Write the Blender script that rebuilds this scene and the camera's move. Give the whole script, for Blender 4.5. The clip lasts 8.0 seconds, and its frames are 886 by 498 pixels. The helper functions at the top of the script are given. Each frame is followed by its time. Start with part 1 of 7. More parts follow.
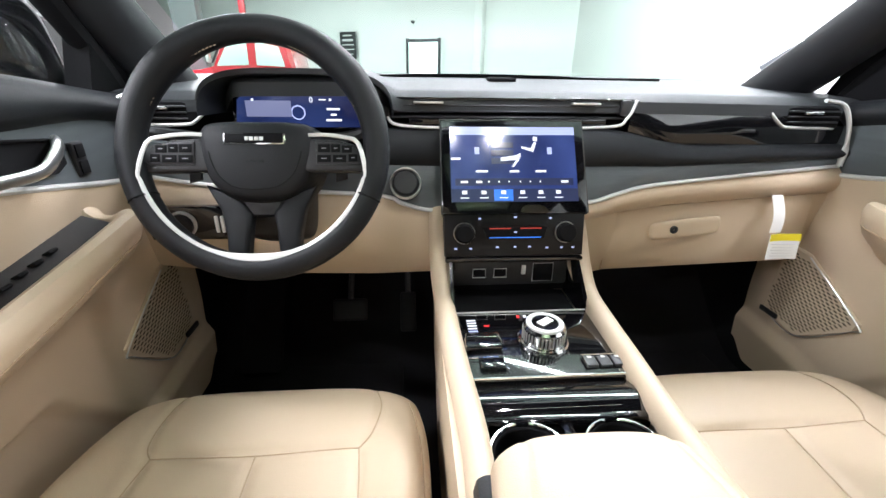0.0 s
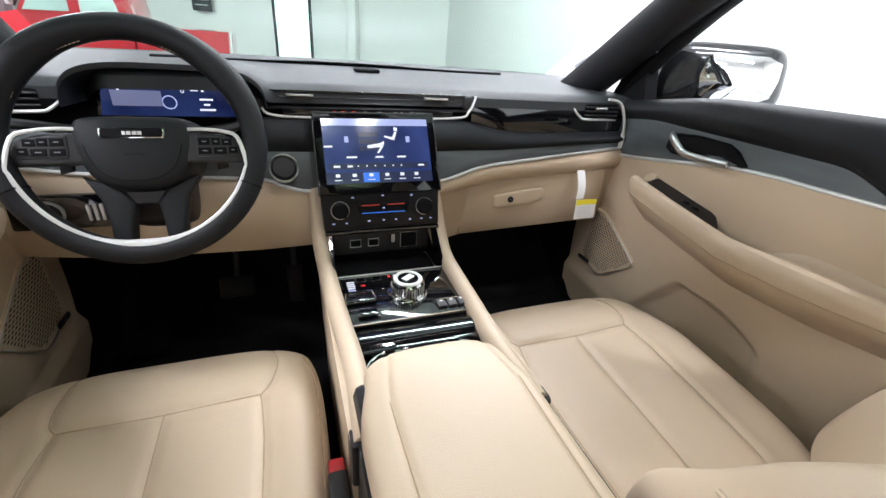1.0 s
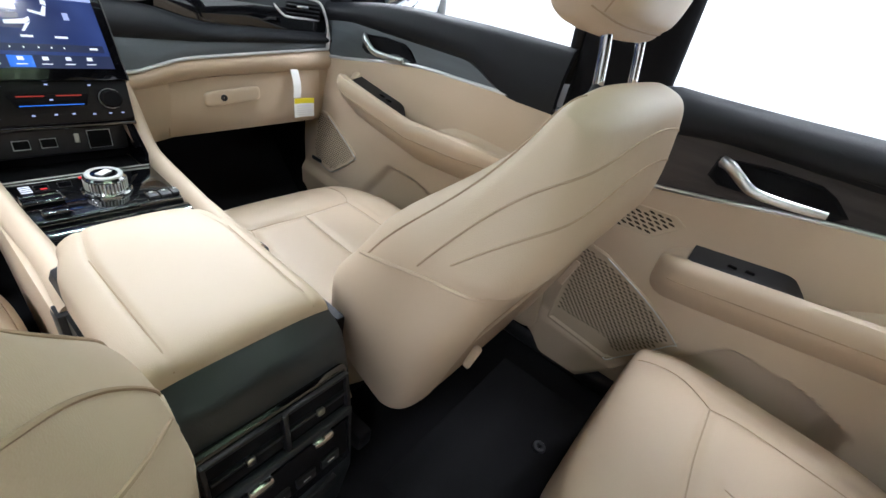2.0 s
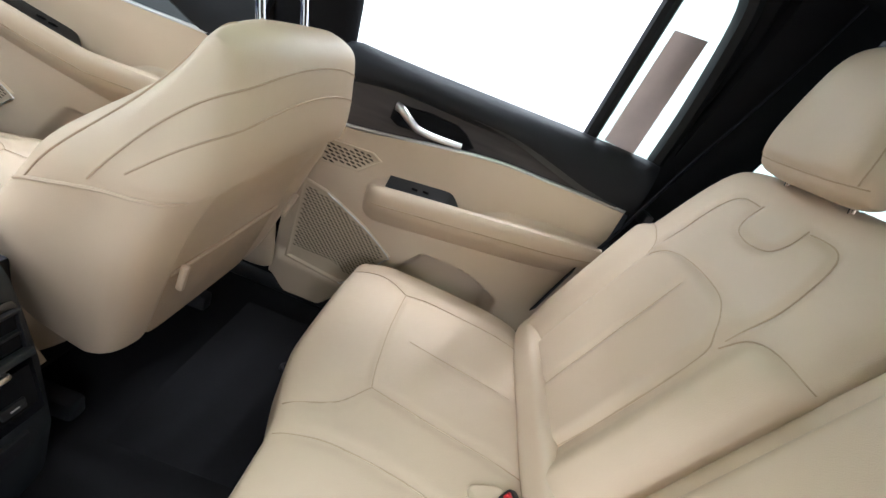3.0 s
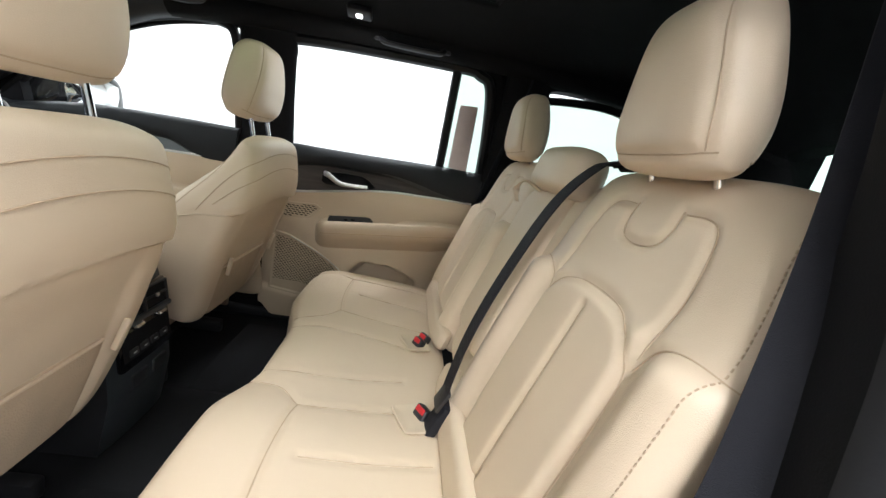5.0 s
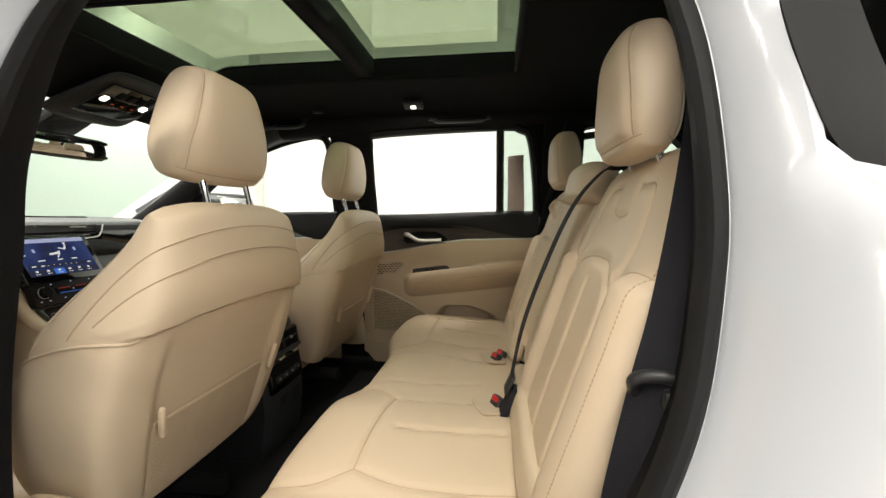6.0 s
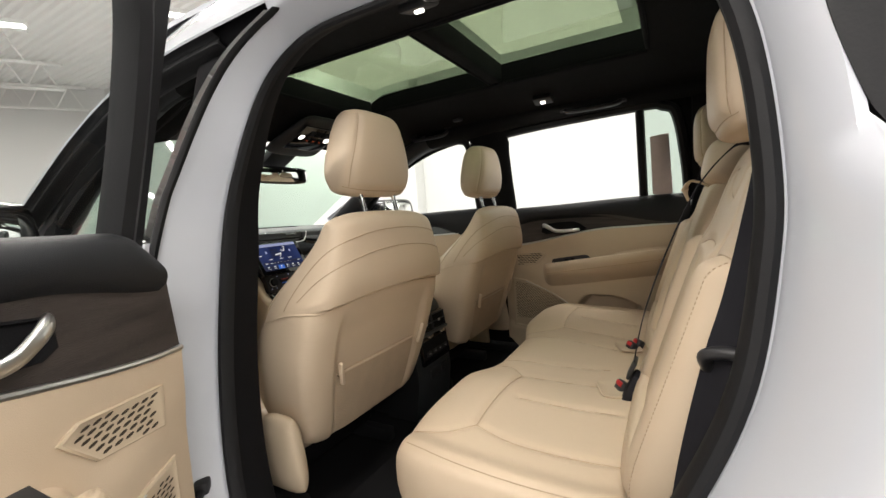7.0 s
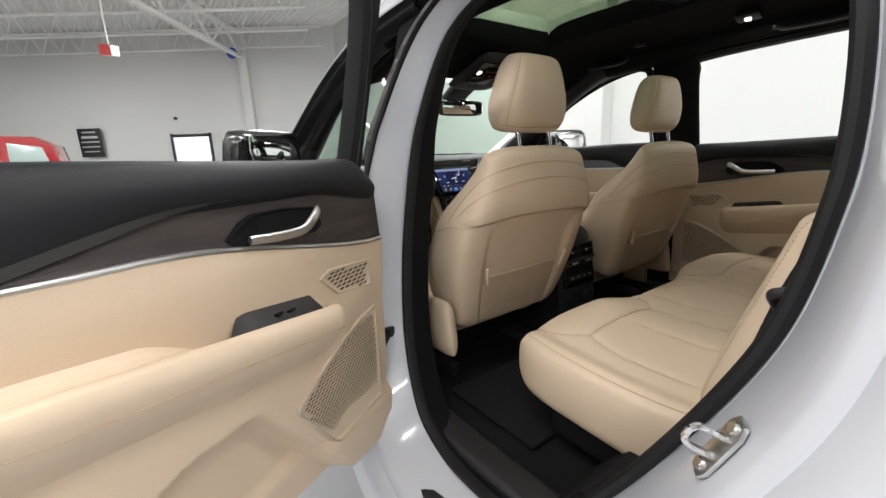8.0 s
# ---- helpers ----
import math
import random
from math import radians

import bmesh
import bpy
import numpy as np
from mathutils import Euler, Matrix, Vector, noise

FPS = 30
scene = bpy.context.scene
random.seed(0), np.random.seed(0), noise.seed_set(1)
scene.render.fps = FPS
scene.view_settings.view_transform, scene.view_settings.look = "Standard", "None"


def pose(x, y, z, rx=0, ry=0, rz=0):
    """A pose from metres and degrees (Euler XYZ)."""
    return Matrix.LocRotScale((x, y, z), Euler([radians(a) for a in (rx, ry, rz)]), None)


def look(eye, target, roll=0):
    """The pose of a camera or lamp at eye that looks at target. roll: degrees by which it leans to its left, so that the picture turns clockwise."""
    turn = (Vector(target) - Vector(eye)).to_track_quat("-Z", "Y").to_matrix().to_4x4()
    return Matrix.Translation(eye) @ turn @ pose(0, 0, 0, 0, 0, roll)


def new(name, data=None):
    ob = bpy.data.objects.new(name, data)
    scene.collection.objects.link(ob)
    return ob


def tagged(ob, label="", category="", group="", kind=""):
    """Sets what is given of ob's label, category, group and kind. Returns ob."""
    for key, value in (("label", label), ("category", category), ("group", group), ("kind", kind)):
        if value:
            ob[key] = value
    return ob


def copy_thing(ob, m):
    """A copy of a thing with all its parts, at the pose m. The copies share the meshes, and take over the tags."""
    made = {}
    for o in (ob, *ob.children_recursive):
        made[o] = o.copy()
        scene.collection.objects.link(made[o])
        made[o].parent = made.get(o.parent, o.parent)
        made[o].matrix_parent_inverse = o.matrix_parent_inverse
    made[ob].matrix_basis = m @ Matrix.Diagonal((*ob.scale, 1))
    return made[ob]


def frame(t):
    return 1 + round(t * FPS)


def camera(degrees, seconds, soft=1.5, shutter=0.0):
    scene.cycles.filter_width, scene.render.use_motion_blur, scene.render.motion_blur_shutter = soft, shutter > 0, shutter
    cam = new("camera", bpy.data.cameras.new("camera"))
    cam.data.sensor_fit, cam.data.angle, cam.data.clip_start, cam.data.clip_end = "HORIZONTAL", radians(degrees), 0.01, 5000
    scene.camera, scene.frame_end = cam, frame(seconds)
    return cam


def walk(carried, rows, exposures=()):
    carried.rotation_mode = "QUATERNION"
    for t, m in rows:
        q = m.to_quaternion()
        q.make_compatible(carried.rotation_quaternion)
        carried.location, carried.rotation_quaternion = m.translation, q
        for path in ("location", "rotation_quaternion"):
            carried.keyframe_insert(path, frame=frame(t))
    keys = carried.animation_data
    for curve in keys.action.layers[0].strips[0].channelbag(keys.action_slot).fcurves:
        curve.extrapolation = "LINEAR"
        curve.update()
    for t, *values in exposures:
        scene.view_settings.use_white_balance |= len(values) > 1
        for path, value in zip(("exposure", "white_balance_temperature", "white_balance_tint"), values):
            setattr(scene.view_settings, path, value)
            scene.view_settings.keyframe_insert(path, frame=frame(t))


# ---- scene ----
from mathutils.bvhtree import BVHTree

cam = camera(94.1, 8.0)
PATH = [
    (0, (-0.173, 0.024, 1.16), (-0.023, 1.85, 0.359), 0.9),
    (0.5, (-0.166, -0.04, 1.199), (0.206, 1.732, 0.348), 2.6),
    (1, (-0.17, -0.114, 1.226), (0.489, 1.54, 0.317), 4.7),
    (1.5, (-0.191, -0.203, 1.232), (0.893, 1.147, 0.231), 8.5),
    (2, (-0.179, -0.313, 1.21), (1.27, 0.588, 0.167), 13.7),
    (3.5, (-0.397, -0.492, 1.232), (1.431, -0.891, 0.526), 23.9),
    (4, (-0.589, -0.51, 1.228), (1.252, -0.988, 0.608), 21.0),
    (5.5, (-1.061, -0.661, 1.17), (0.919, -0.654, 0.882), 5.1),
    (6, (-1.156, -0.704, 1.138), (0.821, -0.445, 0.984), -0.1),
    (6.5, (-1.214, -0.748, 1.129), (0.694, -0.161, 1.015), -3.3),
    (7, (-1.238, -0.825, 1.143), (0.499, 0.154, 0.98), -4.1),
    (7.5, (-1.278, -0.934, 1.147), (0.187, 0.4, 0.874), -3.7),
    (8, (-1.333, -1.009, 1.157), (-0.194, 0.57, 0.7), -2.2),
]
EXPOSURES = [(0, 0.36, 5950, 15), (1.0, -0.14, 5950, 16), (2.0, -0.06, 5650, 13), (3.5, 0.44, 5600, 12), (4.2, 0.26, 5850, 13), (5.5, -0.46, 6050, 8), (6.0, -0.66, 6950, 9), (6.5, -0.88, 6900, 11), (7.3, -0.84, 6600, 13), (8.0, -1.16, 6400, 13)]
walk(cam, [(t, look(eye, target, roll)) for t, eye, target, roll in PATH], EXPOSURES)

# ---------- light ----------
scene.view_settings.exposure = 0.0
world = bpy.data.worlds.new("room_world")
scene.world = world
world.use_nodes = True
world.node_tree.nodes["Background"].inputs[0].default_value = (0.9, 0.95, 1.0, 1)
world.node_tree.nodes["Background"].inputs[1].default_value = 0.05


# ---------- materials ----------
def mat(name, col, rough=0.5, metal=0.0, vary=0.08, scale=6.0, bump=0.0, bscale=200.0, coat=0.0, spec=0.5, fine="noise", col2=None, stretch=(1, 1, 1)):
    """A surface with slow colour change, a fine grain in bump and slightly uneven gloss."""
    m = bpy.data.materials.new(name)
    m.use_nodes = True
    nt = m.node_tree
    b = nt.nodes["Principled BSDF"]
    b.inputs["Metallic"].default_value = metal
    b.inputs["Coat Weight"].default_value = coat
    b.inputs["Coat Roughness"].default_value = 0.04
    b.inputs["Specular IOR Level"].default_value = spec
    co = nt.nodes.new("ShaderNodeTexCoord")
    mp = nt.nodes.new("ShaderNodeMapping")
    mp.inputs["Scale"].default_value = stretch
    nt.links.new(co.outputs["Object"], mp.inputs["Vector"])
    n1 = nt.nodes.new("ShaderNodeTexNoise")
    n1.inputs["Scale"].default_value = scale
    n1.inputs["Detail"].default_value = 5
    nt.links.new(mp.outputs["Vector"], n1.inputs["Vector"])
    mix = nt.nodes.new("ShaderNodeMix")
    mix.data_type = "RGBA"
    a = [max(0.0, c * (1 - vary)) for c in col]
    z = [min(1.0, c * (1 + vary)) for c in (col2 or col)]
    mix.inputs["A"].default_value = (*a, 1)
    mix.inputs["B"].default_value = (*z, 1)
    nt.links.new(n1.outputs["Fac"], mix.inputs["Factor"])
    nt.links.new(mix.outputs["Result"], b.inputs["Base Color"])
    rr = nt.nodes.new("ShaderNodeMapRange")
    rr.inputs["To Min"].default_value = max(0.01, rough * 0.85)
    rr.inputs["To Max"].default_value = min(1.0, rough * 1.15)
    nt.links.new(n1.outputs["Fac"], rr.inputs["Value"])
    nt.links.new(rr.outputs["Result"], b.inputs["Roughness"])
    if bump:
        bp = nt.nodes.new("ShaderNodeBump")
        bp.inputs["Strength"].default_value = bump
        bp.inputs["Distance"].default_value = 0.001
        if fine == "noise":
            n2 = nt.nodes.new("ShaderNodeTexNoise")
            n2.inputs["Scale"].default_value = bscale
            n2.inputs["Detail"].default_value = 3
            out = n2.outputs["Fac"]
        else:
            n2 = nt.nodes.new("ShaderNodeTexVoronoi")
            n2.inputs["Scale"].default_value = bscale
            out = n2.outputs["Distance"]
        nt.links.new(mp.outputs["Vector"], n2.inputs["Vector"])
        nt.links.new(out, bp.inputs["Height"])
        nt.links.new(bp.outputs["Normal"], b.inputs["Normal"])
    return m


def glow(name, col, strength):
    m = bpy.data.materials.new(name)
    m.use_nodes = True
    b = m.node_tree.nodes["Principled BSDF"]
    b.inputs["Base Color"].default_value = (0.02, 0.02, 0.02, 1)
    b.inputs["Emission Color"].default_value = (*col, 1)
    b.inputs["Emission Strength"].default_value = strength
    b.inputs["Roughness"].default_value = 0.15
    return m


def pane_mat(name, tint, gloss=1.0):
    """Thin clear glass: tinted see-through with a Fresnel gloss."""
    m = bpy.data.materials.new(name)
    m.use_nodes = True
    nt = m.node_tree
    nt.nodes.remove(nt.nodes["Principled BSDF"])
    out = nt.nodes["Material Output"]
    tr = nt.nodes.new("ShaderNodeBsdfTransparent")
    tr.inputs["Color"].default_value = (*tint, 1)
    gl = nt.nodes.new("ShaderNodeBsdfGlossy")
    gl.inputs["Roughness"].default_value = 0.01
    fr = nt.nodes.new("ShaderNodeLayerWeight")
    fr.inputs["Blend"].default_value = 0.5
    pw = nt.nodes.new("ShaderNodeMath")
    pw.operation = "POWER"
    pw.inputs[1].default_value = 4.0
    nt.links.new(fr.outputs["Facing"], pw.inputs[0])
    ml = nt.nodes.new("ShaderNodeMath")
    ml.operation = "MULTIPLY_ADD"
    ml.inputs[1].default_value = 0.55 * gloss
    ml.inputs[2].default_value = 0.022 * gloss
    nt.links.new(pw.outputs[0], ml.inputs[0])
    mx = nt.nodes.new("ShaderNodeMixShader")
    nt.links.new(ml.outputs[0], mx.inputs[0])
    nt.links.new(tr.outputs[0], mx.inputs[1])
    nt.links.new(gl.outputs[0], mx.inputs[2])
    nt.links.new(mx.outputs[0], out.inputs[0])
    return m


TAN = (0.615, 0.490, 0.355)
leather = mat("tan_leather", TAN, 0.42, vary=0.05, scale=4, bump=0.25, bscale=900, fine="voronoi", spec=0.4)
lnt = leather.node_tree
soft_n = lnt.nodes.new("ShaderNodeTexNoise")
soft_n.inputs["Scale"].default_value = 22.0
soft_n.inputs["Detail"].default_value = 2.0
soft_n.inputs["Distortion"].default_value = 0.6
soft_b = lnt.nodes.new("ShaderNodeBump")
soft_b.inputs["Strength"].default_value = 0.22
soft_b.inputs["Distance"].default_value = 0.004
lnt.links.new(soft_n.outputs["Fac"], soft_b.inputs["Height"])
for nd in lnt.nodes:
    if nd.type == "TEX_COORD":
        lnt.links.new(nd.outputs["Object"], soft_n.inputs["Vector"])
    if nd.type == "BUMP" and nd != soft_b:
        lnt.links.new(soft_b.outputs["Normal"], nd.inputs["Normal"])
stitch = mat("tan_seam", (0.47, 0.35, 0.235), 0.7, vary=0.1, scale=60)
thread = mat("pale_thread", (0.66, 0.52, 0.38), 0.7, vary=0.1, scale=60)
tan_plastic = mat("tan_plastic", (0.58, 0.468, 0.335), 0.55, vary=0.04, scale=5, bump=0.35, bscale=700)
tan_mesh = mat("tan_net_fabric", (0.52, 0.40, 0.28), 0.8, vary=0.12, scale=30, bump=0.9, bscale=330, fine="voronoi")
black_leather = mat("black_leather", (0.014, 0.015, 0.017), 0.45, vary=0.15, scale=5, bump=0.35, bscale=800, fine="voronoi", spec=0.22)
dash_skin = mat("dash_skin", (0.040, 0.044, 0.047), 0.5, vary=0.12, scale=5, bump=0.5, bscale=600, fine="voronoi", spec=0.3)
black_plastic = mat("black_plastic", (0.016, 0.016, 0.018), 0.45, vary=0.15, scale=8, bump=0.3, bscale=700)
soft_black = mat("soft_black", (0.007, 0.007, 0.008), 0.8, vary=0.15, scale=8, bump=0.3, bscale=500, spec=0.14)
piano = mat("piano_black", (0.004, 0.004, 0.005), 0.06, vary=0.1, coat=1.0)
rubber = mat("seal_rubber", (0.012, 0.012, 0.013), 0.55, vary=0.15, scale=12, bump=0.2, bscale=300, spec=0.2)
carpet = mat("black_carpet", (0.011, 0.011, 0.012), 0.95, vary=0.3, scale=60, bump=1.0, bscale=900, spec=0.15)
headlining = mat("black_headlining", (0.009, 0.009, 0.0095), 0.95, vary=0.15, scale=30, bump=0.5, bscale=900, spec=0.15)
chrome = mat("satin_chrome", (0.66, 0.66, 0.65), 0.30, metal=1.0, vary=0.04)
bright_chrome = mat("bright_chrome", (0.85, 0.85, 0.85), 0.08, metal=1.0, vary=0.03)
silver = mat("silver_paint", (0.70, 0.70, 0.69), 0.33, metal=0.35, vary=0.04)
grey_wood = mat("grey_open_pore_wood", (0.088, 0.100, 0.106), 0.36, vary=0.25, scale=7, bump=0.4, bscale=60, stretch=(1, 1, 9))
brown_wood = mat("dark_walnut", (0.010, 0.0085, 0.008), 0.5, vary=0.4, scale=5, bump=0.8, bscale=90, col2=(0.058, 0.047, 0.042), stretch=(1, 1, 12), spec=0.3)
white_paint = mat("pearl_white_paint", (0.56, 0.58, 0.625), 0.22, vary=0.015, scale=3, coat=1.0)
black_paint = mat("black_paint", (0.006, 0.006, 0.007), 0.2, vary=0.05, coat=1.0)
red_paint = mat("red_paint", (0.42, 0.012, 0.02), 0.25, vary=0.06, coat=1.0)
red_button = mat("red_button", (0.50, 0.02, 0.025), 0.4, vary=0.05)
belt_web = mat("charcoal_webbing", (0.013, 0.013, 0.017), 0.7, vary=0.12, scale=20, bump=0.8, bscale=500, stretch=(1, 1, 4), spec=0.2)
wall_paint = mat("white_wall_paint", (0.74, 0.74, 0.72), 0.7, vary=0.03, scale=0.6, bump=0.2, bscale=40)
steel_white = mat("white_painted_steel", (0.84, 0.84, 0.81), 0.5, vary=0.05, scale=2)
concrete = mat("polished_concrete", (0.42, 0.43, 0.44), 0.35, vary=0.18, scale=1.3, bump=0.15, bscale=60)
mirror_glass = mat("mirror_glass", (0.9, 0.9, 0.9), 0.01, metal=1.0, vary=0.0)
clear_glass = pane_mat("side_glass", (0.93, 0.96, 0.95), 0.7)
quarter_green = pane_mat("fixed_window_glass", (0.50, 0.60, 0.55), 0.5)
green_glass = pane_mat("green_glass", (0.78, 0.87, 0.82), 0.5)
roof_glass = pane_mat("roof_glass", (0.34, 0.395, 0.32), 0.6)
dark_glass = pane_mat("privacy_glass", (0.08, 0.09, 0.09), 0.25)
white_tag = mat("white_paper", (0.80, 0.80, 0.78), 0.6, vary=0.03)
yellow_tag = mat("yellow_print", (0.80, 0.68, 0.02), 0.6, vary=0.03)


# ---------- shape helpers ----------
def data_of(verts, faces):
    me = bpy.data.meshes.new("mesh")
    me.from_pydata([tuple(v) for v in verts], [], faces)
    me.update()
    return me


def thing(name, at, label, category, group="", kind=""):
    ob = new(name)
    ob.empty_display_size = 0.05
    ob.location = at
    ob["home"] = 1
    return tagged(ob, label, category, group, kind)


def part(name, shape, material, parent=None, label="", smooth=True):
    """Links a bmesh or mesh as one object, placed in the world, under a thing or a part."""
    if isinstance(shape, bmesh.types.BMesh):
        me = bpy.data.meshes.new(name)
        bmesh.ops.recalc_face_normals(shape, faces=shape.faces)
        shape.to_mesh(me)
        shape.free()
    else:
        me = shape
        me.name = name
    me.materials.append(material)
    if smooth:
        for p in me.polygons:
            p.use_smooth = True
        try:
            me.set_sharp_from_angle(angle=radians(38))
        except Exception:
            pass
    ob = new(name, me)
    if parent is not None:
        ob.parent = parent
        if parent.type == "EMPTY":
            ob.matrix_parent_inverse = Matrix.Translation(-Vector(parent.location))
    if label:
        ob["label"] = label
    return ob


def grid_faces(nu, nv, off=0, wrap_u=False, flip=False):
    out = []
    for i in range(nu if wrap_u else nu - 1):
        for j in range(nv - 1):
            a, b = i * nv + j, ((i + 1) % nu) * nv + j
            f4 = (off + a, off + b, off + b + 1, off + a + 1)
            out.append(f4[::-1] if flip else f4)
    return out


def surface(fn, nu, nv):
    """An open sheet fn(a, b), a and b from 0 to 1."""
    vs = [fn(i / (nu - 1), j / (nv - 1)) for i in range(nu) for j in range(nv)]
    return data_of(vs, grid_faces(nu, nv))


def slab(fn, thick, nu, nv):
    """A sheet fn(a, b) with a second skin moved by the vector thick, closed at its edges."""
    t = Vector(thick)
    vs = [Vector(fn(i / (nu - 1), j / (nv - 1))) for i in range(nu) for j in range(nv)]
    n = len(vs)
    fs = grid_faces(nu, nv) + grid_faces(nu, nv, n, flip=True)
    rim = [i * nv for i in range(nu)] + [(nu - 1) * nv + j for j in range(1, nv)] + [i * nv + nv - 1 for i in range(nu - 2, -1, -1)] + [j for j in range(nv - 2, 0, -1)]
    for k in range(len(rim)):
        a, b = rim[k], rim[(k + 1) % len(rim)]
        fs.append((b, a, a + n, b + n))
    return data_of(vs + [v + t for v in vs], fs)


def loft(rings, caps=True):
    """A skin through closed rings of equal length."""
    n = len(rings[0])
    vs = [p for r in rings for p in r]
    fs = []
    for i in range(len(rings) - 1):
        for j in range(n):
            a, b = i * n + j, i * n + (j + 1) % n
            fs.append((a, b, b + n, a + n))
    if caps:
        fs.append(tuple(range(n))[::-1])
        fs.append(tuple((len(rings) - 1) * n + j for j in range(n)))
    return data_of(vs, fs)


def spline(pts, n=8, closed=False):
    """A smooth line through the points."""
    p = [Vector(q) for q in pts]
    out = []
    m = len(p)
    for i in range(m if closed else m - 1):
        if closed:
            a, b, c, d = p[(i - 1) % m], p[i], p[(i + 1) % m], p[(i + 2) % m]
        else:
            a, b, c, d = p[max(i - 1, 0)], p[i], p[i + 1], p[min(i + 2, m - 1)]
        for k in range(n):
            t = k / n
            out.append(0.5 * ((2 * b) + (c - a) * t + (2 * a - 5 * b + 4 * c - d) * t * t + (3 * b - a - 3 * c + d) * t ** 3))
    if not closed:
        out.append(p[-1])
    return out


def tube(pts, r, n=8, closed=False, flat=1.0, up=(0, 0, 1)):
    """A round (or flat) rod along the points; r may be a list."""
    p = [Vector(q) for q in pts]
    rs = r if isinstance(r, (list, tuple)) else [r] * len(p)
    rings = []
    upv = Vector(up)
    for i, q in enumerate(p):
        a = p[(i - 1) % len(p)] if closed or i else p[i]
        b = p[(i + 1) % len(p)] if closed or i < len(p) - 1 else p[i]
        d = (b - a).normalized()
        s = d.cross(upv)
        if s.length < 1e-4:
            s = d.cross(Vector((1, 0.3, 0)))
        s.normalize()
        w = s.cross(d).normalized()
        rings.append([q + s * (math.cos(2 * math.pi * k / n) * rs[i]) + w * (math.sin(2 * math.pi * k / n) * rs[i] * flat) for k in range(n)])
    if closed:
        rings.append(rings[0])
    return loft(rings, not closed)


def rbox(cx, cy, cz, sx, sy, sz, r=0.004, seg=2, m=None):
    """A box with rounded edges."""
    bm = bmesh.new()
    bmesh.ops.create_cube(bm, size=1)
    for v in bm.verts:
        v.co = Vector((v.co.x * sx, v.co.y * sy, v.co.z * sz))
    r = min(r, min(sx, sy, sz) * 0.49)
    bmesh.ops.bevel(bm, geom=bm.edges[:], offset=r, segments=seg, profile=0.5, affect="EDGES")
    mm = (m or Matrix.Identity(4))
    for v in bm.verts:
        v.co = mm @ v.co + Vector((cx, cy, cz))
    return bm


def prism(poly, m, depth, r=0.002, seg=2):
    """A plate with the outline poly in the x-y plane of m, from z 0 to depth, with softened edges."""
    bm = bmesh.new()
    vs = [bm.verts.new((x, y, 0)) for x, y in poly]
    fc = bm.faces.new(vs)
    ex = bmesh.ops.extrude_face_region(bm, geom=[fc])
    for v in ex["geom"]:
        if isinstance(v, bmesh.types.BMVert):
            v.co.z += depth
    if r:
        top = [e for e in bm.edges if all(abs(v.co.z - depth) < 1e-6 for v in e.verts)]
        bmesh.ops.bevel(bm, geom=top, offset=r, segments=seg, profile=0.5, affect="EDGES")
    for v in bm.verts:
        v.co = m @ v.co
    return bm


def disc(m, r, depth, seg=32, bev=0.001, hole=0.0):
    """A round plate or ring about the z axis of m, from z 0 to depth."""
    prof = [(r, 0), (r, depth - bev), (r - bev, depth)] + ([(hole + bev, depth), (hole, depth - bev), (hole, 0)] if hole else [(0.0005, depth)])
    rings = [[m @ Vector((math.cos(2 * math.pi * k / seg) * a, math.sin(2 * math.pi * k / seg) * a, b)) for k in range(seg)] for a, b in prof]
    if hole:
        rings.append(rings[0])
    return loft(rings, not hole)


def frame_of(origin, xdir, ydir):
    """A pose with that x axis and about that y axis."""
    x = Vector(xdir).normalized()
    z = x.cross(Vector(ydir)).normalized()
    y = z.cross(x)
    m = Matrix((x, y, z)).transposed().to_4x4()
    m.translation = Vector(origin)
    return m


def ease(a, b, x):
    t = np.clip((np.asarray(x, dtype=float) - a) / (b - a), 0, 1)
    return t * t * (3 - 2 * t)


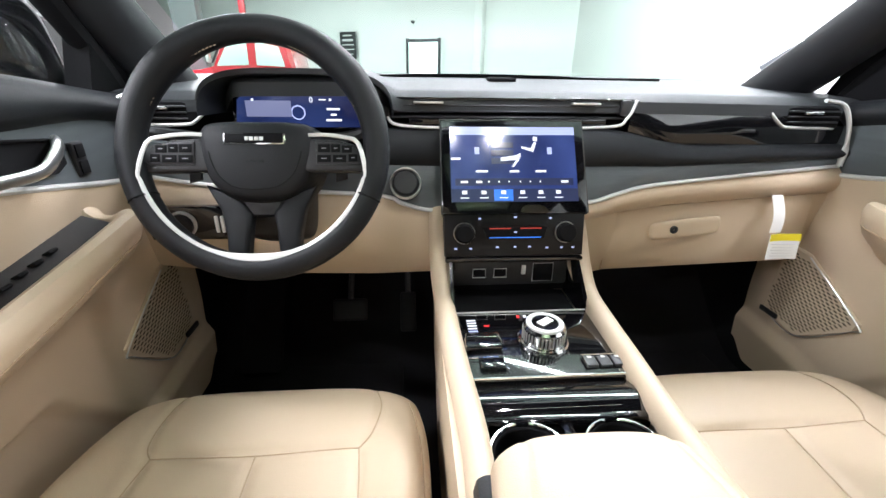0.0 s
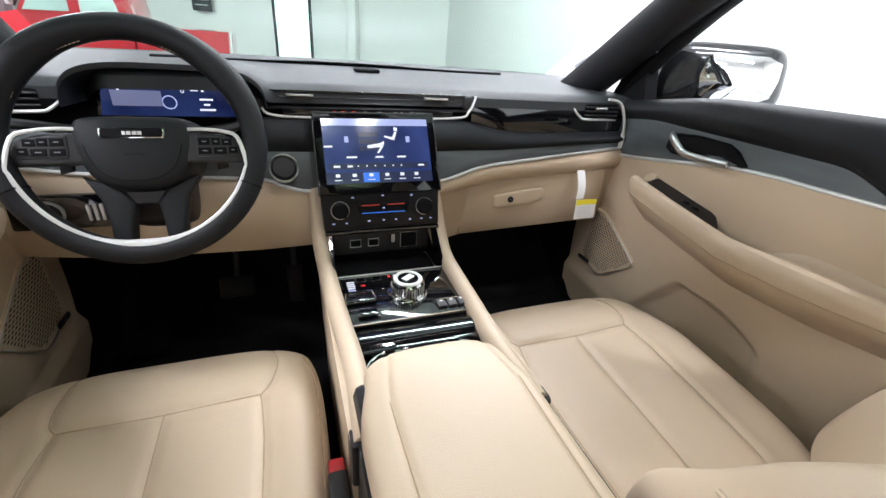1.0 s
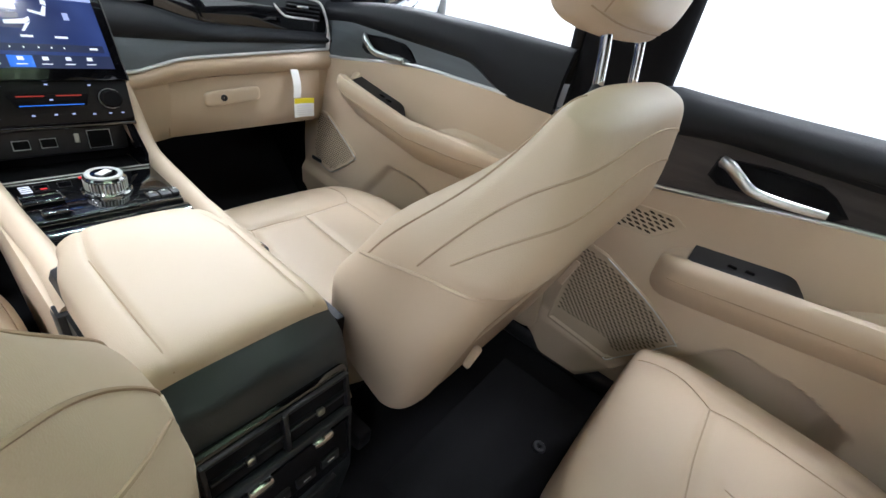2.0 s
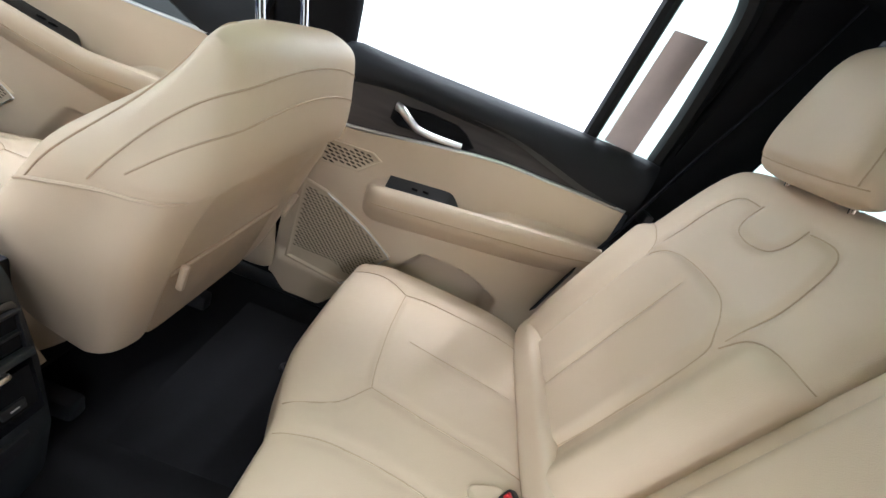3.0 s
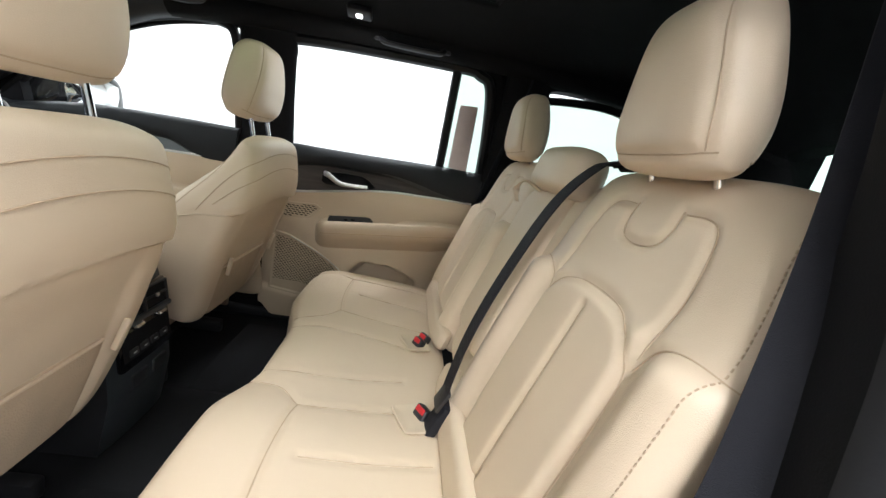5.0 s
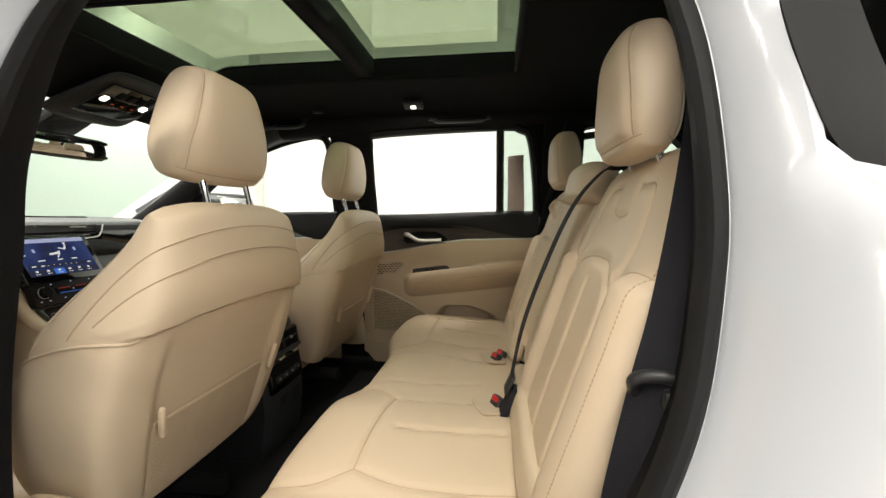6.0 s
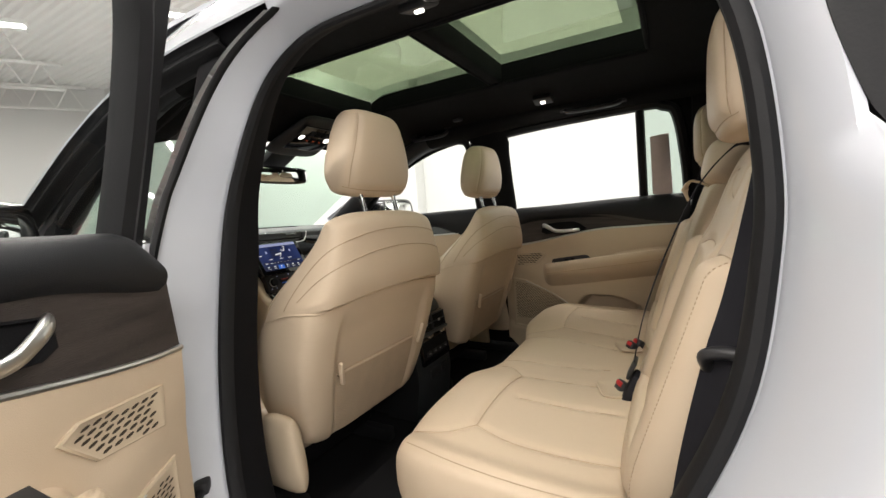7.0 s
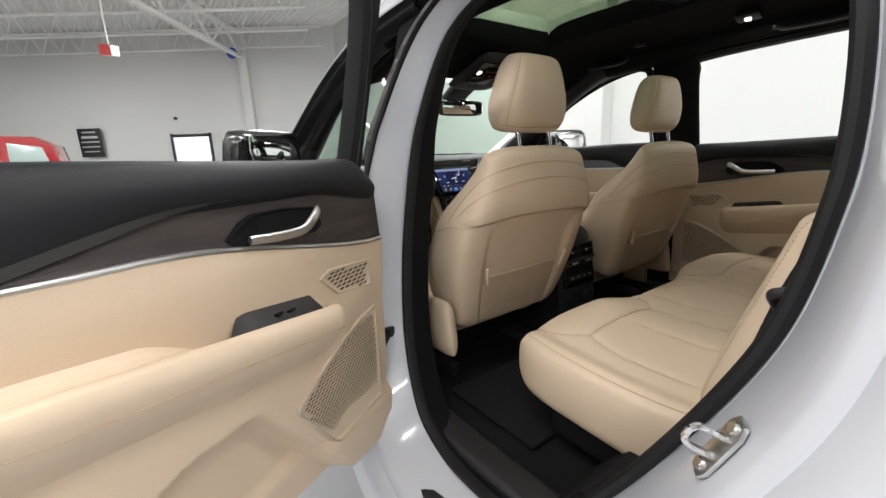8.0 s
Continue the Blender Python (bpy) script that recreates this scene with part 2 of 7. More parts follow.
class Pad:
    """An upholstered cushion: u across and v along, from -1 to 1, thick in the z of its pose m, with sewn grooves."""

    def __init__(self, m, hw, hh, front, back, p=5.0, q=2.4, corner=0.10, seams=(), back_seams=(), depth=0.005, wide=0.007, n=84, nb=44):
        self.m, self.hw, self.hh, self.f, self.b = m, hw, hh, front, back
        self.p, self.q, self.corner, self.depth, self.wide = p, q, corner, depth, wide
        self.seams, self.back_seams, self.n, self.nb = seams, back_seams, n, nb

    def at(self, u, v, side=1, groove=True):
        u, v = np.asarray(u, dtype=float), np.asarray(v, dtype=float)
        e = (np.clip(1 - np.abs(u) ** self.p, 0, 1) * np.clip(1 - np.abs(v) ** self.p, 0, 1)) ** (1 / self.q)
        x = u * self.hw(v) * (1 - self.corner * np.abs(v) ** 4)
        y = v * self.hh * (1 - self.corner * np.abs(u) ** 4)
        t = (self.f(u, v) if side > 0 else self.b(u, v)) * np.ones_like(u)
        lines = self.seams if side > 0 else self.back_seams
        if groove and lines:
            d = np.full(u.shape, 9.0)
            w = self.hw(v)
            for line in lines:
                for (a, b), (c, g) in zip(line[:-1], line[1:]):
                    dx, dy = (c - a) * w, (g - b) * self.hh
                    px, py = (u - a) * w, (v - b) * self.hh
                    k = np.clip((px * dx + py * dy) / (dx * dx + dy * dy + 1e-9), 0, 1)
                    d = np.minimum(d, np.hypot(px - k * dx, py - k * dy))
            t = t - self.depth * np.exp(-(d / self.wide) ** 2)
        z = side * t * e
        return x, y, z

    def mesh(self):
        def side_of(n):
            s = np.linspace(-1, 1, n)
            return np.sign(s) * (1 - (1 - np.abs(s)) ** 1.35)
        n = self.n
        s = side_of(n)
        U, V = np.meshgrid(s, s, indexing="ij")
        rows, faces = [], []
        for side in (1, -1):
            x, y, z = self.at(U, V, side)
            rows += [self.m @ Vector(c) for c in zip(x.ravel(), y.ravel(), z.ravel())]
        off = n * n
        rim = {}
        for i in range(n):
            for j in range(n):
                if i in (0, n - 1) or j in (0, n - 1):
                    rim[off + i * n + j] = i * n + j
        faces = grid_faces(n, n) + [tuple(rim.get(k, k) for k in f4) for f4 in grid_faces(n, n, off, flip=True)]
        used = sorted(set(k for f4 in faces for k in f4))
        ids = {k: i for i, k in enumerate(used)}
        return data_of([rows[k] for k in used], [tuple(ids[k] for k in f4) for f4 in faces])

    def line(self, pts, side=1, lift=0.0, n=6):
        """Points on the cushion along a line of (u, v)."""
        q = spline([(a, b, 0) for a, b in pts], n) if len(pts) > 2 else [Vector((pts[0][0] + (pts[1][0] - pts[0][0]) * k / 14, pts[0][1] + (pts[1][1] - pts[0][1]) * k / 14, 0)) for k in range(15)]
        u, v = np.array([a.x for a in q]), np.array([a.y for a in q])
        x, y, z = self.at(u, v, side)
        return [self.m @ Vector((a, b, c + side * lift)) for a, b, c in zip(x, y, z)]

    def sew(self, parent, material=None, r=0.0010, twice=0.0):
        for lines, side in ((self.seams, 1), (self.back_seams, -1)):
            for ln in lines:
                part("seam", tube(self.line(ln, side, 0.0010), r, 5), material or stitch, parent)


def dashes(p, r, on=0.006, off=0.004):
    """Short threads along the points p, in one mesh."""
    vs, fs, run = [], [], 0.0
    for a, b in zip(p[:-1], p[1:]):
        d = b - a
        if d.length < 1e-6:
            continue
        k = -run
        while k < d.length:
            k0, k1 = max(k, 0.0), min(k + on, d.length)
            if k1 > k0:
                u = d.normalized()
                w = u.orthogonal().normalized()
                v = u.cross(w)
                o = len(vs)
                for q in (a + u * k0, a + u * k1):
                    vs += [q + w * r, q + v * r, q - w * r, q - v * r]
                fs += [(o + i, o + (i + 1) % 4, o + 4 + (i + 1) % 4, o + 4 + i) for i in range(4)] + [(o + 3, o + 2, o + 1, o), (o + 4, o + 5, o + 6, o + 7)]
            k += on + off
        run = d.length - (k - on - off)
        if run > on + off:
            run = 0.0
    return data_of(vs, fs)


def arc_uv(pts, n=5):
    """A line of (u, v) made smooth."""
    return [(q.x, q.y) for q in spline([(a, b, 0) for a, b in pts], n)]


# ---------- the hall ----------
# the hall's far wall, joists and lamps stand askew to the car
TURN = Matrix.Translation((1.96, 13.86, 0)) @ Matrix.Rotation(radians(-34), 4, "Z") @ Matrix.Translation((-1.96, -13.86, 0))


def on_wall(ob, old, new, sx, sz, lift=0.0):
    """Set a thing built on the straight wall at old onto the turned wall at new."""
    ob.matrix_basis = Matrix.Translation((*new, lift)) @ Matrix.Rotation(radians(-34), 4, "Z") @ Matrix.Diagonal((sx, 1, sz, 1)) @ Matrix.Translation((-old[0], -old[1], 0)) @ ob.matrix_basis


def hall():
    floor = tagged(part("floor", rbox(-5.6, 8.0, -0.10, 20.4, 40.4, 0.20, 0.01), concrete), "grey polished concrete hall floor with faint mottling", "floor", kind="structure")
    for name, c, s in (("wall_north", (-6.7, 14.1, 2.6), (24.6, 0.2, 5.2)), ("wall_east", (4.5, 2.0, 2.6), (0.2, 24.0, 5.2)),
                       ("wall_south", (-5.6, -10.1, 2.6), (20.4, 0.2, 5.2)), ("wall_west", (-15.7, 8.0, 2.6), (0.2, 36.0, 5.2))):
        w = tagged(part(name, rbox(*c, *s, 0.01), wall_paint), "white painted masonry wall of a bright hall", "wall", kind="structure")
        if name == "wall_north":
            w.matrix_basis = TURN @ w.matrix_basis
    # deck with ribs
    def deck(a, b):
        x = -15.7 + 20.3 * a
        k = (x / 0.15) % 1.0
        return (x, -10 + 36 * b, 5.12 + (0.045 if 0.25 < k < 0.75 else 0.0))
    tagged(part("ceiling", slab(deck, (0, 0, 0.06), 541, 2), steel_white, smooth=False), "white ribbed steel roof deck over open joists", "ceiling", kind="structure")

    def joist(y):
        j = thing("roof_joist", (-5.6, y, 4.55), "white open-web steel roof joist under the deck", "joist", "roof joists", "structure")
        for z, s in ((5.05, 0.07), (4.50, 0.06)):
            part("chord", rbox(-5.6, y, z, 20.2, s, s * 0.8, 0.004, 1), steel_white, j)
        vs, fs = [], []
        n = 36
        for i in range(n):
            x0, x1 = -15.6 + 20.0 * i / n, -15.6 + 20.0 * (i + 0.5) / n
            x2 = -15.6 + 20.0 * (i + 1) / n
            for a, b in (((x0, 4.5), (x1, 5.05)), ((x1, 5.05), (x2, 4.5))):
                me = [(a[0], y - 0.012, a[1]), (a[0] + 0.024, y, a[1]), (a[0], y + 0.012, a[1]), (b[0], y - 0.012, b[1]), (b[0] + 0.024, y, b[1]), (b[0], y + 0.012, b[1])]
                o = len(vs)
                vs += me
                fs += [(o, o + 1, o + 4, o + 3), (o + 1, o + 2, o + 5, o + 4), (o + 2, o, o + 3, o + 5)]
        part("web", data_of(vs, fs), steel_white, j, smooth=False)
        return j
    first = joist(13.7)
    for i in range(1, 13):
        copy_thing(first, TURN @ pose(-5.6, 13.7 - 1.7 * i, 4.55))
    first.matrix_basis = TURN @ first.matrix_basis

    g = thing("roof_girder", (1.96, 8.0, 4.2), "white steel joist girder running to the wall column", "girder", kind="structure")
    for z in (4.92, 4.25):
        part("chord", rbox(1.96, 4.0, z, 0.12, 19.8, 0.09, 0.004, 1), steel_white, g)
    for i in range(11):
        y0 = 13.7 - i * 1.8
        part("web", tube([(1.96, y0, 4.25), (1.96, y0 - 0.9, 4.92)], 0.03, 6), steel_white, g)
        part("web", tube([(1.96, y0 - 0.9, 4.92), (1.96, y0 - 1.8, 4.25)], 0.03, 6), steel_white, g)
    g.matrix_basis = TURN @ g.matrix_basis
    for nm, x, y in (("north", 1.96, 13.86), ("east", 4.28, 2.73)):
        cl = tagged(part("column", rbox(x, y, 2.55, 0.26, 0.26, 5.1, 0.01), wall_paint), "white boxed-in column standing against the hall wall", "column", kind="structure")
        if nm == "north":
            cl.matrix_basis = TURN @ cl.matrix_basis
    sk = tagged(part("baseboard", rbox(-6.7, 13.97, 0.08, 24.4, 0.03, 0.16, 0.004), rubber), "dark rubber skirting along the hall wall", "skirting", kind="structure")
    sk.matrix_basis = TURN @ sk.matrix_basis

    # lights under the joists, most of them unseen and added to light the car
    for (x, y) in ((-5.6, 13.0), (3.2, 5.0), (1.4, 3.0), (2.0, -7.4), (-3.0, -0.9), (-3.8, -6.8), (0.42, 8.1), (0.6, -3.2), (1.3, -0.8), (-0.6, -8.2), (-4.8, 10.6), (-4.0, 7.6), (-4.8, 0.6), (-4.8, -4.6), (-6.6, 10.2), (-8.6, 3.0), (-8.6, -2.4), (-12.4, 6.6), (-12.4, 0.6)):
        lamp = thing("strip_light", (x, y, 4.36), "long white strip light hanging under the joists, switched on, most of them added unseen", "strip light", "strip lights")
        part("housing", rbox(x, y, 4.385, 2.4, 0.14, 0.07, 0.01), steel_white, lamp)
        part("diffuser", rbox(x, y, 4.34, 2.36, 0.12, 0.03, 0.012), lamp_glow, lamp)
        for dx in (-0.9, 0.9):
            part("hanger", tube([(x + dx, y, 4.40), (x + dx, y, 5.15)], 0.006, 6), steel_white, lamp)
        li = bpy.data.lights.new("strip_light", "AREA")
        li.shape, li.size, li.size_y, li.energy, li.color = "RECTANGLE", 2.3, 0.14, HALL_WATTS, (1.0, 0.985, 0.95)
        lo = new("strip_lamp", li)
        lo.location = (x, y, 4.31)
        lo.rotation_euler = (0, 0, radians(-34))
        lamp.rotation_euler = (0, 0, radians(-34))

    # door with a glass pane and frame, sign, exit sign
    d = thing("door_1", (0.28, 13.98, 0.0), "glazed hall door with dark frame, daylight behind it", "door", kind="structure")
    part("frame_post", rbox(-0.20, 13.96, 1.0, 0.05, 0.10, 2.0, 0.004), black_plastic, d)
    part("frame_post", rbox(0.77, 13.96, 1.0, 0.05, 0.10, 2.0, 0.004), black_plastic, d)
    part("frame_head", rbox(0.285, 13.96, 1.93, 1.02, 0.10, 0.09, 0.004), black_plastic, d)
    part("pane", rbox(0.285, 13.985, 0.95, 0.92, 0.02, 1.88, 0.003), day_glow, d, "bright daylit glass")
    on_wall(d, (0.285, 13.98), (0.312, 14.97), 1.25, 1.029)
    s = thing("wall_sign", (-1.97, 13.98, 1.385), "black upright sign board with grey rows on the white wall", "sign")
    part("board", rbox(-1.97, 13.975, 1.75, 0.51, 0.03, 0.74, 0.004), black_plastic, s)
    for i, (w, h) in enumerate(((0.30, 0.06), (0.36, 0.10), (0.40, 0.05), (0.40, 0.05), (0.34, 0.04))):
        part("text_bar", rbox(-1.97, 13.955, 2.02 - 0.125 * i, w, 0.008, h * 0.6, 0.002), silver, s)
    on_wall(s, (-1.97, 13.98), (-2.33, 16.75), 1.4, 1.2, -0.23)
    e = thing("exit_sign", (-1.35, 9.7, 3.2), "small red lit exit sign box hanging from the ceiling", "exit sign")
    part("box", rbox(-1.35, 9.7, 3.30, 0.30, 0.06, 0.20, 0.01), steel_white, e)
    part("panel", rbox(-1.42, 9.655, 3.30, 0.17, 0.03, 0.19, 0.006), red_glow, e)
    part("stem", tube([(-1.35, 9.7, 3.40), (-1.35, 9.7, 4.5)], 0.012, 6), steel_white, e)
    b = thing("beam_marker", (1.86, 13.6, 4.3), "small blue round plate on the girder end", "marker")
    part("plate", disc(frame_of((1.80, 13.5, 4.32), (1, 0, 0), (0, 0, 1)), 0.16, 0.03), blue_plate, b)
    for x, w, mt, lb in ((-4.62, 0.50, grey_post, "tall grey steel vehicle lift post"), (-3.75, 0.13, red_paint, "slim red painted steel post")):
        po = thing("lift_post", (x, 9.9 if w > 0.3 else 10.6, 0), lb, "steel post", "lift posts")
        part("upright", rbox(x, 9.9 if w > 0.3 else 10.6, 2.0, w, 0.3 if w > 0.3 else 0.13, 4.0, 0.02, 2), mt, po)
        part("foot", rbox(x, 9.9 if w > 0.3 else 10.6, 0.02, w + 0.2, 0.6, 0.04, 0.01), mt, po)
    b.matrix_basis = TURN @ b.matrix_basis
    k = thing("wall_sounder", (-0.02, 13.97, 2.6), "small dark round device fixed to the wall", "wall device")
    part("body", disc(frame_of((-0.02, 13.99, 2.42), (1, 0, 0), (0, 0, 1)), 0.05, 0.05), black_plastic, k)
    on_wall(k, (-0.02, 13.99), (-0.007, 15.18), 1.1, 1.0, 0.108)


lamp_glow = glow("lamp_glow", (1.0, 0.98, 0.94), 14.0)
day_glow = glow("daylight", (0.95, 1.0, 1.0), 2.6)
red_glow = glow("exit_red", (1.0, 0.05, 0.05), 0.9)
warm_glow = glow("warm_light", (1.0, 0.10, 0.06), 0.35)
grey_post = mat("grey_machine_paint", (0.10, 0.11, 0.115), 0.4, vary=0.1)
blue_plate = mat("blue_plate", (0.03, 0.10, 0.5), 0.5)
HALL_WATTS = 250.0
hall()


def pickup():
    """The red pickup truck standing ahead, side on."""
    t = thing("pickup_truck", (-3.4, 9.2, 0.0), "red vintage pickup truck with rounded cab parked across the hall", "pickup truck")
    y0, y1 = 8.4, 10.0

    def body(name, prof, ya, yb, inset=0.10, material=red_paint, label=""):
        rings = []
        for k, w in ((0, 0.0), (0.06, 0.6), (0.18, 1.0), (0.82, 1.0), (0.94, 0.6), (1, 0.0)):
            cx = sum(p[0] for p in prof) / len(prof)
            cz = sum(p[1] for p in prof) / len(prof)
            f = 1 - inset * (1 - w)
            rings.append([(cx + (px - cx) * f, ya + (yb - ya) * k, cz + (pz - cz) * f) for px, pz in prof])
        return part(name, loft(rings), material, t, label)
    body("cab", [(-3.95, 0.55), (-2.28, 0.55), (-2.26, 1.05), (-2.34, 1.52), (-2.55, 1.66), (-3.1, 1.69), (-3.45, 1.62), (-3.72, 1.14), (-3.95, 1.08)], y0 + 0.05, y1 - 0.05, 0.06)
    body("bonnet", [(-5.35, 0.55), (-3.85, 0.55), (-3.75, 1.12), (-4.5, 1.06), (-5.2, 0.96), (-5.38, 0.8)], y0 + 0.25, y1 - 0.25, 0.1)
    body("bed", [(-2.3, 0.55), (-0.95, 0.55), (-0.92, 1.05), (-2.3, 1.05)], y0, y1, 0.03)
    body("fender", [(-5.3, 0.4), (-4.9, 0.86), (-4.5, 0.9), (-4.1, 0.82), (-3.8, 0.45)], y0 - 0.05, y0 + 0.4, 0.1)
    body("fender", [(-2.1, 0.45), (-1.9, 0.82), (-1.5, 0.9), (-1.2, 0.8), (-1.0, 0.45)], y0 - 0.05, y0 + 0.3, 0.1)
    for prof in ([(-3.62, 1.15), (-3.06, 1.17), (-3.05, 1.55), (-3.38, 1.53)], [(-2.92, 1.17), (-2.42, 1.15), (-2.50, 1.48), (-2.90, 1.55)]):
        w = part("side_window", prism(prof, frame_of((0, y0 + 0.05, 0), (1, 0, 0), (0, 0, 1)), 0.012, 0.003), green_dim, t, "pale green side glass")
    part("windscreen", tube([(-3.74, y0 + 0.15, 1.2), (-3.52, y0 + 0.15, 1.55)], 0.02, 6), black_plastic, t)
    for x in (-4.5, -1.55):
        for y in (y0 + 0.12, y1 - 0.3):
            w = part("wheel", disc(frame_of((x, y, 0.36), (1, 0, 0), (0, 0, 1)), 0.36, 0.2, 36, 0.04), rubber, t)
            part("hub_cap", disc(frame_of((x, y - 0.2 + 0.2, 0.36), (1, 0, 0), (0, 0, 1)), 0.16, 0.21, 24, 0.03), chrome, w)
    part("running_board", rbox(-3.0, y0 + 0.02, 0.42, 1.6, 0.22, 0.06, 0.02), red_paint, t)
    part("mirror_head", rbox(-3.66, y0 - 0.15, 1.28, 0.05, 0.14, 0.16, 0.02), chrome, t)


green_dim = mat("pale_glass", (0.45, 0.55, 0.52), 0.08, vary=0.15, scale=2, coat=1.0)
pickup()


def black_suv():
    """The dark car standing to the left."""
    t = thing("parked_car", (-3.5, 2.6, 0.0), "glossy black car parked beside in the hall", "car")
    prof = [(-1.9, 0.35), (-1.95, 0.9), (-1.3, 1.02), (-0.7, 1.45), (0.2, 1.55), (1.2, 1.50), (1.9, 1.08), (2.1, 0.95), (2.1, 0.35)]
    rings = []
    for x, s, zz in ((-4.35, 0.93, 0.0), (-4.25, 0.98, 0.0), (-3.5, 1.0, 0.03), (-2.72, 0.98, 0.0), (-2.62, 0.93, 0.0)):
        rings.append([(x, 2.4 + p * s, 0.25 + (z - 0.25) * (s if z > 1 else 1) + (zz if z > 1 else 0)) for p, z in prof])
    part("body", loft(rings), black_paint, t)
    for y in (1.0, 3.8):
        for x in (-2.66, -4.1):
            w = part("wheel", disc(frame_of((x, y, 0.34), (0, 1, 0), (0, 0, 1)), 0.34, 0.22, 36, 0.04), rubber, t)
            part("rim", disc(frame_of((x + 0.005, y, 0.34), (0, 1, 0), (0, 0, 1)), 0.22, 0.225, 24, 0.02, 0.05), silver, w)
    part("side_glass", prism([(1.55, 1.06), (2.15, 1.42), (2.7, 1.48), (3.5, 1.44), (3.9, 1.12)], frame_of((-2.655, 0, 0), (0, 1, 0), (0, 0, 1)), 0.012, 0.003), black_paint, t)
    part("door_mirror", rbox(-2.52, 3.35, 1.1, 0.2, 0.12, 0.14, 0.04), black_paint, t)


black_suv()


# ---------- the white car: shell ----------
def xs(z):
    """Half width of the door opening at height z."""
    return 0.70 + (1.45 - z) * 0.14


APERTURE = [(-0.45, 1.478), (-0.30, 1.474), (-0.21, 1.44), (-0.15, 1.38), (-0.10, 1.28), (-0.066, 1.17), (-0.055, 1.0), (-0.06, 0.85), (-0.085, 0.70), (-0.13, 0.58),
            (-0.19, 0.49), (-0.27, 0.445), (-0.36, 0.425), (-0.50, 0.43), (-0.60, 0.485), (-0.69, 0.585), (-0.765, 0.70), (-0.845, 0.85), (-0.888, 0.96), (-0.908, 1.08),
            (-0.912, 1.16), (-0.903, 1.27), (-0.885, 1.35), (-0.85, 1.43), (-0.78, 1.468), (-0.62, 1.48)]
OUT = [(q.x, q.y) for q in spline([(y, z, 0) for y, z in APERTURE], 6, True)]


def ring(off, dx, side=-1):
    n = len(OUT)
    pts = []
    for i, (y, z) in enumerate(OUT):
        (ya, za), (yb, zb) = OUT[i - 1], OUT[(i + 1) % n]
        t = Vector((yb - ya, zb - za)).normalized()
        ny, nz = t.y, -t.x
        if (y + 0.48) * ny + (z - 0.95) * nz < 0:
            ny, nz = -ny, -nz
        k = 1.0 if z < 1.1 else max(0.35, 1.0 - (z - 1.1) * 1.5)
        # the pillars beside the glass are narrow above the belt line
        o, d = off, dx
        if ny > 0.25:
            f = float(ease(1.03, 1.13, z))
            o, d = o + (min(o, 0.045) - o) * f, d + (min(d, 0.10) - d) * f
        elif ny < -0.25:
            f = float(ease(1.12, 1.19, z))
            o, d = o + (min(o, 0.048) - o) * f, d + (min(d, 0.066) - d) * f
        zz = z + nz * o * (0.55 if nz > 0.3 else 1.0)
        pts.append(Vector((side * (xs(z) + d * k), y + ny * o, zz)))
    return pts


car = thing("car_body", (0, 0, 0.2), "white family SUV with one rear door standing wide open", "car")
jamb = part("door_jamb", loft([ring(-0.010, -0.012), ring(0.006, -0.002), ring(0.022, 0.045), ring(0.04, 0.085), ring(0.052, 0.108), ring(0.060, 0.116), ring(0.076, 0.119), ring(0.090, 0.136), ring(0.105, 0.148), ring(0.13, 0.155), ring(0.17, 0.16)], False), white_paint, car, "white painted door jamb")
seal = part("door_seal", loft([ring(0.004, -0.010), ring(0.003, 0.002), ring(-0.004, 0.008), ring(-0.012, 0.007), ring(-0.018, -0.002), ring(-0.018, -0.016), ring(-0.008, -0.02), ring(0.004, -0.010)], False), rubber, jamb, "black rubber door seal")
part("jamb_trim", loft([ring(-0.012, -0.014), ring(-0.006, -0.05), ring(0.012, -0.09)], False), soft_black, jamb)

# gloss black strip on the middle pillar beside the front window
def pillar_strip():
    rim = [p for p, (y, z) in zip(ring(0.05, 0.10), OUT) if y > -0.30 and 1.08 < z < 1.475]
    rim.sort(key=lambda p: p.z)
    n = len(rim) - 1
    def fn(a, b):
        k = a * n
        i = min(int(k), n - 1)
        p = rim[i].lerp(rim[i + 1], k - i)
        return (p.x - 0.004 + 0.006 * b, p.y - 0.004 + 0.062 * b * (1 - 0.3 * a), p.z + 0.010 * b * a)
    part("pillar_seal", slab(lambda a, b: Vector(fn(a, 0.42 * b)) + Vector((-0.006 * math.sin(math.pi * b), 0, 0)), (0.006, 0, 0), 24, 6), rubber, car, "black rubber pillar seal")
    part("pillar_applique", slab(lambda a, b: fn(a, 0.44 + 0.56 * b), (0.006, 0, 0), 24, 3), piano, car, "gloss black pillar strip")


pillar_strip()
# striker on the jamb
a0, a1 = Vector((-0.866, -0.851, 0.786)), Vector((-0.853, -0.887, 0.864))
sn = Vector((-0.55, 0.80, 0.22)).normalized()
sm = frame_of((a0 + a1) / 2 + sn * 0.003, a1 - a0, sn.cross(a1 - a0))
st = part("striker_plate", prism([(-0.043, -0.010), (-0.030, -0.017), (0.030, -0.017), (0.043, -0.010), (0.043, 0.010), (0.030, 0.017), (-0.030, 0.017), (-0.043, 0.010)], sm, 0.005, 0.0015), chrome, jamb)
for k in (-0.031, 0.031):
    part("bolt_head", disc(sm @ pose(k, 0, 0.004), 0.008, 0.005, 12, 0.001), bright_chrome, st)
